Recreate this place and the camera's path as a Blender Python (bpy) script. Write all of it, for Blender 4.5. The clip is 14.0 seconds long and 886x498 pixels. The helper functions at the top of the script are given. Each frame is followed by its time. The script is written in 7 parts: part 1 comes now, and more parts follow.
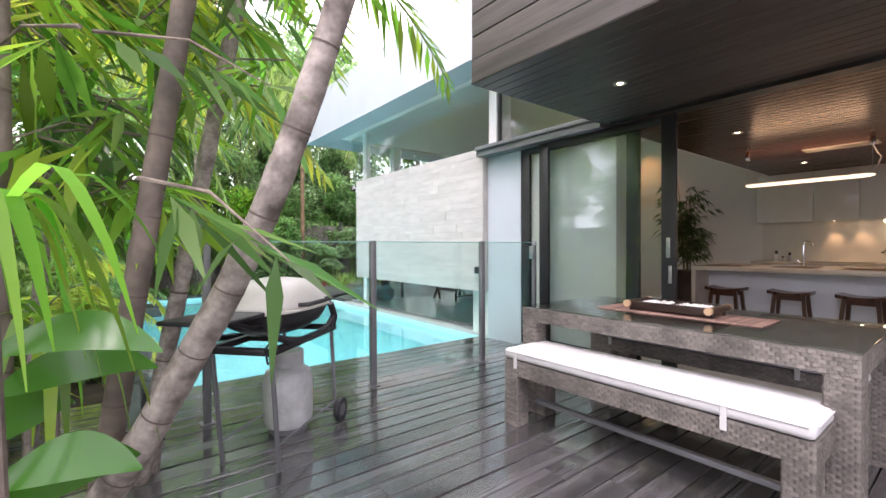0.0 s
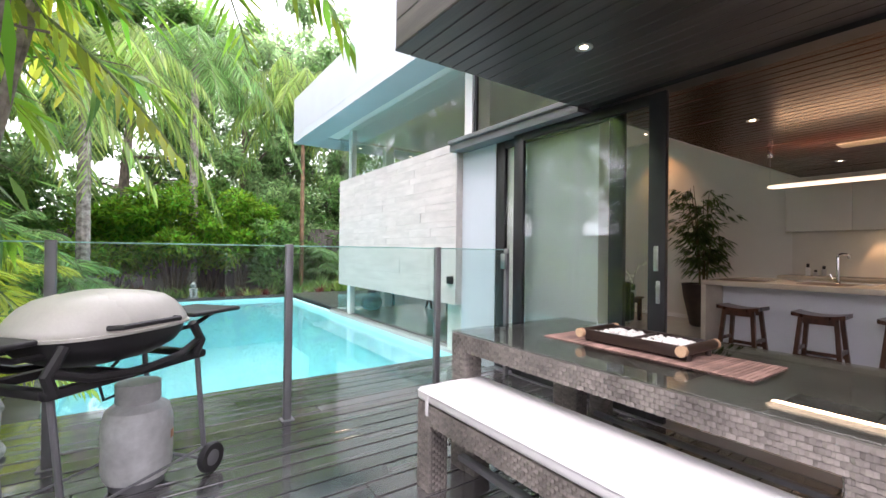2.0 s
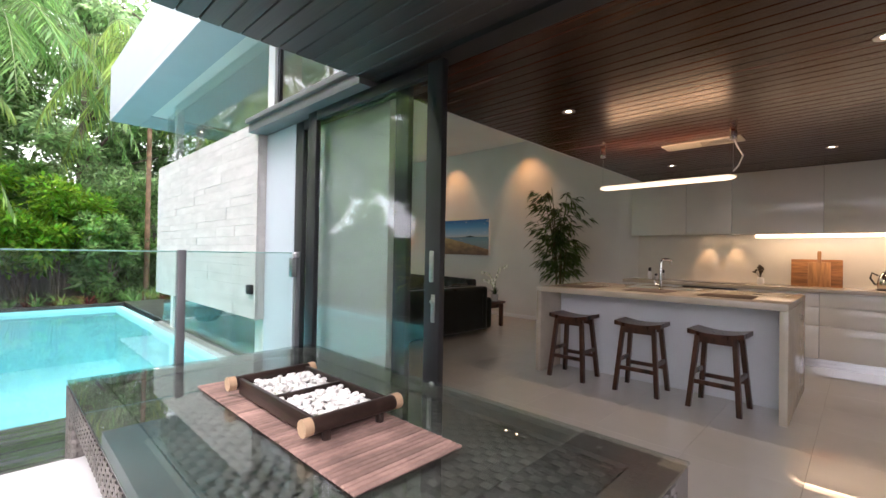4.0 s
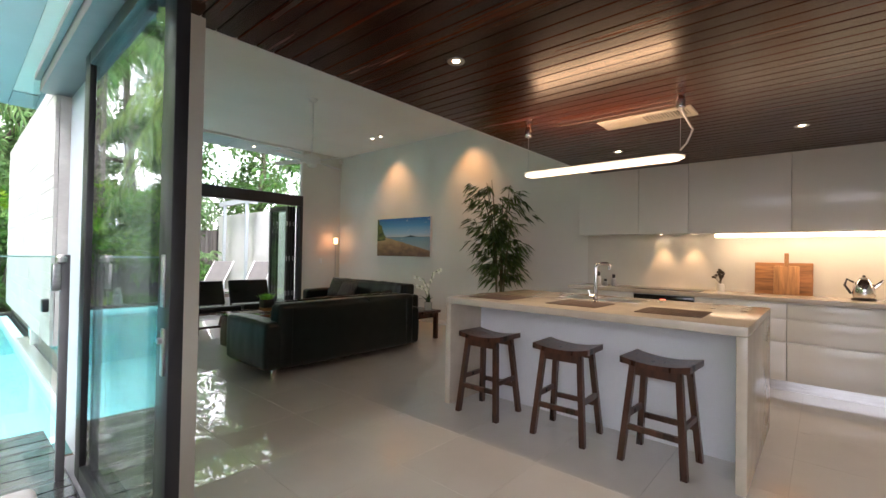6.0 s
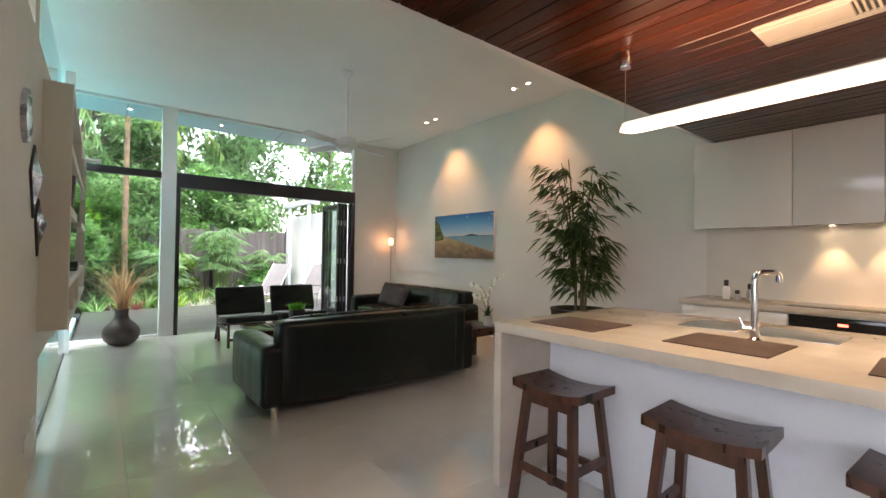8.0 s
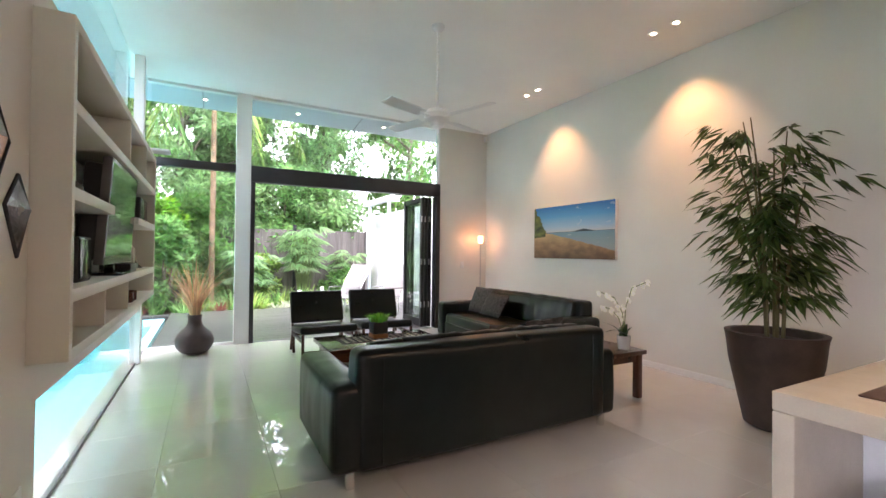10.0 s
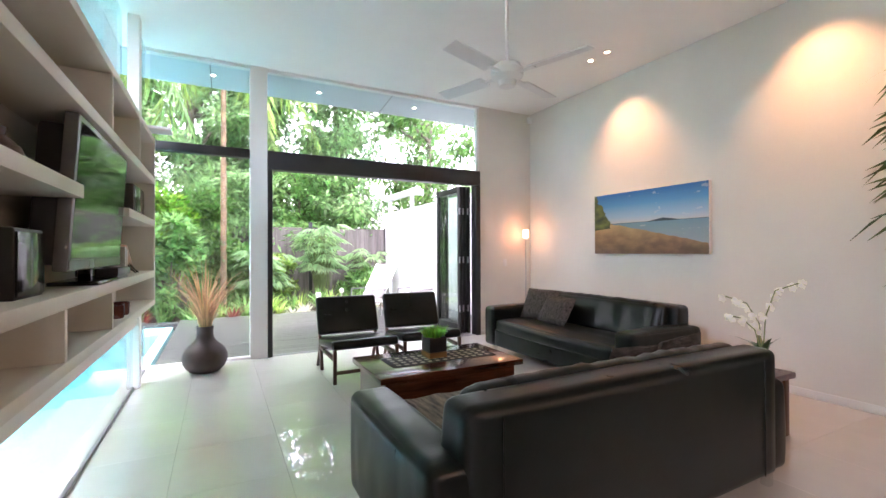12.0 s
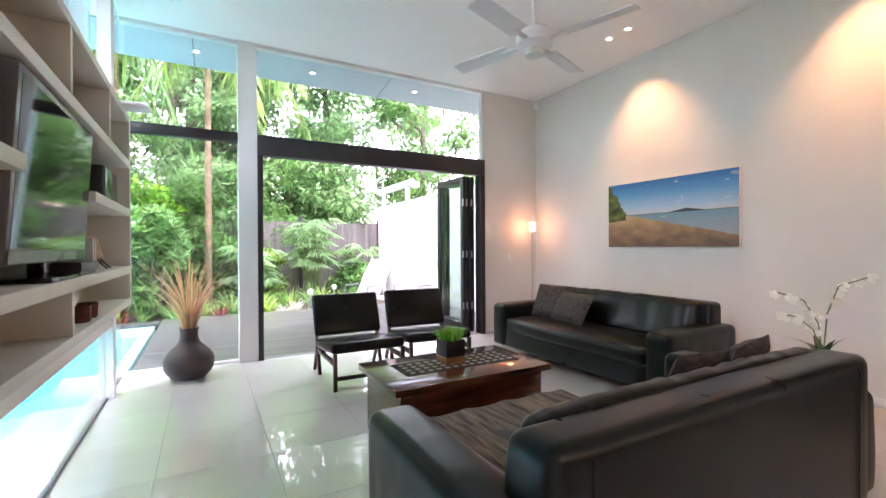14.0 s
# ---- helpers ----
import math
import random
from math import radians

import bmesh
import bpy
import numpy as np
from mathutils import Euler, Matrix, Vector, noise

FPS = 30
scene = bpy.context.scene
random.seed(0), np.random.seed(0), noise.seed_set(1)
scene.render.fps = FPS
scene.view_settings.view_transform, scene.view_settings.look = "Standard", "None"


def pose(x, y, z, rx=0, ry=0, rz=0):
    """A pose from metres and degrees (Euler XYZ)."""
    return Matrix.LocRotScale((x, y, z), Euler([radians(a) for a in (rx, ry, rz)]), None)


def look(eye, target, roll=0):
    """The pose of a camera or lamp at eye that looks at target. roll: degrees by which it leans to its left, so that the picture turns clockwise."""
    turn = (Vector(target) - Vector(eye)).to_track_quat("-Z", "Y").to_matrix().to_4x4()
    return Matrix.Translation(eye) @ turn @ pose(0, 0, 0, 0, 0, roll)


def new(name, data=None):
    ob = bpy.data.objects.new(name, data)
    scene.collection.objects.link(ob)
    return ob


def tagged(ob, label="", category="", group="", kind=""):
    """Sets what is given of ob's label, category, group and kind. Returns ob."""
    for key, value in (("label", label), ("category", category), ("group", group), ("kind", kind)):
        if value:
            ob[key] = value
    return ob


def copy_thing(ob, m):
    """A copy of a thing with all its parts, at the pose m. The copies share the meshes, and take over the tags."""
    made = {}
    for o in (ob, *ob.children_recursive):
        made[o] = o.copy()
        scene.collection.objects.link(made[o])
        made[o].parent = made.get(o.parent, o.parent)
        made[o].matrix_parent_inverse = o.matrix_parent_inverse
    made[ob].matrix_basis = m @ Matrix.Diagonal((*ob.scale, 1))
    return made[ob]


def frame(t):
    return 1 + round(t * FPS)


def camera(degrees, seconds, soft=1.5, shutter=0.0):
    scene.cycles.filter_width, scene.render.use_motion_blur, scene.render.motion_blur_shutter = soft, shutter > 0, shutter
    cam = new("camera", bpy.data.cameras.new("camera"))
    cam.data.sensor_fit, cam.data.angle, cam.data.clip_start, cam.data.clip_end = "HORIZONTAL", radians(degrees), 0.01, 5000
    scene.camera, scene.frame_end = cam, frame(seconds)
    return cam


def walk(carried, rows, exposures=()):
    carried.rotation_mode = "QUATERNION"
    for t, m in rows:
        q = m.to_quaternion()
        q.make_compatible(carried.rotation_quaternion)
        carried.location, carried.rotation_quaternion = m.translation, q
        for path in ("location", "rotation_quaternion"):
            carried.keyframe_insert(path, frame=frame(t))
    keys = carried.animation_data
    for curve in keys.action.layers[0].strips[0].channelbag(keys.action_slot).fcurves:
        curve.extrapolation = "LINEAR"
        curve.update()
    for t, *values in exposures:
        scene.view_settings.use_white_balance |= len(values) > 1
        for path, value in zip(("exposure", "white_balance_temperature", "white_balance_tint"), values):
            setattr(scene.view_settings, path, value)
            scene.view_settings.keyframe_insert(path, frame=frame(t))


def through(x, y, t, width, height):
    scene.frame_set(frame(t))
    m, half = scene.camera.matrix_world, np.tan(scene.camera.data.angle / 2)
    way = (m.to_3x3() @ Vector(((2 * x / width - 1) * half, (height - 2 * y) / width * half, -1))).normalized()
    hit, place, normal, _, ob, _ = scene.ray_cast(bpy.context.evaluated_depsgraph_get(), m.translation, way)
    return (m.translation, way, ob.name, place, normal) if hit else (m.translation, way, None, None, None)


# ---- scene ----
cam = camera(91.4, 14.0)
PATH = [
    (0, (0.347, 0.346, 1.202), (1.575, 1.924, 1.188), -0.2),
    (0.5, (0.521, 0.386, 1.214), (1.719, 1.987, 1.199), 0.0),
    (1, (0.744, 0.429, 1.199), (1.904, 2.058, 1.198), 0.2),
    (1.5, (1.008, 0.453, 1.213), (2.138, 2.103, 1.216), 0.2),
    (2, (1.299, 0.483, 1.21), (2.436, 2.128, 1.223), 0.7),
    (2.5, (1.62, 0.483, 1.212), (2.797, 2.1, 1.239), 0.8),
    (3, (1.921, 0.459, 1.222), (3.171, 2.019, 1.258), 1.0),
    (3.5, (2.226, 0.424, 1.248), (3.571, 1.904, 1.275), 1.0),
    (4, (2.571, 0.384, 1.256), (4.007, 1.776, 1.277), 1.0),
    (6.5, (4.129, 0.554, 1.3), (5.631, 1.875, 1.327), 1.0),
    (7, (4.419, 0.71, 1.311), (5.826, 2.13, 1.334), 1.0),
    (7.5, (4.685, 0.939, 1.295), (6.009, 2.438, 1.32), 1.1),
    (8, (4.925, 1.19, 1.295), (6.168, 2.756, 1.323), 0.8),
    (8.5, (5.13, 1.447, 1.292), (6.285, 3.079, 1.325), 1.2),
    (9, (5.226, 1.715, 1.296), (6.286, 3.411, 1.32), 1.6),
    (11.5, (5.34, 3.164, 1.278), (6.248, 4.946, 1.303), -0.2),
    (12, (5.315, 3.362, 1.275), (6.234, 5.138, 1.288), -0.2),
    (12.5, (5.308, 3.523, 1.264), (6.233, 5.296, 1.267), -0.2),
    (13, (5.325, 3.645, 1.263), (6.25, 5.419, 1.26), -0.3),
    (13.5, (5.316, 3.741, 1.249), (6.259, 5.505, 1.247), -0.3),
    (14, (5.314, 3.808, 1.249), (6.281, 5.559, 1.242), -0.3),
]
walk(cam, [(t, look(eye, target, roll)) for t, eye, target, roll in PATH],
     [(0.0, 0.68, 6450, 28), (3.0, 0.79, 6450, 28), (4.2, 0.88, 6400, 24), (6.5, 1.40, 6350, 21), (9.0, 1.99, 6250, 25), (11.5, 2.36, 6150, 34), (14.0, 2.40, 6100, 37)])

# ---- daylight: a bright, thinly overcast sky ----
world = bpy.data.worlds.new("sky")
scene.world = world
world.use_nodes = True
wn, wl = world.node_tree.nodes, world.node_tree.links
bg = wn["Background"]
sky = wn.new("ShaderNodeTexSky")
sky.sky_type = "NISHITA"
sky.sun_disc = False
sky.sun_elevation, sky.sun_rotation = radians(58), radians(-60)
sky.dust_density, sky.air_density = 6.0, 1.0
cloud = wn.new("ShaderNodeMix")
cloud.data_type = "RGBA"
cloud.inputs["Factor"].default_value = 0.72
cloud.inputs["B"].default_value = (21.0, 21.6, 22.0, 1)
wl.new(sky.outputs["Color"], cloud.inputs["A"])
wl.new(cloud.outputs["Result"], bg.inputs["Color"])
bg.inputs["Strength"].default_value = 0.14

sun = new("sun", bpy.data.lights.new("sun", "SUN"))
sun.data.energy, sun.data.angle, sun.data.color = 1.3, radians(14), (1.0, 0.96, 0.9)
sun.matrix_world = look((-4, 2, 10), (0.5, 4.5, 0))


# ---- mesh helpers ----
class G:
    """Collects vertices and faces of one mesh."""

    def __init__(self):
        self.v, self.f = [], []

    def add(self, vs, fs, m=None):
        n = len(self.v)
        self.v += [tuple(m @ Vector(p)) for p in vs] if m is not None else [tuple(p) for p in vs]
        self.f += [tuple(n + i for i in f) for f in fs]
        return self

    def box(self, x0, y0, z0, x1, y1, z1, m=None):
        vs = [(x, y, z) for z in (z0, z1) for y in (y0, y1) for x in (x0, x1)]
        return self.add(vs, [(0, 2, 3, 1), (4, 5, 7, 6), (0, 1, 5, 4), (2, 6, 7, 3), (0, 4, 6, 2), (1, 3, 7, 5)], m)

    def rbox(self, x0, y0, z0, x1, y1, z1, r=0.01, seg=2, m=None):
        bm = bmesh.new()
        bmesh.ops.create_cube(bm, size=1)
        for v in bm.verts:
            v.co = ((x0 + x1) / 2 + v.co.x * (x1 - x0), (y0 + y1) / 2 + v.co.y * (y1 - y0), (z0 + z1) / 2 + v.co.z * (z1 - z0))
        bmesh.ops.bevel(bm, geom=bm.edges[:], offset=r, segments=seg, profile=0.5, affect="EDGES", clamp_overlap=True)
        self.add([v.co for v in bm.verts], [[v.index for v in f.verts] for f in bm.faces], m)
        bm.free()
        return self

    def tube(self, pts, rad, seg=10, caps=True, m=None):
        pts = [Vector(p) for p in pts]
        rads = rad if isinstance(rad, (list, tuple)) else [rad] * len(pts)
        vs, fs = [], []
        side = None
        for i, p in enumerate(pts):
            d = (pts[min(i + 1, len(pts) - 1)] - pts[max(i - 1, 0)]).normalized()
            if side is None:
                side = d.orthogonal().normalized()
            side = (side - d * side.dot(d)).normalized()
            up = d.cross(side)
            for k in range(seg):
                a = 2 * math.pi * k / seg
                vs.append(p + (side * math.cos(a) + up * math.sin(a)) * rads[i])
        for i in range(len(pts) - 1):
            for k in range(seg):
                fs.append((i * seg + k, i * seg + (k + 1) % seg, (i + 1) * seg + (k + 1) % seg, (i + 1) * seg + k))
        if caps:
            fs.append(tuple(reversed(range(seg))))
            fs.append(tuple((len(pts) - 1) * seg + k for k in range(seg)))
        return self.add(vs, fs, m)

    def cyl(self, p, q, r, seg=12, m=None):
        return self.tube([p, q], r, seg, True, m)

    def lathe(self, profile, seg=24, m=None, ring=False):
        vs, fs = [], []
        for r, z in profile:
            for k in range(seg):
                a = 2 * math.pi * k / seg
                vs.append((r * math.cos(a), r * math.sin(a), z))
        n = len(profile)
        for i in range(n if ring else n - 1):
            j = (i + 1) % n
            for k in range(seg):
                fs.append((i * seg + k, i * seg + (k + 1) % seg, j * seg + (k + 1) % seg, j * seg + k))
        if not ring:
            fs.append(tuple(reversed(range(seg))))
            fs.append(tuple((n - 1) * seg + k for k in range(seg)))
        return self.add(vs, fs, m)

    def ball(self, c, r, seg=16, rings=10, m=None):
        r = r if isinstance(r, (list, tuple)) else (r, r, r)
        vs, fs = [], []
        for i in range(rings + 1):
            t = math.pi * i / rings
            for k in range(seg):
                a = 2 * math.pi * k / seg
                s = max(math.sin(t), 0.02)
                vs.append((c[0] + r[0] * s * math.cos(a), c[1] + r[1] * s * math.sin(a), c[2] + r[2] * math.cos(t)))
        for i in range(rings):
            for k in range(seg):
                fs.append((i * seg + k, (i + 1) * seg + k, (i + 1) * seg + (k + 1) % seg, i * seg + (k + 1) % seg))
        return self.add(vs, fs, m)

    def prism(self, poly, y0, y1, m=None):
        """A polygon of (x, z) pulled along y."""
        n = len(poly)
        vs = [(x, y0, z) for x, z in poly] + [(x, y1, z) for x, z in poly]
        fs = [tuple(range(n)), tuple(reversed(range(n, 2 * n)))] + [(i, n + i, n + (i + 1) % n, (i + 1) % n) for i in range(n)]
        return self.add(vs, fs, m)

    def sheet(self, rows, m=None):
        """A grid of points, row by row."""
        n = len(rows[0])
        vs = [p for r in rows for p in r]
        fs = [(i * n + j, i * n + j + 1, (i + 1) * n + j + 1, (i + 1) * n + j) for i in range(len(rows) - 1) for j in range(n - 1)]
        return self.add(vs, fs, m)

    def mesh(self, name, material, smooth=35):
        me = bpy.data.meshes.new(name)
        me.from_pydata(self.v, [], self.f)
        if material:
            me.materials.append(material)
        if smooth:
            bm = bmesh.new()
            bm.from_mesh(me)
            bmesh.ops.recalc_face_normals(bm, faces=bm.faces[:])
            bm.to_mesh(me)
            bm.free()
            me.shade_smooth()
            me.set_sharp_from_angle(angle=radians(smooth))
        me.update()
        return me


def part(name, g, material, parent=None, label="", smooth=35):
    ob = new(name, g.mesh(name, material, smooth))
    if parent:
        ob.parent = parent
    return tagged(ob, label)


def thing(name, at, label, category, group="", rz=0.0):
    ob = new(name)
    ob.empty_display_size = 0.1
    ob.matrix_basis = pose(*at, 0, 0, rz)
    return tagged(ob, label, category, group)


def structure(name, g, material, label="", category="", smooth=35):
    return tagged(part(name, g, material, None, label, smooth), label, category, "", "structure")


# ---- materials ----
def nodes_of(name):
    m = bpy.data.materials.new(name)
    m.use_nodes = True
    return m, m.node_tree.nodes, m.node_tree.links, m.node_tree.nodes["Principled BSDF"]


def mat(name, col, rough=0.5, metal=0.0, var=0.18, scale=4.0, fine=70.0, bump=0.15, stretch=(1, 1, 1), piece=0.0, island=0.0, coat=0.0, roughvar=0.12, tint=None):
    """A surface with large and fine variation, fine relief and uneven gloss."""
    m, n, l, p = nodes_of(name)
    co, mp = n.new("ShaderNodeTexCoord"), n.new("ShaderNodeMapping")
    l.new(co.outputs["Object"], mp.inputs["Vector"])
    mp.inputs["Scale"].default_value = stretch
    if piece:
        info = n.new("ShaderNodeObjectInfo")
        off = n.new("ShaderNodeVectorMath")
        off.operation = "SCALE"
        off.inputs[0].default_value = (17, 31, 23)
        l.new(info.outputs["Random"], off.inputs["Scale"])
        l.new(off.outputs["Vector"], mp.inputs["Location"])
    big, small = n.new("ShaderNodeTexNoise"), n.new("ShaderNodeTexNoise")
    for t, s, d in ((big, scale, 4), (small, fine, 3)):
        t.inputs["Scale"].default_value, t.inputs["Detail"].default_value = s, d
        l.new(mp.outputs["Vector"], t.inputs["Vector"])
    mix = n.new("ShaderNodeMix")
    mix.data_type = "RGBA"
    dark = tint or tuple(c * (1 - 1.6 * var) for c in col)
    mix.inputs["A"].default_value = (*[max(c, 0.001) for c in dark], 1)
    mix.inputs["B"].default_value = (*[min(c * (1 + var), 0.95) for c in col], 1)
    ramp = n.new("ShaderNodeMapRange")
    ramp.inputs["From Min"].default_value, ramp.inputs["From Max"].default_value = 0.3, 0.65
    l.new(big.outputs["Fac"], ramp.inputs["Value"])
    l.new(ramp.outputs["Result"], mix.inputs["Factor"])
    val = n.new("ShaderNodeMapRange")
    val.inputs["To Min"].default_value, val.inputs["To Max"].default_value = 1 - var, 1 + var
    l.new(small.outputs["Fac"], val.inputs["Value"])
    last = val.outputs["Result"]
    for amount, node_type, socket in ((piece, "ShaderNodeObjectInfo", "Random"), (island, "ShaderNodeNewGeometry", "Random Per Island")):
        if amount:
            src, mr, mul = n.new(node_type), n.new("ShaderNodeMapRange"), n.new("ShaderNodeMath")
            mr.inputs["To Min"].default_value, mr.inputs["To Max"].default_value = 1 - amount, 1 + amount
            mul.operation = "MULTIPLY"
            l.new(src.outputs[socket], mr.inputs["Value"])
            l.new(mr.outputs["Result"], mul.inputs[0])
            l.new(last, mul.inputs[1])
            last = mul.outputs["Value"]
    hsv = n.new("ShaderNodeHueSaturation")
    l.new(mix.outputs["Result"], hsv.inputs["Color"])
    l.new(last, hsv.inputs["Value"])
    l.new(hsv.outputs["Color"], p.inputs["Base Color"])
    rr = n.new("ShaderNodeMapRange")
    rr.inputs["To Min"].default_value, rr.inputs["To Max"].default_value = max(rough - roughvar, 0.02), min(rough + roughvar, 1)
    l.new(big.outputs["Fac"], rr.inputs["Value"])
    l.new(rr.outputs["Result"], p.inputs["Roughness"])
    p.inputs["Metallic"].default_value, p.inputs["Coat Weight"].default_value = metal, coat
    p.inputs["Coat Roughness"].default_value = 0.04
    if bump:
        b = n.new("ShaderNodeBump")
        b.inputs["Strength"].default_value, b.inputs["Distance"].default_value = bump, 0.004
        l.new(small.outputs["Fac"], b.inputs["Height"])
        l.new(b.outputs["Normal"], p.inputs["Normal"])
    return m


def leafy(name, col, through=0.45, rough=0.35, spread=0.5, hue=0.03):
    """Leaf: glossy face with light coming through the blade, every blade of its own shade."""
    m, n, l, p = nodes_of(name)
    geo, mr, hr, hsv = n.new("ShaderNodeNewGeometry"), n.new("ShaderNodeMapRange"), n.new("ShaderNodeMapRange"), n.new("ShaderNodeHueSaturation")
    mr.inputs["To Min"].default_value, mr.inputs["To Max"].default_value = 1 - spread, 1 + spread
    hr.inputs["To Min"].default_value, hr.inputs["To Max"].default_value = 0.5 - hue, 0.5 + hue * 0.6
    l.new(geo.outputs["Random Per Island"], mr.inputs["Value"])
    mul = n.new("ShaderNodeMath")
    mul.operation = "MULTIPLY"
    mul.inputs[1].default_value = 7.13
    fr = n.new("ShaderNodeMath")
    fr.operation = "FRACT"
    l.new(geo.outputs["Random Per Island"], mul.inputs[0])
    l.new(mul.outputs[0], fr.inputs[0])
    l.new(fr.outputs[0], hr.inputs["Value"])
    hsv.inputs["Color"].default_value = (*col, 1)
    l.new(hr.outputs["Result"], hsv.inputs["Hue"])
    l.new(mr.outputs["Result"], hsv.inputs["Value"])
    l.new(hsv.outputs["Color"], p.inputs["Base Color"])
    p.inputs["Roughness"].default_value = rough
    tr, ms = n.new("ShaderNodeBsdfTranslucent"), n.new("ShaderNodeMixShader")
    warm = n.new("ShaderNodeHueSaturation")
    warm.inputs["Hue"].default_value, warm.inputs["Value"].default_value = 0.492, 2.2
    l.new(hsv.outputs["Color"], warm.inputs["Color"])
    l.new(warm.outputs["Color"], tr.inputs["Color"])
    ms.inputs["Fac"].default_value = through
    l.new(p.outputs["BSDF"], ms.inputs[1])
    l.new(tr.outputs["BSDF"], ms.inputs[2])
    l.new(ms.outputs["Shader"], n["Material Output"].inputs["Surface"])
    return m


def glassy(name, tint, ior=1.5, rough=0.0, ripple=0.0):
    """Clear sheet: light goes straight through, gloss by Fresnel."""
    m, n, l, p = nodes_of(name)
    tr, gl, ms = n.new("ShaderNodeBsdfTransparent"), n.new("ShaderNodeBsdfGlossy"), n.new("ShaderNodeMixShader")
    fr, pw, sc = n.new("ShaderNodeLayerWeight"), n.new("ShaderNodeMath"), n.new("ShaderNodeMath")
    f0 = ((ior - 1) / (ior + 1)) ** 2
    tr.inputs["Color"].default_value = (*tint, 1)
    gl.inputs["Roughness"].default_value = rough
    fr.inputs["Blend"].default_value = 0.5
    pw.operation, sc.operation = "POWER", "MULTIPLY_ADD"
    pw.inputs[1].default_value = 4.5
    sc.inputs[1].default_value, sc.inputs[2].default_value = 1 - f0, f0
    l.new(fr.outputs["Facing"], pw.inputs[0])
    l.new(pw.outputs[0], sc.inputs[0])
    l.new(sc.outputs[0], ms.inputs["Fac"])
    l.new(tr.outputs["BSDF"], ms.inputs[1])
    l.new(gl.outputs["BSDF"], ms.inputs[2])
    l.new(ms.outputs["Shader"], n["Material Output"].inputs["Surface"])
    if ripple:
        noi, b = n.new("ShaderNodeTexNoise"), n.new("ShaderNodeBump")
        noi.inputs["Scale"].default_value, noi.inputs["Detail"].default_value = 2.5, 3
        b.inputs["Strength"].default_value, b.inputs["Distance"].default_value = ripple, 0.02
        co = n.new("ShaderNodeTexCoord")
        l.new(co.outputs["Object"], noi.inputs["Vector"])
        l.new(noi.outputs["Fac"], b.inputs["Height"])
        l.new(b.outputs["Normal"], gl.inputs["Normal"])
        l.new(b.outputs["Normal"], fr.inputs["Normal"])
    return m


def glow(name, col, strength):
    m, n, l, p = nodes_of(name)
    p.inputs["Base Color"].default_value = (0.8, 0.8, 0.8, 1)
    p.inputs["Emission Color"].default_value = (*col, 1)
    p.inputs["Emission Strength"].default_value = strength
    return m


WHITE = mat("white_paint", (0.80, 0.80, 0.79), 0.6, var=0.025, scale=1.5, bump=0.05)
WARMWHITE = mat("warm_white_paint", (0.74, 0.725, 0.685), 0.6, var=0.025, scale=1.5, bump=0.05)
CREAM = mat("cream_paint", (0.74, 0.71, 0.65), 0.55, var=0.03, scale=1.5, bump=0.05)
CEIL = mat("ceiling_paint", (0.88, 0.88, 0.85), 0.75, var=0.02, scale=1.2, bump=0.04)
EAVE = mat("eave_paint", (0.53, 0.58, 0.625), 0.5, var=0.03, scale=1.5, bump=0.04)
BLACKMETAL = mat("black_powder_coat", (0.022, 0.022, 0.024), 0.38, var=0.15, bump=0.05, fine=200)
GREYMETAL = mat("grey_powder_coat", (0.20, 0.20, 0.21), 0.45, 0.3, var=0.08, bump=0.05, fine=200)
CHROME = mat("chrome", (0.75, 0.75, 0.76), 0.12, 1.0, var=0.04, bump=0.0, roughvar=0.05)
STEEL = mat("brushed_steel", (0.55, 0.55, 0.55), 0.32, 1.0, var=0.08, bump=0.05, stretch=(1, 1, 12))
DECK = mat("dark_stained_deck", (0.075, 0.072, 0.073), 0.24, var=0.35, scale=1.6, fine=14, bump=0.4, stretch=(0.35, 7, 7), piece=0.3, roughvar=0.22, coat=1.0)
DECK.node_tree.nodes["Principled BSDF"].inputs["Coat Roughness"].default_value = 0.10
DECK.node_tree.nodes["Principled BSDF"].inputs["Coat IOR"].default_value = 1.75
CLAD = mat("dark_timber_cladding", (0.070, 0.058, 0.054), 0.5, var=0.25, scale=2, fine=16, bump=0.25, stretch=(8, 0.4, 8), piece=0.2)
SOFFIT = mat("oiled_timber_ceiling", (0.046, 0.012, 0.005), 0.25, var=0.4, scale=1.4, fine=10, bump=0.08, stretch=(9, 0.35, 9), island=0.3, coat=0.0, roughvar=0.08)
SOFFIT.node_tree.nodes["Principled BSDF"].inputs["Specular IOR Level"].default_value = 0.34
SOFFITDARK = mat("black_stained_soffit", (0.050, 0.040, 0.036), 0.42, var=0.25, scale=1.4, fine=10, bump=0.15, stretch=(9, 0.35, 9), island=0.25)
STONE = mat("pale_sandstone", (0.57, 0.545, 0.515), 0.75, var=0.07, scale=5, fine=45, bump=0.4, piece=0.035, stretch=(1, 0.5, 2))
TILE = mat("polished_porcelain", (0.63, 0.615, 0.585), 0.30, var=0.03, scale=2.5, fine=6, bump=0.0, piece=0.012, roughvar=0.04, coat=1.0)
TILE.node_tree.nodes["Principled BSDF"].inputs["Coat IOR"].default_value = 1.7
TILE.node_tree.nodes["Principled BSDF"].inputs["Coat Roughness"].default_value = 0.015
GROUT = mat("grout", (0.50, 0.48, 0.44), 0.8, var=0.08)
POOLTILE = mat("pool_plaster", (0.46, 0.90, 0.95), 0.6, var=0.06, scale=1.2, fine=90, bump=0.1)
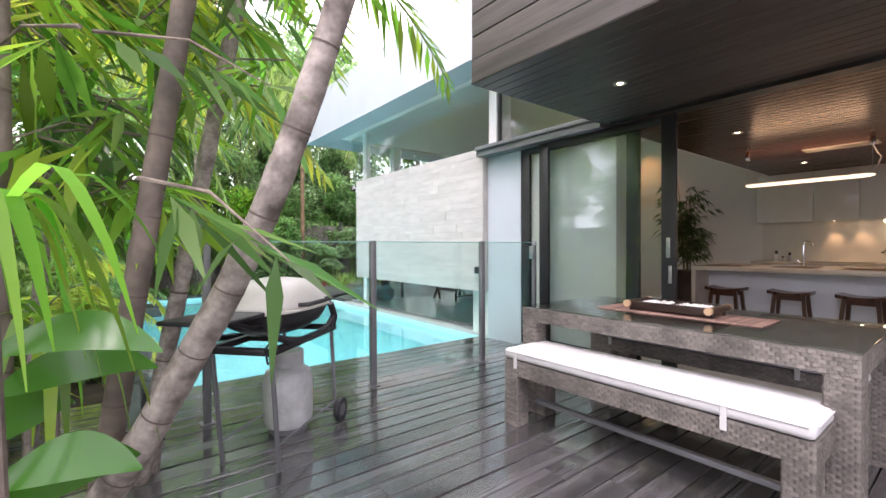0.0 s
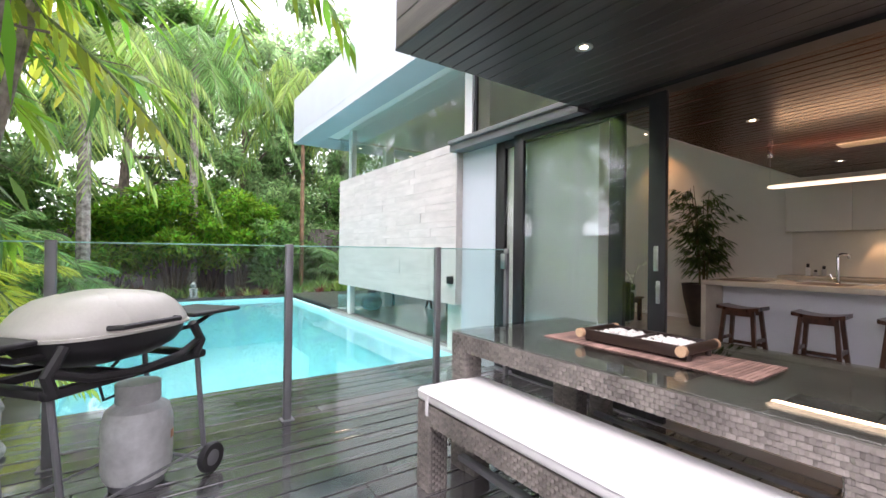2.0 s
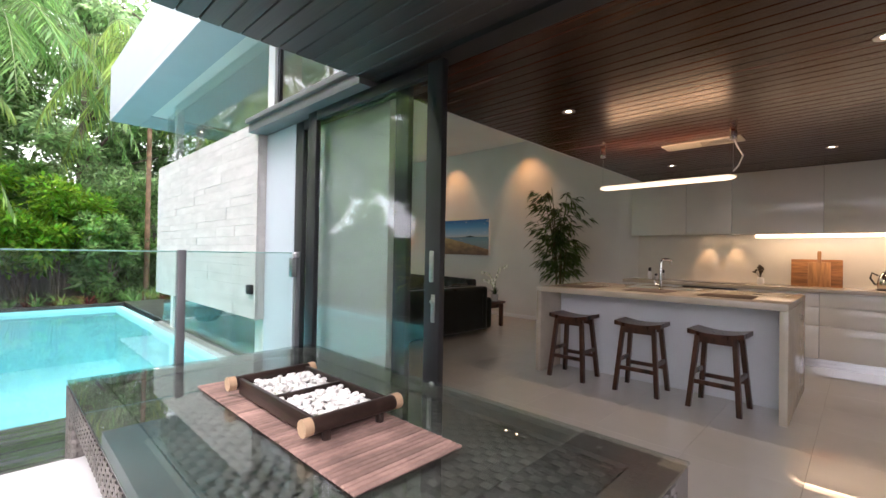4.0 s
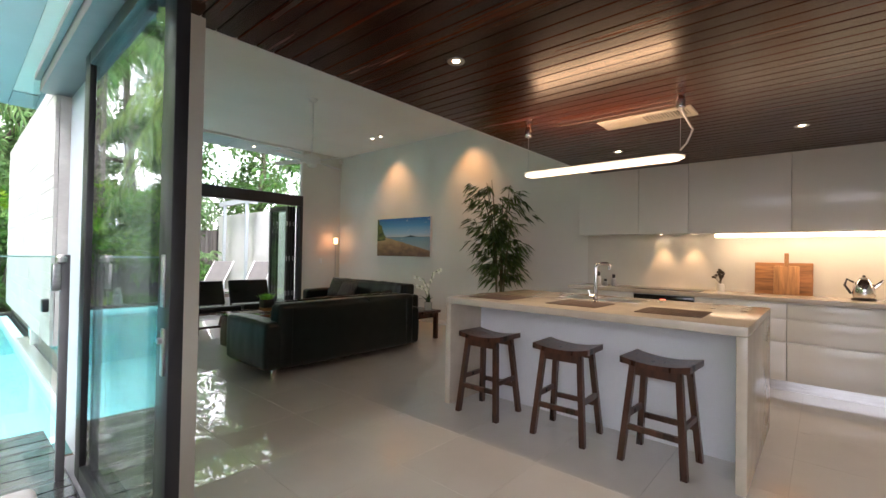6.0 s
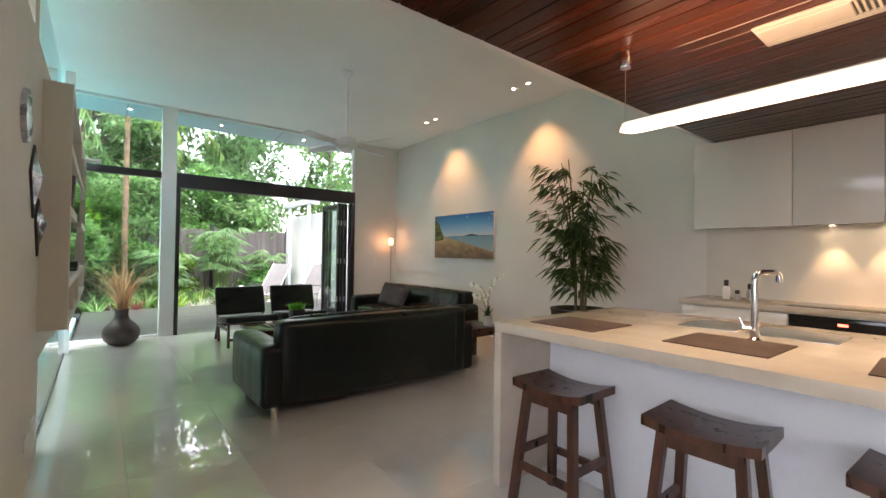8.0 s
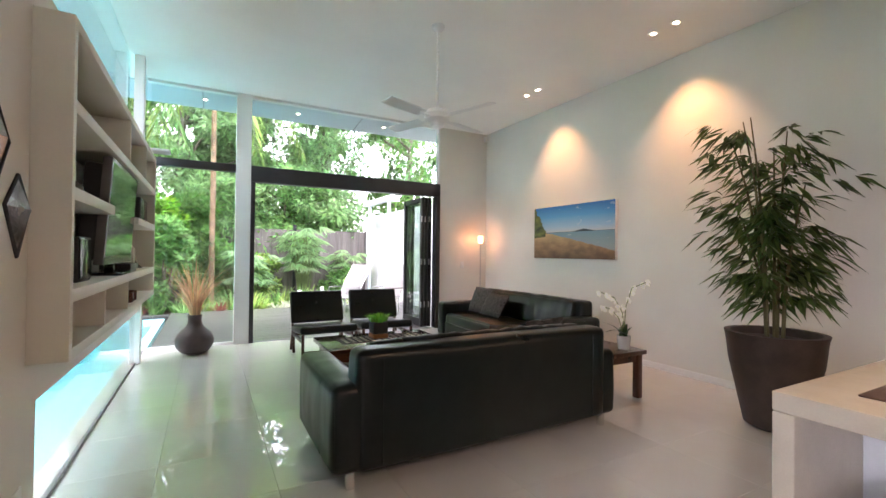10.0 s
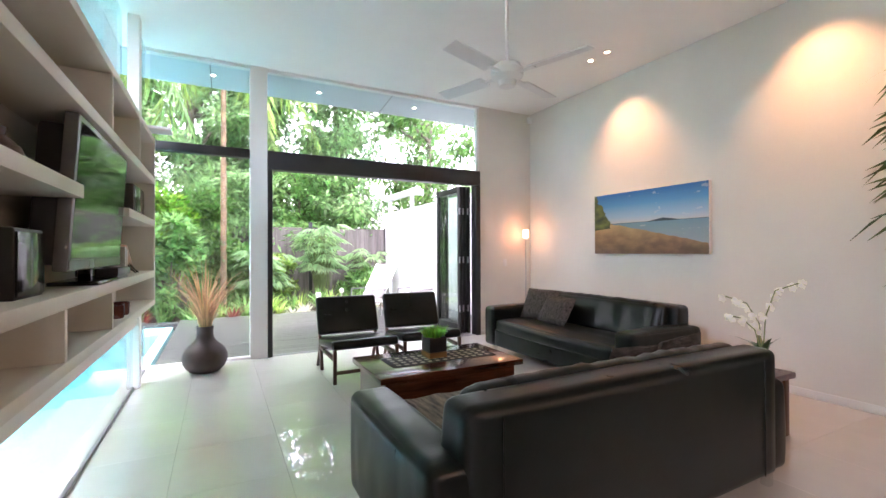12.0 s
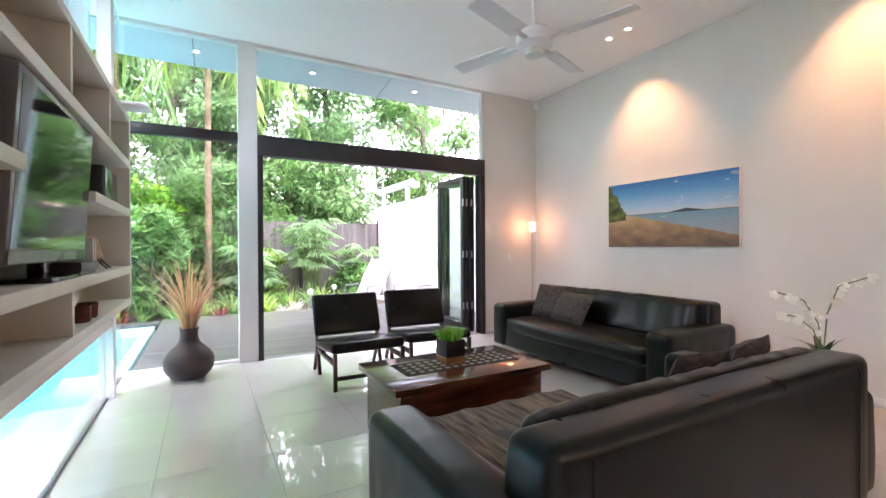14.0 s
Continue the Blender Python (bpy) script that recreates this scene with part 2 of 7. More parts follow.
LEDGE = mat("pool_ledge_plaster", (0.46, 0.80, 0.85), 0.6, var=0.05, scale=1.5, fine=90, bump=0.1)
COPING = mat("pale_coping", (0.52, 0.53, 0.52), 0.6, var=0.08, scale=3)
SOIL = mat("bark_mulch", (0.075, 0.048, 0.030), 0.95, var=0.4, scale=3, fine=40, bump=0.9)
PALING = mat("grey_paling", (0.19, 0.165, 0.155), 0.8, var=0.2, scale=2, fine=20, bump=0.3, stretch=(8, 8, 0.5), piece=0.15)
RENDER = mat("white_render", (0.66, 0.66, 0.66), 0.8, var=0.05, scale=1.2, bump=0.2)
GLASS = glassy("clear_glass", (0.93, 0.97, 0.96))
POOLGLASS = glassy("fence_glass", (0.90, 0.97, 0.96))
DOORGLASS = glassy("tinted_door_glass", (0.95, 0.985, 0.985), 1.6)
EDGE = mat("glass_edge", (0.35, 0.62, 0.58), 0.15, var=0.05, bump=0)
WATER = glassy("pool_water", (0.84, 0.975, 0.995), 1.33, 0.0, 0.05)
LAMPWARM = glow("warm_lamp", (1.0, 0.72, 0.38), 30)
LAMPCOOL = glow("downlight_lens", (1.0, 0.76, 0.46), 16)
TUBE = glow("tube_diffuser", (1.0, 0.78, 0.50), 1.15)
LEDSTRIP = glow("led_strip", (1.0, 0.74, 0.44), 3.5)

# ================= the large structure =================
SOF, CE = 2.42, 3.52          # timber soffit, living room ceiling
WX, EX, NY = 4.63, 9.86, 9.02  # inner faces: west, east, north

# ground: one sheet with the pool's hole
g = G()
px0, px1, py0, py1 = 0.70, 4.46, 4.60, 12.50
R = 400.0
for x0, y0, x1, y1 in ((-R, -R, R, py0), (-R, py1, R, R), (-R, py0, px0, py1), (px1, py0, R, py1)):
    g.add([(x0, y0, -0.16), (x1, y0, -0.16), (x1, y1, -0.16), (x0, y1, -0.16)], [(0, 1, 2, 3)])
structure("ground", g, SOIL, "dark brown bark mulch garden soil", "ground", 0)

# pool: plaster shell, shallow ledge along the house, water, coping
g = G()
g.box(px0 - 0.15, py0 - 0.15, -1.35, px1 + 0.1, py1 + 0.15, -1.25)
g.box(px0 - 0.15, py0 - 0.15, -1.25, px0, py1 + 0.15, -0.06)
g.box(px1, py0 - 0.15, -1.25, px1 + 0.12, py1 + 0.15, -0.06)
g.box(px0, py0 - 0.15, -1.25, px1, py0, -0.06)
g.box(px0, py1, -1.25, px1, py1 + 0.15, -0.06)
pool = structure("pool", g, POOLTILE, "turquoise swimming pool with pale plaster shell", "pool", 0)
part("ledge_base", G().box(3.98, py0 + 0.02, -1.25, px1 - 0.002, 8.93, -0.24), POOLTILE, pool)
part("ledge", G().rbox(3.96, py0 + 0.02, -0.239, px1 - 0.002, 8.95, -0.20, 0.012), LEDGE, pool, "shallow pale entry ledge")
g = G()
g.add([(px0, py0, -0.13), (px1, py0, -0.13), (px1, py1, -0.13), (px0, py1, -0.13)], [(0, 1, 2, 3)])
water = structure("water", g, WATER, "still clear turquoise pool water", "water", 0)
g = G()
g.rbox(px0 - 0.30, py0 + 0.0, -0.12, px0 - 0.002, py1 + 0.3, 0.0, 0.008)
g.rbox(px0, py1 + 0.002, -0.12, 4.635, py1 + 0.3, -0.005, 0.008)
structure("coping_dark", g, mat("charcoal_stone", (0.06, 0.058, 0.056), 0.5, var=0.2, bump=0.3), "charcoal stone pool coping", "coping")
structure("sill_pool", G().rbox(4.462, 4.60, -0.30, 4.60, 9.2, -0.015, 0.01), COPING, "pale concrete sill beside the pool", "sill")
part("stepping_slab", G().rbox(0.1, 10.35, -0.16, 1.19, 11.2, 0.02, 0.02), bpy.data.materials["charcoal_stone"])
tagged(bpy.data.objects["stepping_slab"], "charcoal stone slab over the pool's edge", "slab")

# front deck base and the boards upon it come last; its bearer sheet here
deck = structure("deck", G().box(-1.6, -3.2, -0.15, 4.30, 4.585, -0.045), BLACKMETAL, "dark stained timber deck, wet and glossy", "deck")
DECKREAR = mat("weathered_grey_deck", (0.085, 0.080, 0.083), 0.34, var=0.12, scale=1.6, fine=14, bump=0.12, stretch=(0.35, 7, 7), piece=0.10, roughvar=0.1, coat=0.2)
deck_back = structure("deck_rear", G().box(4.64, 9.12, -0.15, 9.9, 12.98, -0.045), BLACKMETAL, "smooth grey stained timber rear deck", "deck")
floor = structure("floor", G().box(4.30, -1.8, -0.15, EX, 4.0, -0.012).box(4.605, 4.001, -0.15, EX, 9.12, -0.012), GROUT, "polished cream porcelain tiled floor", "floor")

# east wall, kitchen's south wall
structure("wall_east", G().box(EX, -1.95, -0.15, EX + 0.14, 9.14, 3.9), WARMWHITE, "smooth off-white painted wall", "wall")
structure("wall_south", G().box(2.52, -1.95, -0.15, EX, -1.80, SOF + 0.3), WHITE, "plain white rendered wall", "wall")

# north wall: solid return, pillar, head
g = G()
g.box(8.88, NY, -0.15, EX, NY + 0.14, CE + 0.3)
structure("wall_north", g, CREAM, "off-white painted wall beside the folding doors", "wall")
structure("pillar_white", G().box(5.645, NY - 0.02, -0.15, 5.835, NY + 0.16, CE), WHITE, "white painted pillar between glazing", "pillar")
structure("trim_head", G().box(4.60, NY + 0.0, CE - 0.035, 8.88, NY + 0.10, CE + 0.1), WHITE, "white window head", "trim")

# west wall: stone-faced panel with strip windows below and above, plain wall by the sliding doors
g = G()
g.box(4.45, 4.56, 0.60, 4.47, 8.285, 2.50)
g.box(4.47, 4.56, 0.60, WX, 4.805, 2.50)
g.box(4.47, 4.805, 0.60, WX, 8.285, 0.785)
g.box(4.47, 4.805, 2.355, WX, 8.285, 2.50)
g.box(4.47, 8.265, 0.785, WX, 8.285, 2.355)
structure("wall_west", g, CREAM, "off-white wall behind the shelving", "wall")
g = G()
g.box(4.45, 2.74, -0.15, WX, 4.56, 2.50)
g.box(4.45, 4.36, 2.50, WX, 4.56, CE)
g.box(4.47, 4.56, -0.15, WX, 4.95, 0.60)
structure("wall_west_door", g, CREAM, "off-white wall end beside the sliding doors", "wall")
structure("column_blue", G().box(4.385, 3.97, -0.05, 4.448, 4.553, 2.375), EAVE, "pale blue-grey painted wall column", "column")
structure("column_high", G().box(4.36, 4.36, 2.50, 4.448, 4.50, CE - 0.02), WHITE, "white painted upper column", "column")
structure("post_corner", G().box(4.55, 8.29, -0.02, 4.645, 8.43, CE), WHITE, "white steel post in the glazing", "post")

# stone facing carrier
stone_wall = structure("wall_stone", G().box(4.325, 4.56, 0.59, 4.448, 8.245, 2.495), STONE, "pale split sandstone clad wall panel", "wall")

# ceilings
structure("ceiling", G().box(4.36, 2.895, CE, EX, NY + 0.1, CE + 0.12), CEIL, "flat white plasterboard ceiling", "ceiling")
structure("bulkhead", G().box(4.36, 2.83, SOF + 0.02, EX, 2.895, CE + 0.3), WHITE, "white bulkhead above the kitchen", "bulkhead")
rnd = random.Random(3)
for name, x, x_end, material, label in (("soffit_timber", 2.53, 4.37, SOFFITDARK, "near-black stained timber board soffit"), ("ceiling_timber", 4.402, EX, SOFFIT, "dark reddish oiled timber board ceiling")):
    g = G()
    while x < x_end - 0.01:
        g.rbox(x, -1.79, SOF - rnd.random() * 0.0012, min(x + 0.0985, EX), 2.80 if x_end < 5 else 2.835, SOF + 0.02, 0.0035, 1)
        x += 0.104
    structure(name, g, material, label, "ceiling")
structure("ceiling_carrier", G().box(2.53, -1.8, SOF + 0.012, EX, 2.79, SOF + 0.20).box(4.41, 2.7905, SOF + 0.012, EX, 2.828, SOF + 0.20), BLACKMETAL, "black backing above the boards", "ceiling")
structure("door_track", G().box(4.30, -1.8, SOF - 0.03, 4.45, 2.72, SOF + 0.004), BLACKMETAL, "black sliding door head track", "track")

# upper storey box with boarded faces
box_body = structure("upper_storey", G().box(2.545, -1.95, SOF + 0.022, 4.36, 2.77, 5.6), BLACKMETAL, "dark timber clad upper storey", "facade")
structure("upper_storey_rear", G().box(4.36, -1.95, SOF + 0.2, 10.0, 2.795, 5.6), BLACKMETAL, "dark upper storey wall", "facade")

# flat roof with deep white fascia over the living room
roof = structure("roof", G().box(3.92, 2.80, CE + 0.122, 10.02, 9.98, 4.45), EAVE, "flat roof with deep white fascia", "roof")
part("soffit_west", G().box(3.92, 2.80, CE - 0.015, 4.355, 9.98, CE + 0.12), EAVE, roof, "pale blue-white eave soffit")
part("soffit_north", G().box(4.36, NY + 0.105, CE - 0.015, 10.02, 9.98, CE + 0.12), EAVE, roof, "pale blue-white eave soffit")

for x0, x1 in ((5.21, 5.22), (7.50, 7.58)):
    part("panel_joint", G().add([(x0, NY + 0.11, CE - 0.019), (x0 + 0.012, NY + 0.11, CE - 0.019), (x1 + 0.012, 9.98, CE - 0.019), (x1, 9.98, CE - 0.019), (x0, NY + 0.11, CE - 0.016), (x0 + 0.012, NY + 0.11, CE - 0.016), (x1 + 0.012, 9.98, CE - 0.016), (x1, 9.98, CE - 0.016)],
         [(3, 2, 1, 0), (4, 5, 6, 7), (0, 1, 5, 4), (1, 2, 6, 5), (2, 3, 7, 6), (3, 0, 4, 7)]), GREYMETAL, roof, "dark joint between soffit sheets", 0)


# ---- windows and doors ----
def window(name, panes, bars, label, glass=GLASS, frame_mat=WHITE):
    w = tagged(new(name), label, "window", "", "structure")
    for b in panes:
        part("pane", G().box(*b), glass, w, "", 0)
    for b in bars:
        part("window_frame", G().rbox(*b, 0.004, 1), frame_mat, w)
    return w


window("window_1", [(5.84, NY + 0.04, 2.515, 8.875, NY + 0.052, CE - 0.035)], [(8.845, NY + 0.0, 2.515, 8.879, NY + 0.09, CE - 0.036)], "clear highlight window over folding doors")
window("window_2", [(4.64, NY + 0.04, 0.03, 5.64, NY + 0.052, 2.41), (4.64, NY + 0.04, 2.515, 5.64, NY + 0.052, CE - 0.035)],
       [(4.61, NY + 0.02, -0.012, 5.643, NY + 0.08, 0.03)], "tall clear fixed window with transom")
structure("trim_transom", G().rbox(4.60, NY - 0.01, 2.41, 5.642, NY + 0.10, 2.513, 0.006), BLACKMETAL, "black window transom", "trim")
window("window_3", [(4.585, 4.955, 0.03, 4.597, 8.29, 0.60), (4.585, 8.43, 0.03, 4.597, NY, CE)],
       [(4.578, 4.952, -0.014, 4.606, 8.288, 0.022), (4.578, 8.432, -0.014, 4.606, NY - 0.01, 0.022)], "low strip window beside the pool", GLASS, GREYMETAL)
window("window_4", [(4.50, 4.565, 2.502, 4.512, 8.288, CE)], [], "clear clerestory strip window")
window("window_5", [(4.40, 2.80, 2.505, 4.412, 4.355, CE - 0.02)], [(4.385, 4.32, 2.505, 4.425, 4.357, CE - 0.022)], "dark framed highlight window above sliding doors", DOORGLASS, BLACKMETAL)

# folding door frame and its stack of leaves, folded open
d = tagged(new("door_1"), "black aluminium folding doors stacked open", "door", "", "structure")
part("head", G().rbox(5.837, NY - 0.03, 2.29, 8.878, NY + 0.12, 2.513, 0.008), BLACKMETAL, d)
part("jamb", G().rbox(5.837, NY - 0.03, -0.012, 5.892, NY + 0.12, 2.289, 0.006), BLACKMETAL, d)
part("jamb", G().rbox(8.80, NY - 0.03, -0.012, 8.878, NY + 0.12, 2.289, 0.006), BLACKMETAL, d)
part("threshold", G().rbox(5.893, NY + 0.0, -0.03, 8.80, NY + 0.12, 0.004, 0.004), GREYMETAL, d)
for k, (lx, ly) in enumerate(((8.60, 0.0), (8.675, 0.02), (8.745, 0.0))):
    leaf = part("leaf", G().rbox(lx, 9.15 + ly, 0.015, lx + 0.045, 9.23 + ly, 2.285, 0.005).rbox(lx, 9.87 + ly, 0.015, lx + 0.045, 9.95 + ly, 2.285, 0.005)
                .rbox(lx, 9.23 + ly, 2.195, lx + 0.045, 9.87 + ly, 2.285, 0.005).rbox(lx, 9.23 + ly, 0.015, lx + 0.045, 9.87 + ly, 0.15, 0.005), BLACKMETAL, d)
    part("pane", G().box(lx + 0.017, 9.23 + ly, 0.15, lx + 0.027, 9.87 + ly, 2.195), GLASS, leaf, "", 0)
    for hz in (0.4, 1.15, 1.9):
        part("hinge", G().cyl((lx - 0.004, 9.145 + ly, hz - 0.05), (lx - 0.004, 9.145 + ly, hz + 0.05), 0.012, 8), STEEL, leaf)

# sliding doors stacked in front of the wall end
d = tagged(new("door_2"), "tall black framed sliding glass doors stacked open", "door", "", "structure")
for lx, y0, y1, st in ((4.315, 2.10, 3.625, 0.125), (4.385, 2.47, 3.965, 0.13)):
    x1 = lx + 0.045
    leaf = part("leaf", G().rbox(lx, y0, 0.012, x1, y0 + st, 2.375, 0.005).rbox(lx, y1 - st, 0.012, x1, y1, 2.375, 0.005)
                .rbox(lx, y0 + st, 2.30, x1, y1 - st, 2.375, 0.004).rbox(lx, y0 + st, 0.012, x1, y1 - st, 0.10, 0.004), BLACKMETAL, d)
    part("pane", G().box(lx + 0.016, y0 + st, 0.10, lx + 0.028, y1 - st, 2.30), DOORGLASS, leaf, "", 0)
    if lx < 4.33:
        part("pull", G().rbox(lx - 0.006, y0 + 0.045, 1.09, lx + 0.002, y0 + 0.08, 1.27, 0.004).rbox(lx - 0.009, y0 + 0.052, 1.10, lx - 0.004, y0 + 0.058, 1.26, 0.002), STEEL, leaf, "recessed steel pull")
        part("lock", G().rbox(lx - 0.008, y0 + 0.03, 0.86, lx + 0.002, y0 + 0.06, 1.02, 0.004).cyl((lx - 0.02, y0 + 0.045, 0.98), (lx, y0 + 0.045, 0.98), 0.011, 10), STEEL, leaf, "steel key lock")
part("head_beam", G().rbox(4.22, 2.78, 2.376, 4.449, 4.60, 2.455, 0.004).rbox(4.19, 2.78, 2.455, 4.449, 4.60, 2.50, 0.004), GREYMETAL, d)
part("bottom_track", G().box(4.30, -1.8, -0.045, 4.46, 3.97, 0.003), GREYMETAL, d)

# ================= lamps that the place has =================
def spot(name, at, to, power, angle, col, size=0.03, blend=0.6):
    o = new(name, bpy.data.lights.new(name, "SPOT"))
    o.data.energy, o.data.spot_size, o.data.color, o.data.spot_blend, o.data.shadow_soft_size = power, radians(angle), col, blend, size
    o.matrix_world = look(at, to)
    return o


def downlight(x, y, z, lens=LAMPCOOL, group="recessed downlights", dark=False):
    t = thing("downlight", (x, y, z), "round recessed downlight with a lit lens in the ceiling", "downlight", group)
    part("bezel", G().lathe([(0.024, -0.001), (0.034, -0.006), (0.05, -0.006), (0.052, 0.002), (0.024, 0.002)], 20, None, True), STEEL if dark else WHITE, t)
    part("lens", G().lathe([(0.001, -0.002), (0.022, -0.002), (0.022, 0.001), (0.001, 0.001)], 16), lens, t, "glowing lens")
    return t


WARM = (1.0, 0.68, 0.36)
for x, y in ((3.405, 2.10), (5.76, 2.09), (8.505, 2.12), (8.51, 0.61), (5.75, 0.3)):
    downlight(x, y, SOF, dark=True)
    spot("downlight_beam", (x, y, SOF - 0.02), (x, y, 0), 5, 110, (1.0, 0.76, 0.48))
for y in (7.07, 5.11):
    for k, dy in enumerate((0.0, -0.245)):
        downlight(9.20, y + dy, CE)
    spot("wall_washer", (9.42, y + 0.02, CE - 0.02), (9.80, y - 0.02, 2.0), 25, 86, (1.0, 0.50, 0.18), 0.03, 1.0)
for x, y in ((5.25, 9.5), (6.55, 9.5), (8.0, 9.5)):
    downlight(x, y, CE - 0.015)

# linear pendant over the island
p = thing("pendant_light", (7.16, 1.82, SOF), "slim lit linear pendant light hanging over the kitchen island", "light")


def wing(half, top, belly, ends):
    """A long shallow lens section along y, drawn in towards its ends: a slightly arched top over a curved belly."""
    rows = []
    for i in range(25):
        u = -1 + 2 * i / 24
        k = min(1.0, (1 - abs(u)) / 0.10 + ends)
        w = half * k
        ring = [(w * c, 0.63 * u, top + 0.012 * k * (1 - c * c)) for c in (-1, -0.5, 0, 0.5, 1)]
        ring += [(w * c, 0.63 * u, top - belly * k * (1 - c * c) - 0.004) for c in (1, 0.6, 0.2, -0.2, -0.6, -1)]
        rows.append(ring + [ring[0]])
    g = G().sheet(rows)
    g.f += [tuple(range(11)), tuple(reversed(range(24 * 12, 24 * 12 + 11)))]
    return g


part("body", wing(0.108, -0.414, 0.010, 0.12), STEEL, p, "thin brushed aluminium body")
part("diffuser", wing(0.080, -0.430, 0.020, 0.05), TUBE, p, "glowing curved opal diffuser")
for y in (-0.60, 0.60):
    part("ceiling_mount", G().lathe([(0.028, -0.09), (0.03, -0.085), (0.03, -0.03), (0.022, 0.0)], 16, Matrix.Translation((0, y, 0))), CHROME, p)
    part("wire", G().cyl((0, y, -0.38), (0, y, -0.08), 0.002, 5), STEEL, p)
part("cord", G().tube([(0.0, -0.60, -0.08), (0.02, -0.63, -0.16), (0.03, -0.67, -0.24), (0.01, -0.64, -0.33), (0, -0.60, -0.38)], 0.007, 8), WHITE, p, "white power cord")
pl = new("pendant_glow", bpy.data.lights.new("pendant_glow", "AREA"))
pl.data.shape, pl.data.size, pl.data.size_y, pl.data.energy, pl.data.color = "RECTANGLE", 0.10, 1.12, 5.5, (1.0, 0.72, 0.42)
pl.matrix_world = pose(7.16, 1.82, SOF - 0.482)

up = new("pendant_uplight", bpy.data.lights.new("pendant_uplight", "AREA"))
up.data.shape, up.data.size, up.data.size_y, up.data.energy, up.data.color = "RECTANGLE", 0.13, 1.1, 5.5, (1.0, 0.62, 0.32)
up.matrix_world = pose(7.16, 1.82, SOF - 0.385, 180, 0, 0)

# air vent in the timber ceiling
VENTGREY = mat("pale_grey_vent_paint", (0.40, 0.385, 0.345), 0.5, var=0.05)
v = thing("ceiling_vent", (7.52, 1.555, SOF), "long pale grey louvred air vent set in timber ceiling", "vent")
part("frame", G().rbox(-0.13, -0.35, -0.012, -0.085, 0.35, 0.004, 0.004, 1).rbox(0.085, -0.35, -0.012, 0.13, 0.35, 0.004, 0.004, 1).rbox(-0.085, -0.35, -0.012, 0.085, -0.31, 0.004, 0.004, 1).rbox(-0.085, 0.0, -0.012, 0.085, 0.35, 0.004, 0.004, 1), VENTGREY, v)
part("backing", G().box(-0.085, -0.31, -0.001, 0.085, 0.0, 0.003), BLACKMETAL, v)
for k in range(14):
    part("slat", G().box(-0.085, -0.305 + k * 0.022, -0.011, 0.085, -0.295 + k * 0.022, -0.003), VENTGREY, v)

# ================= kitchen =================
BENCHTOP = mat("cream_stone_top", (0.52, 0.455, 0.37), 0.18, var=0.05, scale=6, fine=160, bump=0.02, roughvar=0.06)
GLOSSWHITE = mat("gloss_white_lacquer", (0.76, 0.74, 0.69), 0.14, var=0.02, scale=1.5, bump=0.01, roughvar=0.05)
PANELWHITE = mat("satin_white_panel", (0.74, 0.76, 0.80), 0.45, var=0.03, scale=2, bump=0.03)
STOOLWOOD = mat("dark_stained_wood", (0.060, 0.022, 0.012), 0.30, var=0.4, scale=3, fine=18, bump=0.12, stretch=(6, 6, 0.6), coat=0.2)
LEATHERMAT = mat("brown_woven_mat", (0.075, 0.045, 0.032), 0.75, var=0.25, scale=10, fine=240, bump=0.5)
SPLASH = mat("glass_splashback", (0.70, 0.68, 0.62), 0.08, var=0.02, bump=0.0, roughvar=0.03)

isl = thing("kitchen_island", (6.70, 0.775, 0), "white kitchen island with cream stone waterfall top", "island")
part("benchtop", G().rbox(0, 0, 0.865, 1.32, 2.17, 0.92, 0.005), BENCHTOP, isl, "cream engineered stone top")
part("waterfall_end", G().rbox(0, 2.115, 0, 1.32, 2.169, 0.864, 0.004), BENCHTOP, isl)
part("waterfall_end", G().rbox(0, 0.001, 0, 1.32, 0.055, 0.864, 0.004), BENCHTOP, isl)
part("front_panel", G().box(0.44, 0.056, 0.0, 0.46, 2.114, 0.864), PANELWHITE, isl, "satin white front panel")
part("carcass", G().box(0.461, 0.056, 0.1, 1.28, 2.114, 0.80), GLOSSWHITE, isl)
snk = thing("sink", (7.66, 2.02, 0.92), "double undermount stainless steel sink in the stone top", "sink")
for k, (y0, y1) in enumerate(((-0.42, -0.06), (-0.02, 0.26))):
    part("bowl", G().rbox(-0.17, y0, -0.004, 0.17, y1, 0.003, 0.002).rbox(-0.15, y0 + 0.02, -0.10, 0.15, y1 - 0.02, -0.003, 0.02), STEEL, snk)
tap = thing("mixer_tap", (7.30, 1.86, 0.92), "tall chrome square-neck mixer tap beside the sink", "tap")
part("base", G().lathe([(0.03, 0), (0.03, 0.008), (0.02, 0.015), (0.02, 0.05)], 18), CHROME, tap)
part("neck", G().tube([(0, 0, 0.04), (0, 0, 0.275), (0.006, -0.004, 0.305), (0.03, -0.02, 0.315), (0.12, -0.05, 0.315), (0.14, -0.056, 0.305), (0.145, -0.058, 0.27)], 0.0145, 12), CHROME, tap)
part("lever", G().cyl((0, 0, 0.05), (0.0, 0.045, 0.05), 0.012, 10).tube([(0.0, 0.04, 0.05), (-0.004, 0.06, 0.10)], 0.005, 8), CHROME, tap)


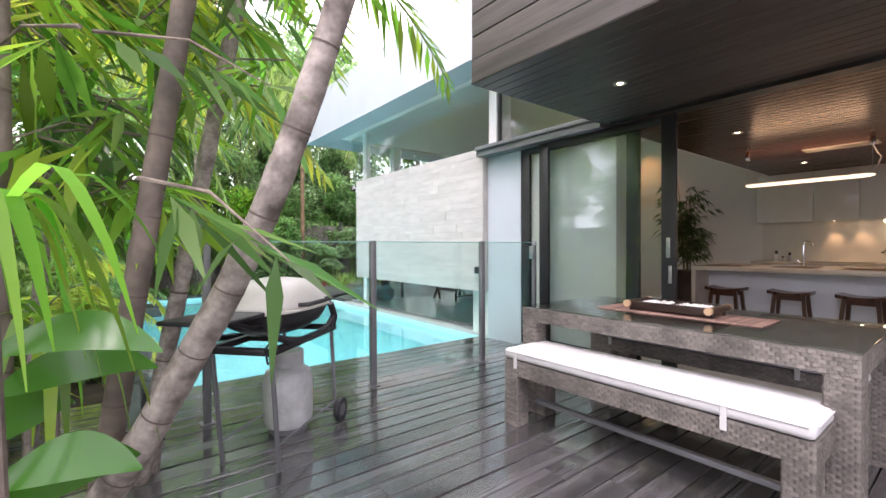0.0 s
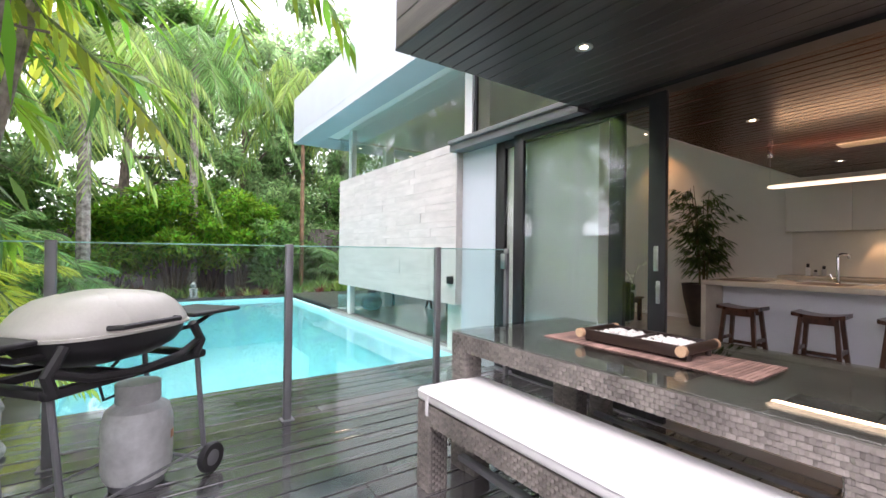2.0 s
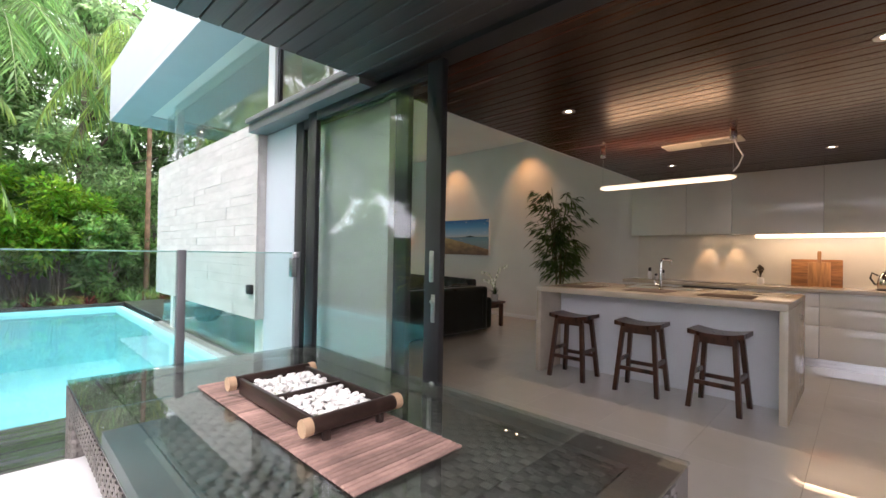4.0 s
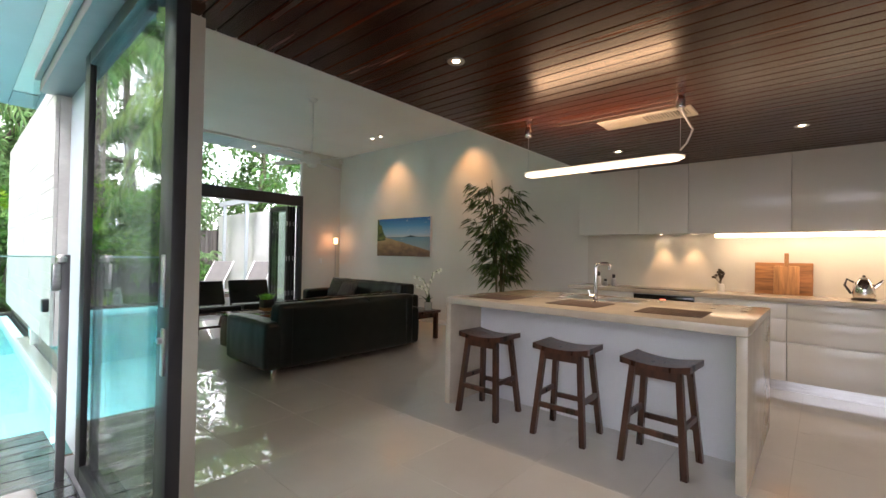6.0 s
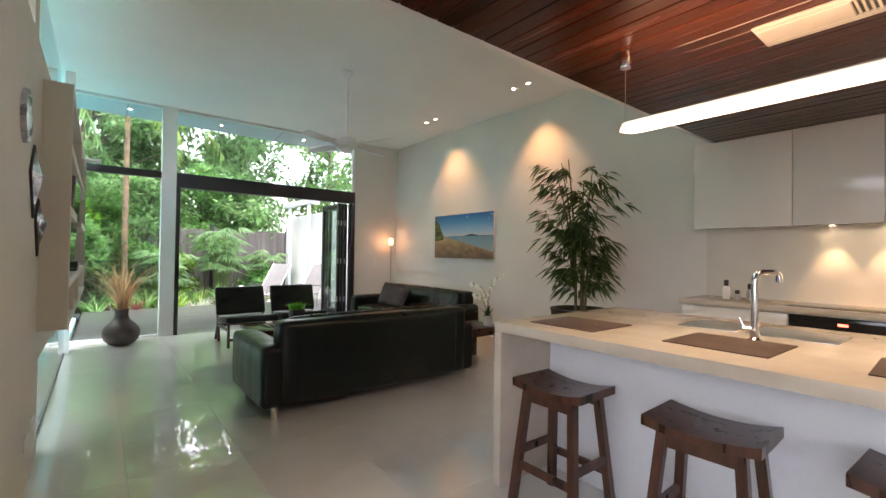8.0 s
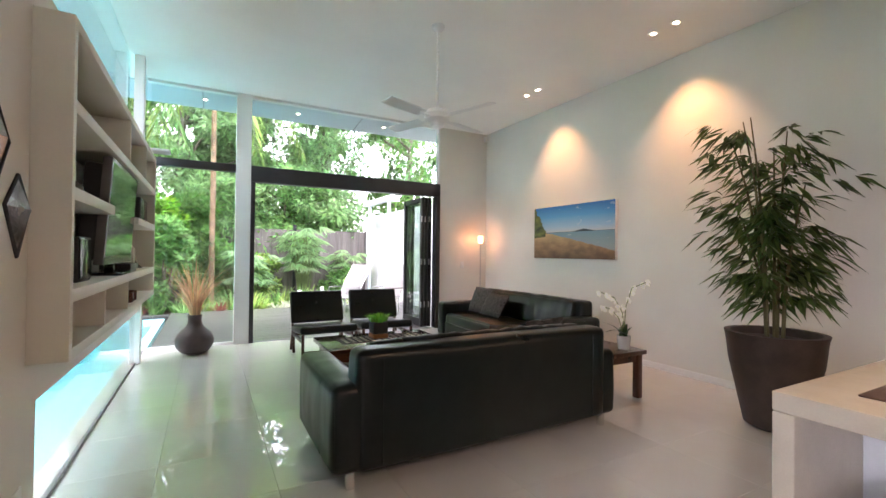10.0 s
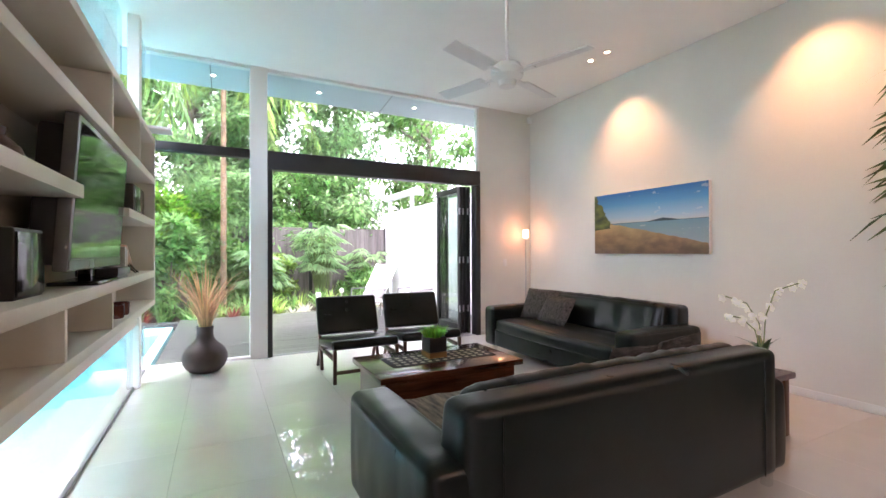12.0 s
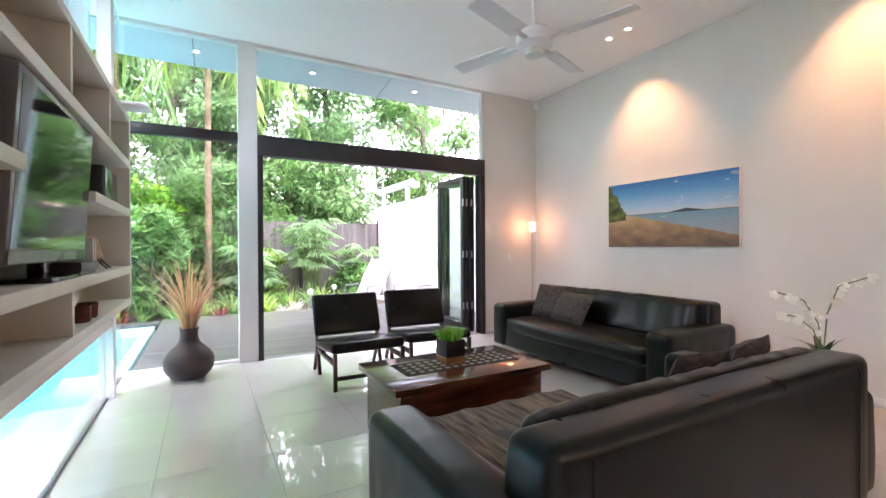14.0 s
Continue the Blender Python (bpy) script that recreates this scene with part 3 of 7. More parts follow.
def stool(x, y):
    s = thing("bar_stool", (x, y, 0), "dark-stained wooden bar stool with curved saddle seat", "stool", "bar stools at the island")
    top, bot = [], []
    for i in range(7):
        u = -0.15 + 0.30 * i / 6
        top.append([(u, -0.205 + 0.41 * j / 10, 0.655 - 0.026 * (1 - (abs(j - 5) / 5) ** 2)) for j in range(11)])
        bot.append([(u, -0.205 + 0.41 * j / 10, 0.615 - 0.016 * (1 - (abs(j - 5) / 5) ** 2)) for j in range(11)])
    g = G().sheet(top).sheet([list(reversed(r)) for r in bot])
    n = 77
    for i in range(6):
        for j0 in (0, 10):
            a, b = i * 11 + j0, (i + 1) * 11 + j0
            c, d2 = n + i * 11 + 10 - j0, n + (i + 1) * 11 + 10 - j0
            g.f.append((a, b, d2, c))
    for j in range(10):
        for i0 in (0, 6):
            a, b = i0 * 11 + j, i0 * 11 + j + 1
            c, d2 = n + i0 * 11 + 10 - j, n + i0 * 11 + 9 - j
            g.f.append((a, b, d2, c))
    part("seat", g, STOOLWOOD, s, "saddle-curved dark wood seat", 40)
    for sx in (-1, 1):
        for sy in (-1, 1):
            g = G()
            a, b = Vector((sx * 0.105, sy * 0.135, 0.61)), Vector((sx * 0.165, sy * 0.185, 0.0))
            w = 0.019
            vs = [(p.x + dx * w, p.y + dy * w, p.z) for p in (b, a) for dx, dy in ((-1, -1), (1, -1), (1, 1), (-1, 1))]
            g.add(vs, [(3, 2, 1, 0), (4, 5, 6, 7)] + [(k, (k + 1) % 4, 4 + (k + 1) % 4, 4 + k) for k in range(4)])
            part("leg", g, STOOLWOOD, s)
    for sx in (-1, 1):
        part("apron", G().box(sx * 0.115 - 0.009, -0.12, 0.545, sx * 0.115 + 0.009, 0.12, 0.605), STOOLWOOD, s)
        part("stretcher", G().box(sx * 0.145 - 0.011, -0.155, 0.20, sx * 0.145 + 0.011, 0.155, 0.235), STOOLWOOD, s)
    for sy in (-1, 1):
        part("stretcher", G().box(-0.14, sy * 0.165 - 0.011, 0.265, 0.14, sy * 0.165 + 0.011, 0.30), STOOLWOOD, s)
    return s


st = stool(6.80, 2.55)
copy_thing(st, pose(6.83, 1.875, 0, 0, 0, 2))
copy_thing(st, pose(6.84, 1.245, 0, 0, 0, -3))
pm = thing("placemat", (7.04, 2.61, 0.92), "dark brown woven placemat on the stone benchtop", "placemat", "placemats along the island")
part("mat", G().rbox(-0.19, -0.20, 0.0, 0.19, 0.20, 0.006, 0.003), LEATHERMAT, pm)
copy_thing(pm, pose(7.10, 1.90, 0.92, 0, 0, -1))
copy_thing(pm, pose(7.10, 1.24, 0.92, 0, 0, 1.5))

# back run: base units, worktop, wall units
BASE_Y = [(3.0, 2.19), (1.54, 0.74), (0.74, -0.06), (-0.06, -0.9), (-0.9, -1.78)]
for y1, y0 in BASE_Y:
    u = thing("base_cabinet", (9.27, y0, 0), "gloss white handleless drawer cabinet under the worktop", "cabinet", "base cabinets")
    w = y1 - y0
    part("body", G().box(0.02, 0.001, 0.10, 0.58, w - 0.001, 0.875), GLOSSWHITE, u)
    for z0, z1 in ((0.105, 0.475), (0.495, 0.70), (0.72, 0.862)):
        part("drawer_front", G().rbox(0, 0.003, z0, 0.019, w - 0.003, z1, 0.003), GLOSSWHITE, u)
    part("plinth", G().box(0.05, 0.0, 0.0, 0.07, w, 0.099), STEEL, u, "brushed metal plinth")
ov = thing("oven", (9.27, 1.54, 0), "built-in oven with black glass control panel", "oven")
part("body", G().box(0.02, 0.002, 0.10, 0.58, 0.648, 0.875), STEEL, ov)
part("control_panel", G().rbox(0, 0.004, 0.765, 0.019, 0.646, 0.862, 0.003), mat("black_glass", (0.012, 0.012, 0.013), 0.06, var=0.05, bump=0), ov)
part("display", G().box(-0.002, 0.29, 0.80, 0.0, 0.35, 0.82), glow("red_display", (1.0, 0.08, 0.03), 1.5), ov, "small red display")
part("door", G().rbox(0, 0.004, 0.105, 0.019, 0.646, 0.755, 0.003), bpy.data.materials["black_glass"], ov)
part("door_handle", G().cyl((-0.03, 0.06, 0.70), (-0.03, 0.59, 0.70), 0.009, 10).cyl((-0.03, 0.1, 0.70), (0.005, 0.1, 0.70), 0.006, 8).cyl((-0.03, 0.55, 0.70), (0.005, 0.55, 0.70), 0.006, 8), STEEL, ov)
wt = thing("worktop", (9.23, -1.78, 0.876), "cream stone worktop along the kitchen wall", "worktop")
part("slab", G().rbox(0, 0, 0, 0.628, 4.79, 0.044, 0.004), BENCHTOP, wt)
ck = thing("cooktop", (9.32, 1.50, 0.92), "black glass ceramic cooktop set in the worktop", "cooktop")
part("glass", G().rbox(0, 0, 0, 0.46, 0.72, 0.006, 0.003), bpy.data.materials["black_glass"], ck)
UP_Y = [(3.01, 2.23), (2.23, 1.67), (1.67, 0.72), (0.72, -0.1), (-0.1, -0.95), (-0.95, -1.79)]
for y1, y0 in UP_Y:
    u = thing("wall_cabinet", (9.56, y0, 1.60), "gloss white handleless wall cabinet up to the timber ceiling", "cabinet", "wall cabinets")
    part("body", G().box(0.02, 0.0005, 0.0, 0.299, y1 - y0 - 0.0005, SOF - 1.602), GLOSSWHITE, u)
    part("door", G().rbox(0, 0.002, -0.012, 0.019, y1 - y0 - 0.002, SOF - 1.604, 0.003), GLOSSWHITE, u)
structure("splashback", G().box(EX - 0.012, -1.79, 0.92, EX - 0.001, 3.0, 1.599), SPLASH, "glossy pale glass splashback", "splashback")
led = thing("strip_light", (9.62, 1.42, 1.598), "long lit strip light under the wall cabinets", "light")
part("housing", G().rbox(-0.02, -3.0, -0.02, 0.02, 0.0, 0.0, 0.004), STEEL, led)
# drawn deeper than the strip: its bloom on the splashback is in the shape
part("diffuser", G().rbox(-0.018, -2.99, -0.062, 0.018, -0.01, -0.0205, 0.012, 2), LEDSTRIP, led, "glowing warm diffuser, deepened to show its bloom")
ll = new("strip_glow", bpy.data.lights.new("strip_glow", "AREA"))
ll.data.shape, ll.data.size, ll.data.size_y, ll.data.energy, ll.data.color = "RECTANGLE", 0.04, 2.9, 4.5, (1.0, 0.70, 0.40)
ll.matrix_world = pose(9.63, -0.08, 1.53, 0, 0, 0)
for y in (2.0, 1.66):
    pk = thing("puck_light", (9.72, y, 1.60), "small lit puck light under the rangehood cabinet", "light", "puck lights")
    part("bezel", G().lathe([(0.022, -0.012), (0.032, -0.012), (0.034, 0.0), (0.022, 0.0)], 16, None, True), STEEL, pk)
    part("lens", G().lathe([(0.001, -0.010), (0.021, -0.010), (0.021, -0.002), (0.001, -0.002)], 12), LAMPWARM, pk)
    spot("puck_beam", (9.72, y, 1.58), (9.80, y, 0.92), 5.5, 62, (1.0, 0.60, 0.28), 0.01, 0.7)

BOARD = mat("oiled_acacia_board", (0.36, 0.16, 0.055), 0.45, var=0.3, scale=4, fine=20, bump=0.1, stretch=(1, 0.8, 8))
cb = thing("cutting_board", (9.79, 0.80, 0.92), "large rectangular wooden chopping board leaning on splashback", "chopping board")
part("board", G().rbox(0, -0.25, 0.0, 0.022, 0.25, 0.345, 0.008, 2, pose(0, 0, 0, 0, 4, 0)), BOARD, cb)
pb = thing("paddle_board", (9.755, 0.77, 0.92), "round-shouldered wooden paddle board leaning on another board", "chopping board")
part("board", G().rbox(0, -0.11, 0.0, 0.018, 0.11, 0.31, 0.008, 2, pose(0, 0, 0, 0, 5, 0)).rbox(0, -0.02, 0.30, 0.018, 0.02, 0.45, 0.007, 2, pose(0, 0, 0, 0, 5, 0)), mat("pale_wood_board", (0.42, 0.21, 0.08), 0.5, var=0.25, scale=4, fine=20, stretch=(1, 8, 0.8)), pb)
kt = thing("kettle", (9.58, 0.18, 0.92), "polished steel kettle with black handle and base", "kettle")
part("base", G().lathe([(0.085, 0), (0.09, 0.008), (0.085, 0.022), (0.07, 0.024)], 20), BLACKMETAL, kt)
part("pot", G().lathe([(0.075, 0.024), (0.085, 0.05), (0.082, 0.12), (0.06, 0.18), (0.045, 0.20)], 24), CHROME, kt)
part("lid", G().lathe([(0.045, 0.20), (0.03, 0.215), (0.012, 0.22), (0.012, 0.24)], 16), BLACKMETAL, kt)
part("handle", G().tube([(0, 0.07, 0.17), (0, 0.12, 0.20), (0, 0.135, 0.14), (0, 0.09, 0.06)], 0.011, 8), BLACKMETAL, kt)
part("spout", G().tube([(0, -0.07, 0.12), (0, -0.12, 0.18), (0, -0.13, 0.20)], [0.022, 0.014, 0.010], 10), CHROME, kt)
hb = thing("herb_pot", (9.70, 1.36, 0.92), "small glass jar with dark dried flowers", "pot plant")
part("pot", G().lathe([(0.035, 0), (0.045, 0.03), (0.04, 0.08), (0.03, 0.09)], 16), WHITE, hb)
rr = random.Random(8)
g = G()
for k in range(22):
    a, t = rr.random() * 6.28, rr.random() * 0.5
    tip = Vector((math.cos(a) * t * 0.12, math.sin(a) * t * 0.16, 0.15 + rr.random() * 0.10))
    g.tube([(0, 0, 0.085), tip * 0.6 + Vector((0, 0, 0.04)), tip], 0.002, 4)
    g.ball(tip, (0.016, 0.018, 0.014), 6, 4)
part("flowers", g, mat("dried_flower", (0.05, 0.035, 0.02), 0.8, var=0.3), hb)
for x, y, h, c in ((9.55, 2.72, 0.17, "a"), (9.62, 2.55, 0.14, "b"), (9.52, 2.62, 0.08, "c")):
    bt = thing("pump_bottle", (x, y, 0.92), "small dark kitchen bottle with a cap on the worktop", "bottle", "bottles by the worktop's end")
    part("bottle", G().lathe([(0.028, 0), (0.03, 0.01), (0.03, h * 0.6), (0.012, h * 0.75)], 14), WHITE if c == "a" else STEEL, bt)
    part("cap", G().lathe([(0.018, h * 0.72), (0.02, h * 0.8), (0.02, h), (0.016, h + 0.01)], 12), BLACKMETAL, bt)

# ================= living room =================
LEATHER = mat("black_leather", (0.0055, 0.0095, 0.0100), 0.29, var=0.2, scale=6, fine=130, bump=0.12, roughvar=0.04)
LEATHER.node_tree.nodes["Principled BSDF"].inputs["Specular IOR Level"].default_value = 0.30
CUSHFAB = mat("grey_brown_cushion", (0.060, 0.050, 0.045), 0.8, var=0.5, scale=14, fine=180, bump=0.4, stretch=(1, 3, 3))


def pillow(parent_at, size, rot, label):
    c = thing("cushion", parent_at, label, "cushion", "sofa cushions")
    n = 10
    rows = []
    w, h, d = size
    for s in (1, -1):
        rows = []
        for i in range(n + 1):
            r = []
            for j in range(n + 1):
                u, v = i / n * 2 - 1, j / n * 2 - 1
                e = max(0.0, (1 - u ** 4) * (1 - v ** 4)) ** 0.5
                k = 1 - 0.07 * (u * u * (1 - v * v) * 0 + (1 - abs(u)) * v * v + (1 - abs(v)) * u * u)
                r.append((s * d / 2 * e, u * w / 2 * k, h / 2 + v * h / 2 * k))
            rows.append(r if s > 0 else list(reversed(r)))
        if s > 0:
            g = G().sheet(rows, rot)
        else:
            g.sheet(rows, rot)
    part("cover", g, CUSHFAB, c, "", 60)
    part("seam", G().tube([rot @ Vector(p) for p in ((0, -w / 2 * 0.98, h * 0.01), (0, w / 2 * 0.98, h * 0.01), (0, w / 2 * 0.98, h * 0.99), (0, -w / 2 * 0.98, h * 0.99), (0, -w / 2 * 0.98, h * 0.01))], 0.004, 6), CUSHFAB, c)
    return c


def padded(x0, y0, z0, x1, y1, z1, r, n=20, puff=0.0, wrinkle=0.0, seed=0, slant=0.0, way=(6, 6, 2)):
    """A rounded, upholstered block: swelling faces, creases and a front face that may lean back towards the top."""
    lo, hi = Vector((x0, y0, z0)), Vector((x1, y1, z1))
    mid, half = (lo + hi) / 2, (hi - lo) / 2
    ts = [math.sin(-math.pi / 2 + math.pi * i / n) for i in range(n + 1)]
    g = G()
    for ax in range(3):
        for sg in (-1, 1):
            rows = []
            for a in ts:
                row = []
                for b in ts:
                    u = [0.0, 0.0, 0.0]
                    u[ax], u[(ax + 1) % 3], u[(ax + 2) % 3] = sg, (a if sg > 0 else -a), b
                    p = Vector([mid[i] + half[i] * u[i] for i in range(3)])
                    core = Vector([min(max(p[i], lo[i] + r), hi[i] - r) for i in range(3)])
                    d = (p - core).normalized()
                    p = core + d * r
                    e = (1 - a * a) * (1 - b * b)
                    k = noise.noise(Vector((p.x * way[0] + seed * 7.1, p.y * way[1], p.z * way[2])))
                    p += d * (puff * e + wrinkle * (k - 0.5 * abs(k)) * (0.35 + 0.65 * e))
                    if slant:
                        p.y += slant * (z1 - p.z) / (z1 - z0) * max(0.0, (p.y - y0) / (y1 - y0))
                    row.append(p)
                rows.append(row)
            g.sheet(rows)
    return g


def soft(name, g, material, parent, label=""):
    """Welds the faces of a padded block and shades it smooth all round."""
    me = g.mesh(name, material, 0)
    bm = bmesh.new()
    bm.from_mesh(me)
    bmesh.ops.remove_doubles(bm, verts=bm.verts[:], dist=0.0004)
    bmesh.ops.recalc_face_normals(bm, faces=bm.faces[:])
    bm.to_mesh(me)
    bm.free()
    me.shade_smooth()
    o = new(name, me)
    o.parent = parent
    return tagged(o, label)


def sofa(at, width, rz, label, seed):
    """Local frame: the seat faces +y, the back is at y = 0, x runs along the back."""
    s = thing("sofa", at, label, "sofa", "black leather sofas", rz)
    w = width
    soft("back", padded(0.13, 0.0, 0.09, w - 0.13, 0.19, 0.755, 0.045, 22, 0.008, 0.004, seed, 0.10), LEATHER, s)
    soft("base", padded(0.20, 0.10, 0.09, w - 0.20, 0.945, 0.31, 0.03, 12, 0.0, 0.004, seed), LEATHER, s)
    soft("seat_cushion", padded(0.215, 0.22, 0.262, w - 0.215, 0.95, 0.425, 0.055, 26, 0.018, 0.016, seed + 1, 0, (4, 7, 3)), LEATHER, s)
    soft("back_cushion", padded(0.225, 0.14, 0.40, w - 0.225, 0.255, 0.765, 0.05, 44, 0.015, 0.019, seed + 2, 0.12, (21, 4, 2.2)), LEATHER, s)
    for k in (0.02, 0.98):
        part("seam", G().tube([(0.24 + (w - 0.48) * k, -0.004, 0.12), (0.24 + (w - 0.48) * k, -0.006, 0.70), (0.24 + (w - 0.48) * k, 0.03, 0.752)], 0.003, 5), LEATHER, s)
    for x0 in (0.0, w - 0.215):
        a = soft("arm", padded(x0, 0.02, 0.09, x0 + 0.215, 0.96, 0.575, 0.045, 28, 0.014, 0.007, seed + 3 + x0, 0, (4, 16, 4)), LEATHER, s)
        xs = x0 - 0.002 if x0 < 0.1 else x0 + 0.217
        part("seam", G().tube([(xs, 0.30, 0.12), (xs, 0.30, 0.54)], 0.003, 5), LEATHER, a)
    for x in (0.09, w - 0.13):
        for y in (0.05, 0.84):
            part("foot", G().rbox(x, y, 0.0, x + 0.045, y + 0.045, 0.11, 0.004), CHROME, s, "square chrome foot")
    return s


sofa((5.90, 4.58, 0), 2.17, 0, "black leather three-seat sofa with chrome feet", 1)
sofa((9.33, 5.83, 0), 2.28, 90, "creased black leather sofa against white wall under a picture", 5)
pillow((8.80, 7.62, 0.43), (0.52, 0.40, 0.14), pose(0, 0, 0, 0, 24, 6), "dark grey-brown cushion with leaf pattern on leather sofa")
pillow((8.72, 7.26, 0.43), (0.52, 0.36, 0.13), pose(0, 0, 0, 0, 30, -6), "dark grey-brown cushion with leaf pattern on leather sofa")
pillow((7.62, 5.06, 0.42), (0.46, 0.40, 0.13), pose(0, 0, 0, 0, -22, 100), "dark grey-brown cushion slumped in the sofa corner")
pillow((7.42, 5.10, 0.42), (0.46, 0.38, 0.13), pose(0, 0, 0, 0, -26, 78), "dark grey-brown cushion slumped in the sofa corner")
th = thing("throw", (6.5, 5.20, 0.43), "striped brown and grey throw on sofa seat", "throw")
STRIPE = mat("striped_throw", (0.16, 0.12, 0.09), 0.85, var=0.6, scale=9, fine=90, bump=0.4, stretch=(4, 0.5, 1), tint=(0.02, 0.02, 0.02))
part("cloth", G().sheet([[(-0.36 + 0.08 * i, -0.15 + 0.10 * j, 0.006 + 0.006 * math.sin(i * 2.1 + j)) for i in range(13)] for j in range(7)]), STRIPE, th)

# coffee table: block of drawers with an overhanging top
CT = mat("red_mahogany", (0.095, 0.027, 0.012), 0.2, var=0.35, scale=3, fine=14, bump=0.06, stretch=(0.6, 6, 6), coat=0.4)
t = thing("coffee_table", (6.83, 6.40, 0), "low reddish mahogany coffee table with drawers", "table")
part("tabletop", G().rbox(-0.58, -0.34, 0.40, 0.58, 0.34, 0.443, 0.006), CT, t)
part("body", G().box(-0.53, -0.29, 0.0, 0.53, 0.29, 0.399), CT, t)
for k in range(2):
    part("drawer", G().rbox(-0.52 + k * 0.525, -0.302, 0.04, -0.005 + k * 0.525, -0.2905, 0.38, 0.004), CT, t)
rn = thing("table_runner", (6.86, 6.42, 0.443), "dark table runner with pale woven dots", "runner")
part("cloth", G().rbox(-0.44, -0.15, 0.0, 0.44, 0.15, 0.004, 0.0015, 1), mat("black_weave", (0.035, 0.030, 0.027), 0.8, var=0.2, fine=200, bump=0.3), rn)
PALE = mat("pale_weave", (0.42, 0.38, 0.30), 0.8, var=0.1, bump=0.3, fine=200)
for i in range(13):
    for j in range(4):
        part("dot", G().box(-0.40 + i * 0.064, -0.115 + j * 0.064, 0.0035, -0.366 + i * 0.064, -0.085 + j * 0.064, 0.0055), PALE, rn, "", 0)
pp = thing("planter", (6.83, 6.45, 0.4475), "square black planter with bright green grass", "planter")
part("pot", G().rbox(-0.075, -0.075, 0.045, 0.075, 0.075, 0.16, 0.005), BLACKMETAL, pp)
part("band", G().rbox(-0.076, -0.076, 0.0, 0.076, 0.076, 0.044, 0.004), BOARD, pp, "pale wooden base band")


def blades(n, r, h, seed, width=0.006, lean=0.5, z0=0.0, seg=3):
    """Arching grass blades out of a small round base."""
    q = random.Random(seed)
    g = G()
    for k in range(n):
        a, rr0 = q.random() * 6.283, r * q.random() ** 0.5
        b = Vector((math.cos(a) * rr0, math.sin(a) * rr0, z0))
        out = Vector((math.cos(a + q.uniform(-0.6, 0.6)), math.sin(a + q.uniform(-0.6, 0.6)), 0))
        hh, ln = h * q.uniform(0.6, 1.1), lean * q.uniform(0.2, 1.2)
        sd = Vector((-out.y, out.x, 0)) * width * q.uniform(0.7, 1.2)
        vs = []
        for i in range(seg + 1):
            u = i / seg
            p = b + out * (hh * ln * u ** 1.8) + Vector((0, 0, hh * (u - 0.35 * ln * u ** 2.5)))
            w = (1 - u) ** 0.6 if i < seg else 0.05
            vs += [p - sd * w, p + sd * w]
        g.add(vs, [(2 * i, 2 * i + 1, 2 * i + 3, 2 * i + 2) for i in range(seg)])
    return g


GRASSLEAF = leafy("bright_grass", (0.10, 0.30, 0.03), 0.4)
part("grass", blades(420, 0.085, 0.10, 5, 0.004, 0.9, 0.155), GRASSLEAF, pp, "bright green grass", 0)


def lounge_chair(at, rz):
    """Local: faces -y; low slung seat and back of black leather on a wooden frame."""
    c = thing("lounge_chair", at, "low black leather lounge chair on dark wooden frame", "chair", "pair of lounge chairs", rz)
    tilt = pose(0, 0.30, 0.32, -20, 0, 0)
    part("backrest", G().rbox(-0.345, -0.035, 0.05, 0.345, 0.045, 0.475, 0.03, 3, tilt), LEATHER, c)
    part("seat", G().rbox(-0.345, -0.38, 0.265, 0.345, 0.27, 0.36, 0.035, 3, pose(0, 0, 0.02, -6, 0, 0)), LEATHER, c)
    for sx in (-1, 1):
        part("side_rail", G().rbox(sx * 0.318 - 0.014, -0.36, 0.215, sx * 0.318 + 0.014, 0.36, 0.26, 0.006), STOOLWOOD, c)
        part("front_leg", G().rbox(sx * 0.318 - 0.016, -0.36, 0.0, sx * 0.318 + 0.016, -0.315, 0.33, 0.006), STOOLWOOD, c)
        part("rear_leg", G().rbox(-0.016, -0.02, 0.0, 0.016, 0.025, 0.62, 0.006, 2, pose(sx * 0.318, 0.235, 0.0, -18, 0, 0)), STOOLWOOD, c)
        part("kick_leg", G().rbox(-0.016, -0.02, 0.0, 0.016, 0.02, 0.30, 0.006, 2, pose(sx * 0.318, 0.47, 0.0, 28, 0, 0)), STOOLWOOD, c)
    part("rail", G().rbox(-0.30, -0.35, 0.09, 0.30, -0.325, 0.125, 0.005), STOOLWOOD, c)
    part("rail", G().rbox(-0.30, 0.34, 0.20, 0.30, 0.365, 0.24, 0.005), STOOLWOOD, c)
    return c


ch = lounge_chair((6.62, 7.88, 0), 0)
copy_thing(ch, pose(7.40, 7.93, 0, 0, 0, -4))

# corner side table with orchid and magazines
t = thing("side_table", (8.48, 5.16, 0), "small dark wooden side table beside sofa", "table")
part("tabletop", G().rbox(-0.35, -0.27, 0.40, 0.35, 0.27, 0.44, 0.005), STOOLWOOD, t)
part("apron", G().box(-0.30, -0.22, 0.33, 0.30, 0.22, 0.399), STOOLWOOD, t)
for x in (-0.33, 0.27):
    for y in (-0.24, 0.18):
        part("leg", G().rbox(x, y, 0, x + 0.06, y + 0.06, 0.399, 0.005), STOOLWOOD, t)
mg = thing("magazine", (8.30, 5.14, 0.44), "small stack of red and white magazines", "magazine")
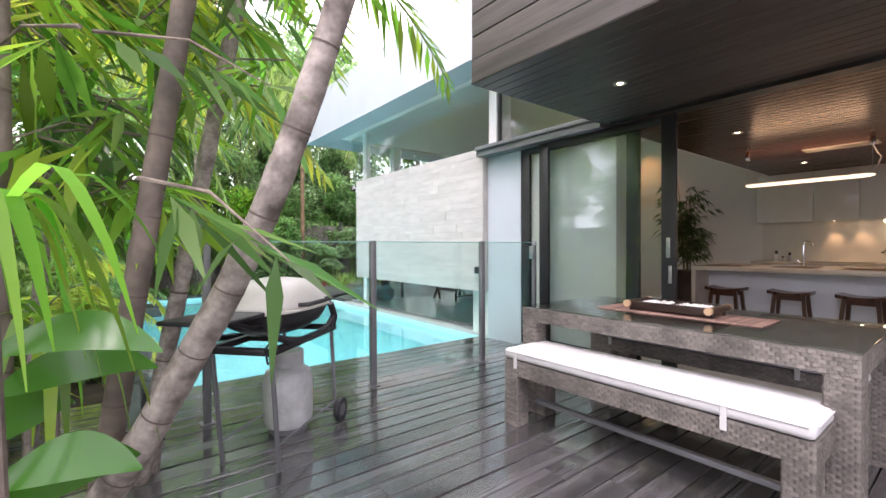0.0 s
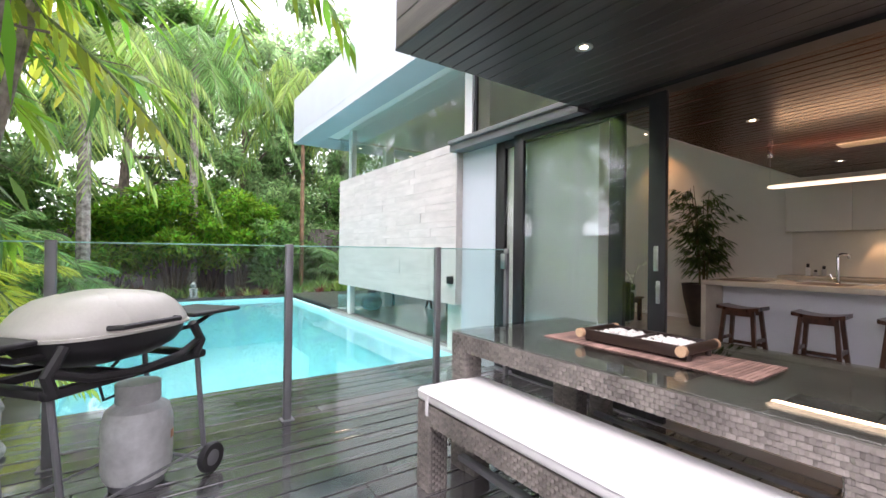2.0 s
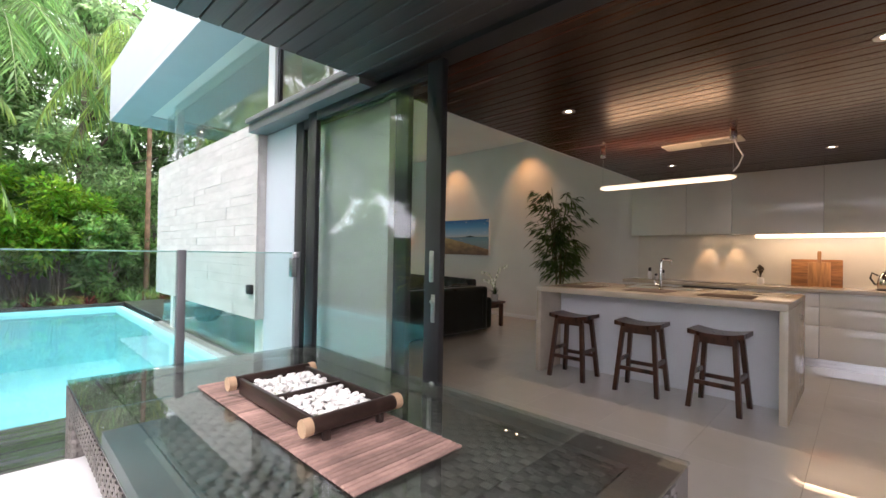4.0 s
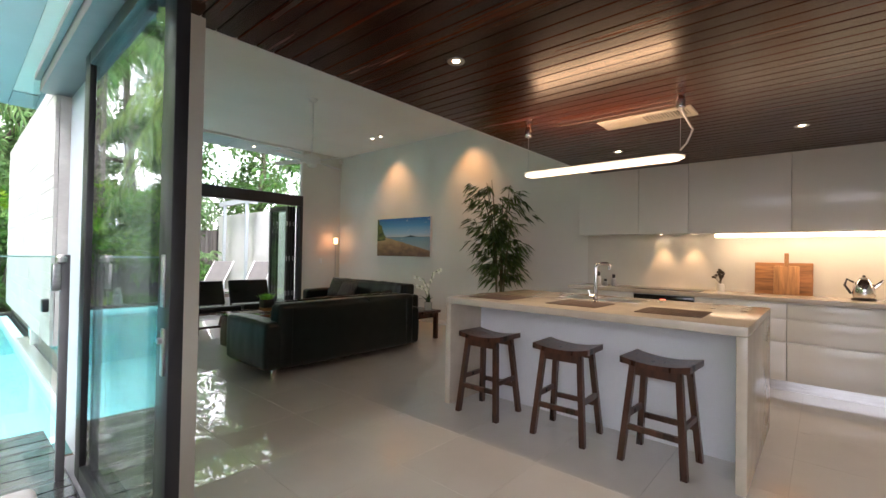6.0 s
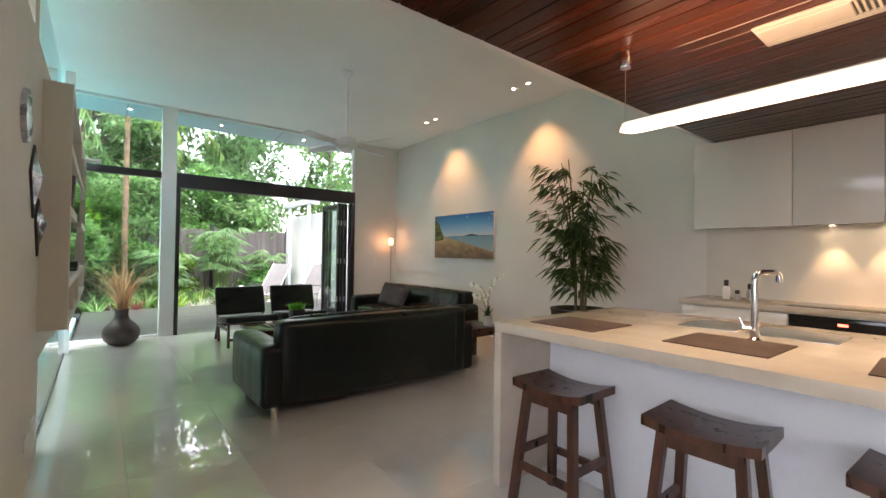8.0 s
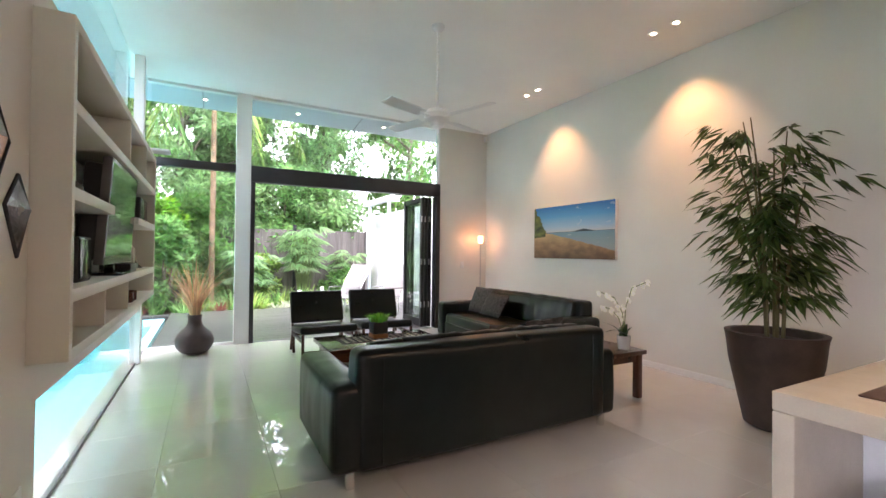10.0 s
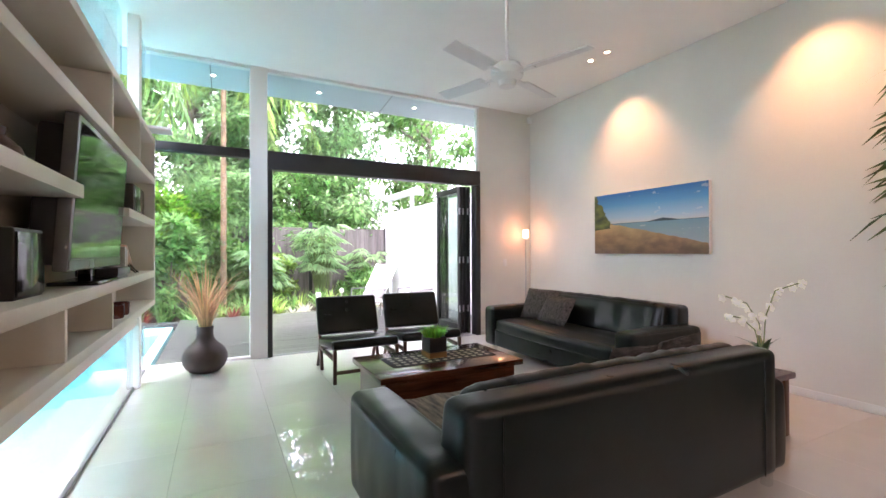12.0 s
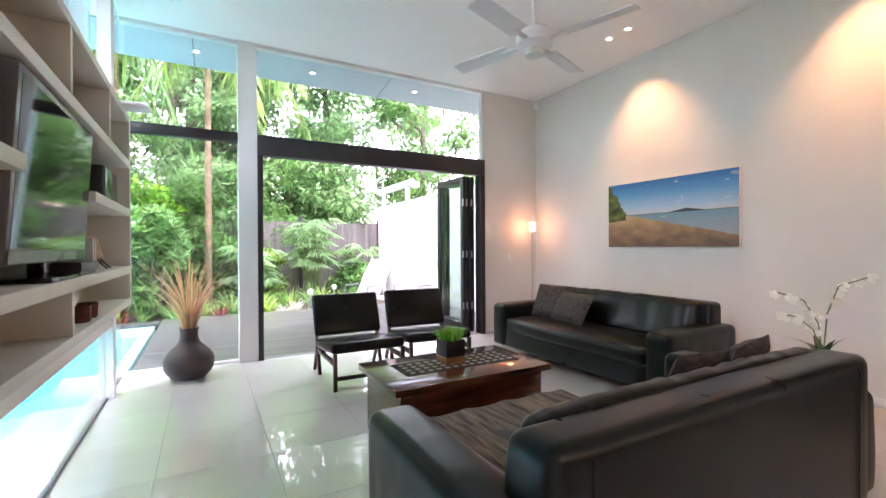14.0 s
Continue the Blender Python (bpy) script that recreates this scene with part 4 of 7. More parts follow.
for k in range(3):
    part("issue", G().box(-0.10, -0.13, k * 0.008, 0.10, 0.13, k * 0.008 + 0.007, pose(0, 0, 0, 0, 0, k * 9 - 6)), (WHITE, mat("red_cover", (0.4, 0.06, 0.08), 0.35), mat("pink_cover", (0.7, 0.45, 0.45), 0.35))[k], mg)
oc = thing("orchid", (8.68, 5.02, 0.44), "white orchid in bloom in a glass pot", "pot plant")
part("pot", G().lathe([(0.05, 0), (0.055, 0.02), (0.06, 0.12), (0.052, 0.12), (0.048, 0.03)], 20), mat("frosted_pot", (0.55, 0.55, 0.52), 0.2, var=0.05), oc)
DARKLEAF = leafy("dark_strap_leaf", (0.02, 0.055, 0.018), 0.1, 0.3, 0.3)
part("leaf", blades(8, 0.02, 0.17, 12, 0.030, 1.5, 0.11, 5), DARKLEAF, oc, "dark strap leaves", 30)
STEM = mat("orchid_stem", (0.16, 0.22, 0.08), 0.5)
PETAL = leafy("white_petal", (0.80, 0.82, 0.72), 0.3, 0.5, 0.08, 0.01)
q = random.Random(2)
for pts in (((0, 0, 0.1), (0.02, 0.03, 0.32), (-0.02, 0.09, 0.46), (-0.05, 0.22, 0.50)), ((0, 0, 0.1), (0.0, -0.02, 0.38), (0.02, -0.07, 0.56), (0.05, -0.22, 0.63)), ((0, 0, 0.1), (-0.02, 0.04, 0.28), (-0.03, 0.12, 0.35), (-0.04, 0.20, 0.36))):
    part("stem", G().tube(pts, 0.004, 6), STEM, oc)
    g = G()
    for k in range(6):
        u = 0.35 + 0.65 * k / 5
        i = min(int(u * 3), 2)
        a, b = Vector(pts[i]), Vector(pts[i + 1])
        c = a.lerp(b, u * 3 - i) + Vector((q.uniform(-0.02, 0.02), q.uniform(-0.02, 0.02), -0.015))
        for m in range(5):
            an = m * 1.257 + q.random()
            d1 = Vector((0.35 * math.cos(an + 1), math.cos(an), math.sin(an))) * 0.032
            d2 = Vector((0.3, -math.sin(an), math.cos(an))) * 0.016
            g.add([c, c + d1 * 0.6 + d2, c + d1 * 1.1, c + d1 * 0.6 - d2], [(0, 1, 2, 3)])
    part("blossom", g, PETAL, oc, "white blossoms", 0)

# floor lamp in the corner
fl = thing("floor_lamp", (9.64, 8.86, 0), "slim lit floor lamp with small opal shade", "lamp")
part("base", G().lathe([(0.13, 0), (0.13, 0.012), (0.02, 0.02), (0.012, 0.03)], 24), STEEL, fl)
part("stem", G().cyl((0, 0, 0.02), (0, 0, 1.50), 0.009, 10), STEEL, fl)
part("shade", G().lathe([(0.04, 1.49), (0.045, 1.50), (0.045, 1.62), (0.04, 1.62)], 18), glow("opal_shade", (1.0, 0.55, 0.25), 1.6), fl, "glowing opal shade")
pt = new("floor_lamp_glow", bpy.data.lights.new("floor_lamp_glow", "POINT"))
pt.data.energy, pt.data.color, pt.data.shadow_soft_size = 0.75, (1.0, 0.38, 0.12), 0.05
pt.location = (9.56, 8.78, 1.56)


# beach picture, printed flat on its canvas
def beach():
    m, n, l, p = nodes_of("beach_print")
    co, sep = n.new("ShaderNodeTexCoord"), n.new("ShaderNodeSeparateXYZ")
    l.new(co.outputs["Generated"], sep.inputs[0])

    def math_node(op, a, b=None, c=None):
        k = n.new("ShaderNodeMath")
        k.operation = op
        for i, x in enumerate((a, b, c)):
            if x is None:
                continue
            if isinstance(x, (int, float)):
                k.inputs[i].default_value = x
            else:
                l.new(x, k.inputs[i])
        return k.outputs[0]

    u = math_node("SUBTRACT", 1.0, sep.outputs["Y"])
    z = sep.outputs["Z"]
    noi = n.new("ShaderNodeTexNoise")
    noi.inputs["Scale"].default_value, noi.inputs["Detail"].default_value = 9, 6
    l.new(co.outputs["Generated"], noi.inputs["Vector"])
    wob = math_node("MULTIPLY_ADD", noi.outputs["Fac"], 0.5, -0.25)

    def ramp(fac, stops):
        r = n.new("ShaderNodeValToRGB")
        while len(r.color_ramp.elements) < len(stops):
            r.color_ramp.elements.new(0.5)
        for e, (pos, c) in zip(r.color_ramp.elements, stops):
            e.position, e.color = pos, (*c, 1)
        l.new(fac, r.inputs["Fac"])
        return r.outputs["Color"]

    def blend(fac, a, b):
        k = n.new("ShaderNodeMix")
        k.data_type = "RGBA"
        l.new(fac, k.inputs["Factor"])
        for s, x in (("A", a), ("B", b)):
            if isinstance(x, tuple):
                k.inputs[s].default_value = (*x, 1)
            else:
                l.new(x, k.inputs[s])
        return k.outputs["Result"]

    skyc = ramp(z, [(0.47, (0.66, 0.62, 0.60)), (0.60, (0.34, 0.52, 0.68)), (0.8, (0.08, 0.30, 0.60)), (1.0, (0.012, 0.14, 0.42))])
    cl = math_node("MULTIPLY", math_node("GREATER_THAN", math_node("ADD", noi.outputs["Fac"], math_node("MULTIPLY", u, 0.12)), 0.73), 0.4)
    skyc = blend(cl, skyc, (0.60, 0.66, 0.72))
    sea = blend(math_node("GREATER_THAN", math_node("ADD", math_node("SINE", math_node("MULTIPLY", math_node("POWER", z, 0.6), 95)), math_node("MULTIPLY", wob, 9)), 1.35), ramp(z, [(0.1, (0.36, 0.40, 0.42)), (0.5, (0.16, 0.30, 0.40))]), (0.36, 0.43, 0.50))
    sand = blend(math_node("MULTIPLY", math_node("MINIMUM", math_node("MAXIMUM", math_node("MULTIPLY_ADD", noi.outputs["Fac"], 3.0, -0.9), 0.0), 1.0), math_node("MULTIPLY_ADD", z, -1.4, 0.9)), ramp(z, [(0.0, (0.20, 0.12, 0.07)), (0.25, (0.42, 0.25, 0.12)), (0.45, (0.56, 0.38, 0.18))]), (0.12, 0.075, 0.05))
    shore = math_node("ADD", math_node("MULTIPLY_ADD", u, -0.42, 0.575), math_node("MULTIPLY", wob, 0.12))
    low = blend(math_node("LESS_THAN", z, shore), sea, sand)
    col = blend(math_node("GREATER_THAN", z, 0.50), low, skyc)
    hill = math_node("LESS_THAN", z, math_node("MULTIPLY_ADD", math_node("POWER", math_node("MAXIMUM", math_node("SUBTRACT", 0.13, math_node("ABSOLUTE", math_node("SUBTRACT", u, 0.66))), 0.0), 1.0), 0.32, 0.502))
    isle = math_node("MULTIPLY", hill, math_node("GREATER_THAN", z, 0.495))
    col = blend(isle, col, (0.03, 0.06, 0.08))
    tree_h = math_node("ADD", math_node("MULTIPLY_ADD", u, -3.2, 1.05), math_node("MULTIPLY", wob, 1.1))
    tree = math_node("MULTIPLY", math_node("LESS_THAN", z, tree_h), math_node("GREATER_THAN", z, math_node("MULTIPLY_ADD", u, 0.15, 0.40)))
    col = blend(tree, col, ramp(noi.outputs["Fac"], [(0.35, (0.02, 0.04, 0.01)), (0.7, (0.16, 0.20, 0.04))]))
    l.new(col, p.inputs["Base Color"])
    p.inputs["Roughness"].default_value = 0.5
    return m


pc = thing("picture", (EX, 6.835, 1.24), "wide framed beach photograph with blue sky on white wall", "picture")
part("canvas", G().box(-0.044, -0.765, 0.003, -0.040, 0.765, 0.770), beach(), pc, "beach photograph", 0)
part("stretcher", G().rbox(-0.040, -0.768, 0.0, -0.001, 0.768, 0.773, 0.003), WHITE, pc)

# ceiling fan at rest
fn = thing("ceiling_fan", (7.26, 6.05, CE), "white four-bladed ceiling fan on a long rod", "fan")
part("canopy", G().lathe([(0.065, 0.0), (0.06, -0.03), (0.02, -0.06), (0.012, -0.07)], 20), WHITE, fn)
part("rod", G().cyl((0, 0, -0.85), (0, 0, -0.05), 0.012, 10), WHITE, fn)
part("motor", G().lathe([(0.02, -0.80), (0.10, -0.83), (0.125, -0.87), (0.12, -0.92), (0.07, -0.95), (0.06, -0.99), (0.01, -1.0)], 24), WHITE, fn)
for k in range(4):
    b = part("blade", G().rbox(0.20, -0.065, -0.005, 0.66, 0.065, 0.005, 0.004, 1, pose(0, 0, -0.90, 0, 0, 20 + k * 90) @ pose(0, 0, 0, 12, 0, 0)), WHITE, fn)
    part("blade_arm", G().rbox(0.10, -0.02, -0.006, 0.24, 0.02, 0.004, 0.003, 1, pose(0, 0, -0.905, 0, 0, 20 + k * 90)), WHITE, b)
sd = thing("alarm_sensor", (9.82, 8.98, 3.42), "small white alarm sensor high in the corner", "sensor")
part("case", G().rbox(-0.03, -0.03, -0.05, 0.035, 0.035, 0.05, 0.012, 3), WHITE, sd)
sw = thing("light_switch", (9.35, NY, 1.10), "white light switch plate on the wall", "switch")
part("plate", G().rbox(-0.035, -0.008, -0.055, 0.035, 0.0, 0.055, 0.003), WHITE, sw)
part("rocker", G().rbox(-0.012, -0.012, -0.02, 0.012, -0.008, 0.02, 0.002), WHITE, sw)
structure("baseboard", G().rbox(EX - 0.012, 3.01, 0.0, EX - 0.0005, NY, 0.07, 0.003), WHITE, "low white skirting board", "baseboard")
structure("baseboard_north", G().rbox(8.88, NY - 0.012, 0.0, EX - 0.013, NY - 0.0005, 0.07, 0.003), WHITE, "low white skirting board", "baseboard")

# recessed shelving with television
SHELF = mat("cream_shelf_laminate", (0.68, 0.65, 0.57), 0.45, var=0.03, scale=2, bump=0.03)
u = thing("shelving_unit", (4.475, 4.81, 0.79), "cream wall shelving unit around a television, partly filled", "shelf")
D, LY = 0.30, 3.45
part("side_panel", G().rbox(0, 0, 0, D, 0.05, 1.56, 0.003), SHELF, u)
part("side_panel", G().rbox(0, LY - 0.05, 0, D, LY, 1.56, 0.003), SHELF, u)
part("top_panel", G().rbox(0, 0.051, 1.51, D, LY - 0.051, 1.56, 0.003), SHELF, u)
part("bottom_panel", G().rbox(0, 0.051, 0, D, LY - 0.051, 0.05, 0.003), SHELF, u)
part("shelf", G().rbox(0, 0.051, 1.13, D, LY - 0.051, 1.19, 0.003), SHELF, u)
part("shelf", G().rbox(0, 0.051, 0.26, D, LY - 0.051, 0.32, 0.003), SHELF, u)
part("shelf", G().rbox(0, 0.051, 0.73, D, 1.02, 0.79, 0.003), SHELF, u)
part("shelf", G().rbox(0, 2.12, 0.73, D, LY - 0.051, 0.79, 0.003), SHELF, u)
part("divider", G().rbox(0, 1.60, 1.191, D, 1.635, 1.509, 0.003), SHELF, u)
part("divider", G().rbox(0, 2.55, 1.191, D, 2.585, 1.509, 0.003), SHELF, u)
part("divider", G().rbox(0, 1.60, 0.051, D, 1.635, 0.259, 0.003), SHELF, u)
part("divider", G().rbox(0, 0.75, 0.051, D, 0.785, 0.259, 0.003), SHELF, u)
part("back_panel", G().box(0.0, 0.051, 0.051, 0.006, LY - 0.051, 1.509), SHELF, u)
SCREEN = mat("tv_screen", (0.008, 0.009, 0.009), 0.05, var=0.05, bump=0.0, roughvar=0.02)
GLOSSBLACK = mat("gloss_black_plastic", (0.012, 0.012, 0.013), 0.12, var=0.1, bump=0.0, roughvar=0.04)
tv = thing("television", (4.66, 6.37, 1.11), "large flat television with glossy dark screen on stand", "television")
tl = pose(0, 0, 0, 0, 3.6, 0)
SILVERGREY = mat("silver_grey_plastic", (0.13, 0.13, 0.135), 0.22, var=0.08, bump=0.0, roughvar=0.05)
part("bezel", G().rbox(0.0, -0.56, 0.085, 0.055, 0.56, 0.795, 0.008, 2, tl), SILVERGREY, tv)
part("screen", G().box(0.0555, -0.53, 0.145, 0.057, 0.53, 0.765, tl), SCREEN, tv, "dark reflecting screen", 0)
part("trim_bar", G().rbox(0.0555, -0.555, 0.09, 0.061, 0.555, 0.14, 0.003, 1, tl), SILVERGREY, tv, "grey lower bezel bar")
part("rear_case", G().rbox(-0.10, -0.525, 0.11, -0.001, 0.525, 0.75, 0.02, 2, tl), BLACKMETAL, tv)
part("stand", G().rbox(-0.10, -0.24, 0.0, 0.11, 0.24, 0.02, 0.006).rbox(-0.02, -0.06, 0.02, 0.04, 0.06, 0.12, 0.006), GLOSSBLACK, tv)
for y, z in ((5.49, 1.11),):
    sp = thing("speaker", (4.60, y, z), "black bookshelf speaker on the shelf", "speaker", "speakers")
    part("cabinet", G().rbox(-0.09, -0.14, 0, 0.09, 0.14, 0.255, 0.006), BLACKMETAL, sp)
    part("grille", G().rbox(0.0905, -0.13, 0.012, 0.098, 0.13, 0.243, 0.004), GLOSSBLACK, sp)
sp = thing("speaker", (4.64, 7.72, 1.58), "black centre speaker on the shelf", "speaker", "speakers")
part("cabinet", G().rbox(-0.09, -0.24, 0, 0.08, 0.24, 0.24, 0.006), BLACKMETAL, sp)
part("grille", G().rbox(0.0805, -0.23, 0.01, 0.088, 0.23, 0.23, 0.004), GLOSSBLACK, sp)
dv = thing("media_player", (4.66, 6.86, 1.11), "flat black media player below the television", "media player")
part("case", G().rbox(-0.11, -0.20, 0.022, 0.10, 0.20, 0.07, 0.004), BLACKMETAL, dv)
part("foot", G().box(-0.10, -0.18, 0, 0.09, 0.18, 0.022), BLACKMETAL, dv)
for k, c in enumerate(((0.62, 0.6, 0.55), (0.35, 0.3, 0.26), (0.55, 0.5, 0.4))):
    bk = thing("book", (4.63, 7.22 + 0.032 * k, 1.11), "thin upright book on the shelf", "book", "upright books")
    part("cover", G().rbox(-0.09, -0.014, 0, 0.08, 0.014, 0.21 - 0.01 * k, 0.002, 1), mat("book_cover", c, 0.5), bk)
wf = thing("wooden_plaque", (4.66, 7.72, 1.11), "pale wooden plaque on a small dark easel", "plaque")
part("board", G().rbox(-0.008, -0.19, 0.03, 0.008, 0.19, 0.24, 0.003, 1, pose(0, 0, 0, 0, -14, 0)), BOARD, wf)
part("easel", G().tube([(0.05, -0.06, 0.0), (0.02, -0.06, 0.03), (-0.06, -0.02, 0.14)], 0.006, 6).tube([(0.05, 0.06, 0.0), (0.02, 0.06, 0.03), (-0.06, 0.02, 0.14)], 0.006, 6), BLACKMETAL, wf)
for y in (6.92, 7.10):
    cp = thing("candle_cup", (4.70, y, 0.84), "small dark red glass candle cup on the shelf", "cup", "candle cups")
    part("cup", G().lathe([(0.045, 0), (0.05, 0.01), (0.052, 0.09), (0.046, 0.09), (0.042, 0.02)], 18), mat("dark_red_glaze", (0.10, 0.03, 0.02), 0.25), cp)
for y, h in ((5.22, 0.20), (5.42, 0.14)):
    vs = thing("small_vase", (4.62, y, 1.58), "small round brown pottery vase on the shelf", "vase", "pottery vases")
    part("body", G().lathe([(0.04, 0), (0.075, h * 0.3), (0.07, h * 0.5), (0.025, h * 0.8), (0.03, h), (0.022, h)], 20), mat("brown_pottery", (0.11, 0.075, 0.055), 0.6, var=0.2), vs)
br = thing("wall_bracket", (4.70, 8.18, 2.35), "white projector shelf bracket on top of the shelving", "bracket")
part("plate", G().rbox(-0.06, -0.16, 0.05, 0.22, 0.06, 0.075, 0.004), WHITE, br)
part("foot", G().rbox(-0.06, -0.03, 0.0, 0.02, 0.03, 0.05, 0.004), WHITE, br)
MIRR = mat("tarnished_silver", (0.42, 0.42, 0.45), 0.25, 0.9, var=0.3, scale=14)
for y, z, s in ((4.42, 1.67, 1.0), (4.67, 1.43, 0.85)):
    w = thing("wall_ornament", (WX, y, z), "faceted diamond-shaped metal wall ornament", "ornament", "diamond wall ornaments")
    part("facet_plate", G().add([(0, 0, 0.19 * s), (0, 0.15 * s, 0.03), (0, 0, -0.20 * s), (0, -0.15 * s, 0.03), (0.045, 0.01, 0.02), (0.012, 0, 0.19 * s)],
         [(0, 3, 4), (0, 4, 1), (1, 4, 2), (2, 4, 3), (0, 1, 2, 3)]), MIRR, w, "", 5)
    part("rim", G().tube([(0.004, 0, 0.19 * s), (0.004, 0.15 * s, 0.03), (0.004, 0, -0.20 * s), (0.004, -0.15 * s, 0.03), (0.004, 0, 0.19 * s)], 0.008, 6), BLACKMETAL, w)
w = thing("wall_ornament", (WX, 4.03, 1.93), "round beaten silver disc ornament on the wall", "ornament")
part("disc", G().lathe([(0.001, 0.022), (0.05, 0.026), (0.085, 0.018), (0.09, 0.0)], 28, pose(0, 0, 0, 0, 90, 0)), MIRR, w)
part("rim", G().lathe([(0.092, 0.0), (0.105, 0.022), (0.125, 0.022), (0.13, 0.0)], 28, pose(0, 0, 0, 0, 90, 0)), MIRR, w, "raised silver rim")
for y in (4.72, 4.38):
    w = thing("power_outlet", (WX, y, 0.26), "white double power outlet on the wall", "outlet", "power outlets")
    part("plate", G().rbox(0, -0.055, -0.035, 0.008, 0.055, 0.035, 0.003), WHITE, w)
    part("switch", G().rbox(0.008, -0.03, 0.008, 0.012, -0.018, 0.024, 0.001, 1), WHITE, w)

# floor vase with dry reeds
DARKPOT = mat("dark_brown_pottery", (0.040, 0.026, 0.022), 0.5, var=0.25, scale=8, fine=60, bump=0.3)
v = thing("floor_vase", (5.18, 8.66, 0), "round dark brown pottery floor vase with dry reeds", "vase")
part("pot", G().lathe([(0.10, 0), (0.15, 0.018), (0.19, 0.06), (0.212, 0.105), (0.22, 0.15), (0.216, 0.19), (0.20, 0.23), (0.172, 0.268), (0.138, 0.30), (0.108, 0.328), (0.088, 0.36), (0.079, 0.40), (0.077, 0.44), (0.083, 0.475), (0.09, 0.488), (0.078, 0.488), (0.066, 0.46), (0.064, 0.40)], 36), DARKPOT, v, "", 70)
STRAW = leafy("dry_reed", (0.42, 0.27, 0.13), 0.3, 0.7, 0.35, 0.02)
part("reed", blades(120, 0.05, 0.78, 21, 0.0045, 0.8, 0.42, 4), STRAW, v, "dry straw-coloured reeds", 0)
part("reed_head", blades(60, 0.05, 0.86, 22, 0.010, 0.6, 0.42, 4), STRAW, v, "feathery seed heads", 0)


# ================= foliage builders =================
def unit(a):
    return a / np.maximum(np.linalg.norm(a, axis=1, keepdims=True), 1e-6)


def leaf_mesh(name, base, way, length, width, material, rng, droop=0.25):
    """Lance-shaped blades, two quads each: base, widest part, tip; bent downwards."""
    n = len(base)
    way = unit(way)
    side = unit(np.cross(way, np.array([0.0, 0.0, 1.0]) + 0.35 * rng.normal(size=(n, 3))))
    L, W = np.asarray(length).reshape(-1, 1), np.asarray(width).reshape(-1, 1)
    mid = base + way * L * 0.45
    mid[:, 2:3] -= droop * L * 0.12
    tip = base + way * L
    tip[:, 2:3] -= droop * L * 0.55
    v = np.stack([base, mid - side * W / 2, mid + side * W / 2, tip], axis=1).reshape(-1, 3)
    k = np.arange(n) * 4
    f = np.stack([k, k + 1, k + 3, k + 2], axis=1)
    me = bpy.data.meshes.new(name)
    me.vertices.add(len(v))
    me.vertices.foreach_set("co", v.astype(np.float32).ravel())
    me.loops.add(4 * n)
    me.loops.foreach_set("vertex_index", f.astype(np.int32).ravel())
    me.polygons.add(n)
    me.polygons.foreach_set("loop_start", np.arange(0, 4 * n, 4, dtype=np.int32))
    me.update(calc_edges=True)
    me.validate()
    me.materials.append(material)
    return me


def clumps(rng, n, centres, radii):
    """Points in many small uneven clumps, denser towards their skins."""
    c = rng.integers(0, len(centres), n)
    d = unit(rng.normal(size=(n, 3)))
    r = rng.random((n, 1)) ** 0.45
    return np.asarray(centres)[c] + d * r * np.asarray(radii)[c], d


def plain_part(name, me, parent, label=""):
    o = new(name, me)
    o.parent = parent
    return tagged(o, label)


BARK = mat("grey_bark", (0.20, 0.16, 0.13), 0.85, var=0.35, scale=6, fine=30, bump=0.8, stretch=(2, 2, 0.7))
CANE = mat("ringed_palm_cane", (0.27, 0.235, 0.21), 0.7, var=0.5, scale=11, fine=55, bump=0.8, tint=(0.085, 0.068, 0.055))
# the same cane darkened: shade among the leaves is put into its colour
CANESHADED = mat("shaded_palm_cane", (0.15, 0.118, 0.098), 0.75, var=0.3, scale=7, fine=40, bump=0.5)
LEAF = leafy("garden_leaf", (0.140, 0.270, 0.095), 0.60, 0.4)
LEAFLIME = leafy("lime_leaf", (0.205, 0.315, 0.085), 0.56, 0.4)
LEAFNEAR = leafy("fresh_cane_leaf", (0.125, 0.285, 0.030), 0.50, 0.3, 0.55, 0.045)
LEAFYELLOW = leafy("yellow_green_frond", (0.30, 0.36, 0.045), 0.55, 0.4, 0.45)
LEAFDARK = leafy("deep_green_leaf", (0.085, 0.185, 0.050), 0.50)
# haze over the rear garden is put into this pale colour, and into LEAF's
LEAFFAR = leafy("hazed_tree_leaf", (0.175, 0.285, 0.135), 0.64)
LEAFINDOOR = leafy("bamboo_leaf", (0.062, 0.112, 0.032), 0.3, 0.4, 0.45)
LEAFRED = leafy("cordyline_leaf", (0.16, 0.05, 0.03), 0.3, 0.4, 0.6)


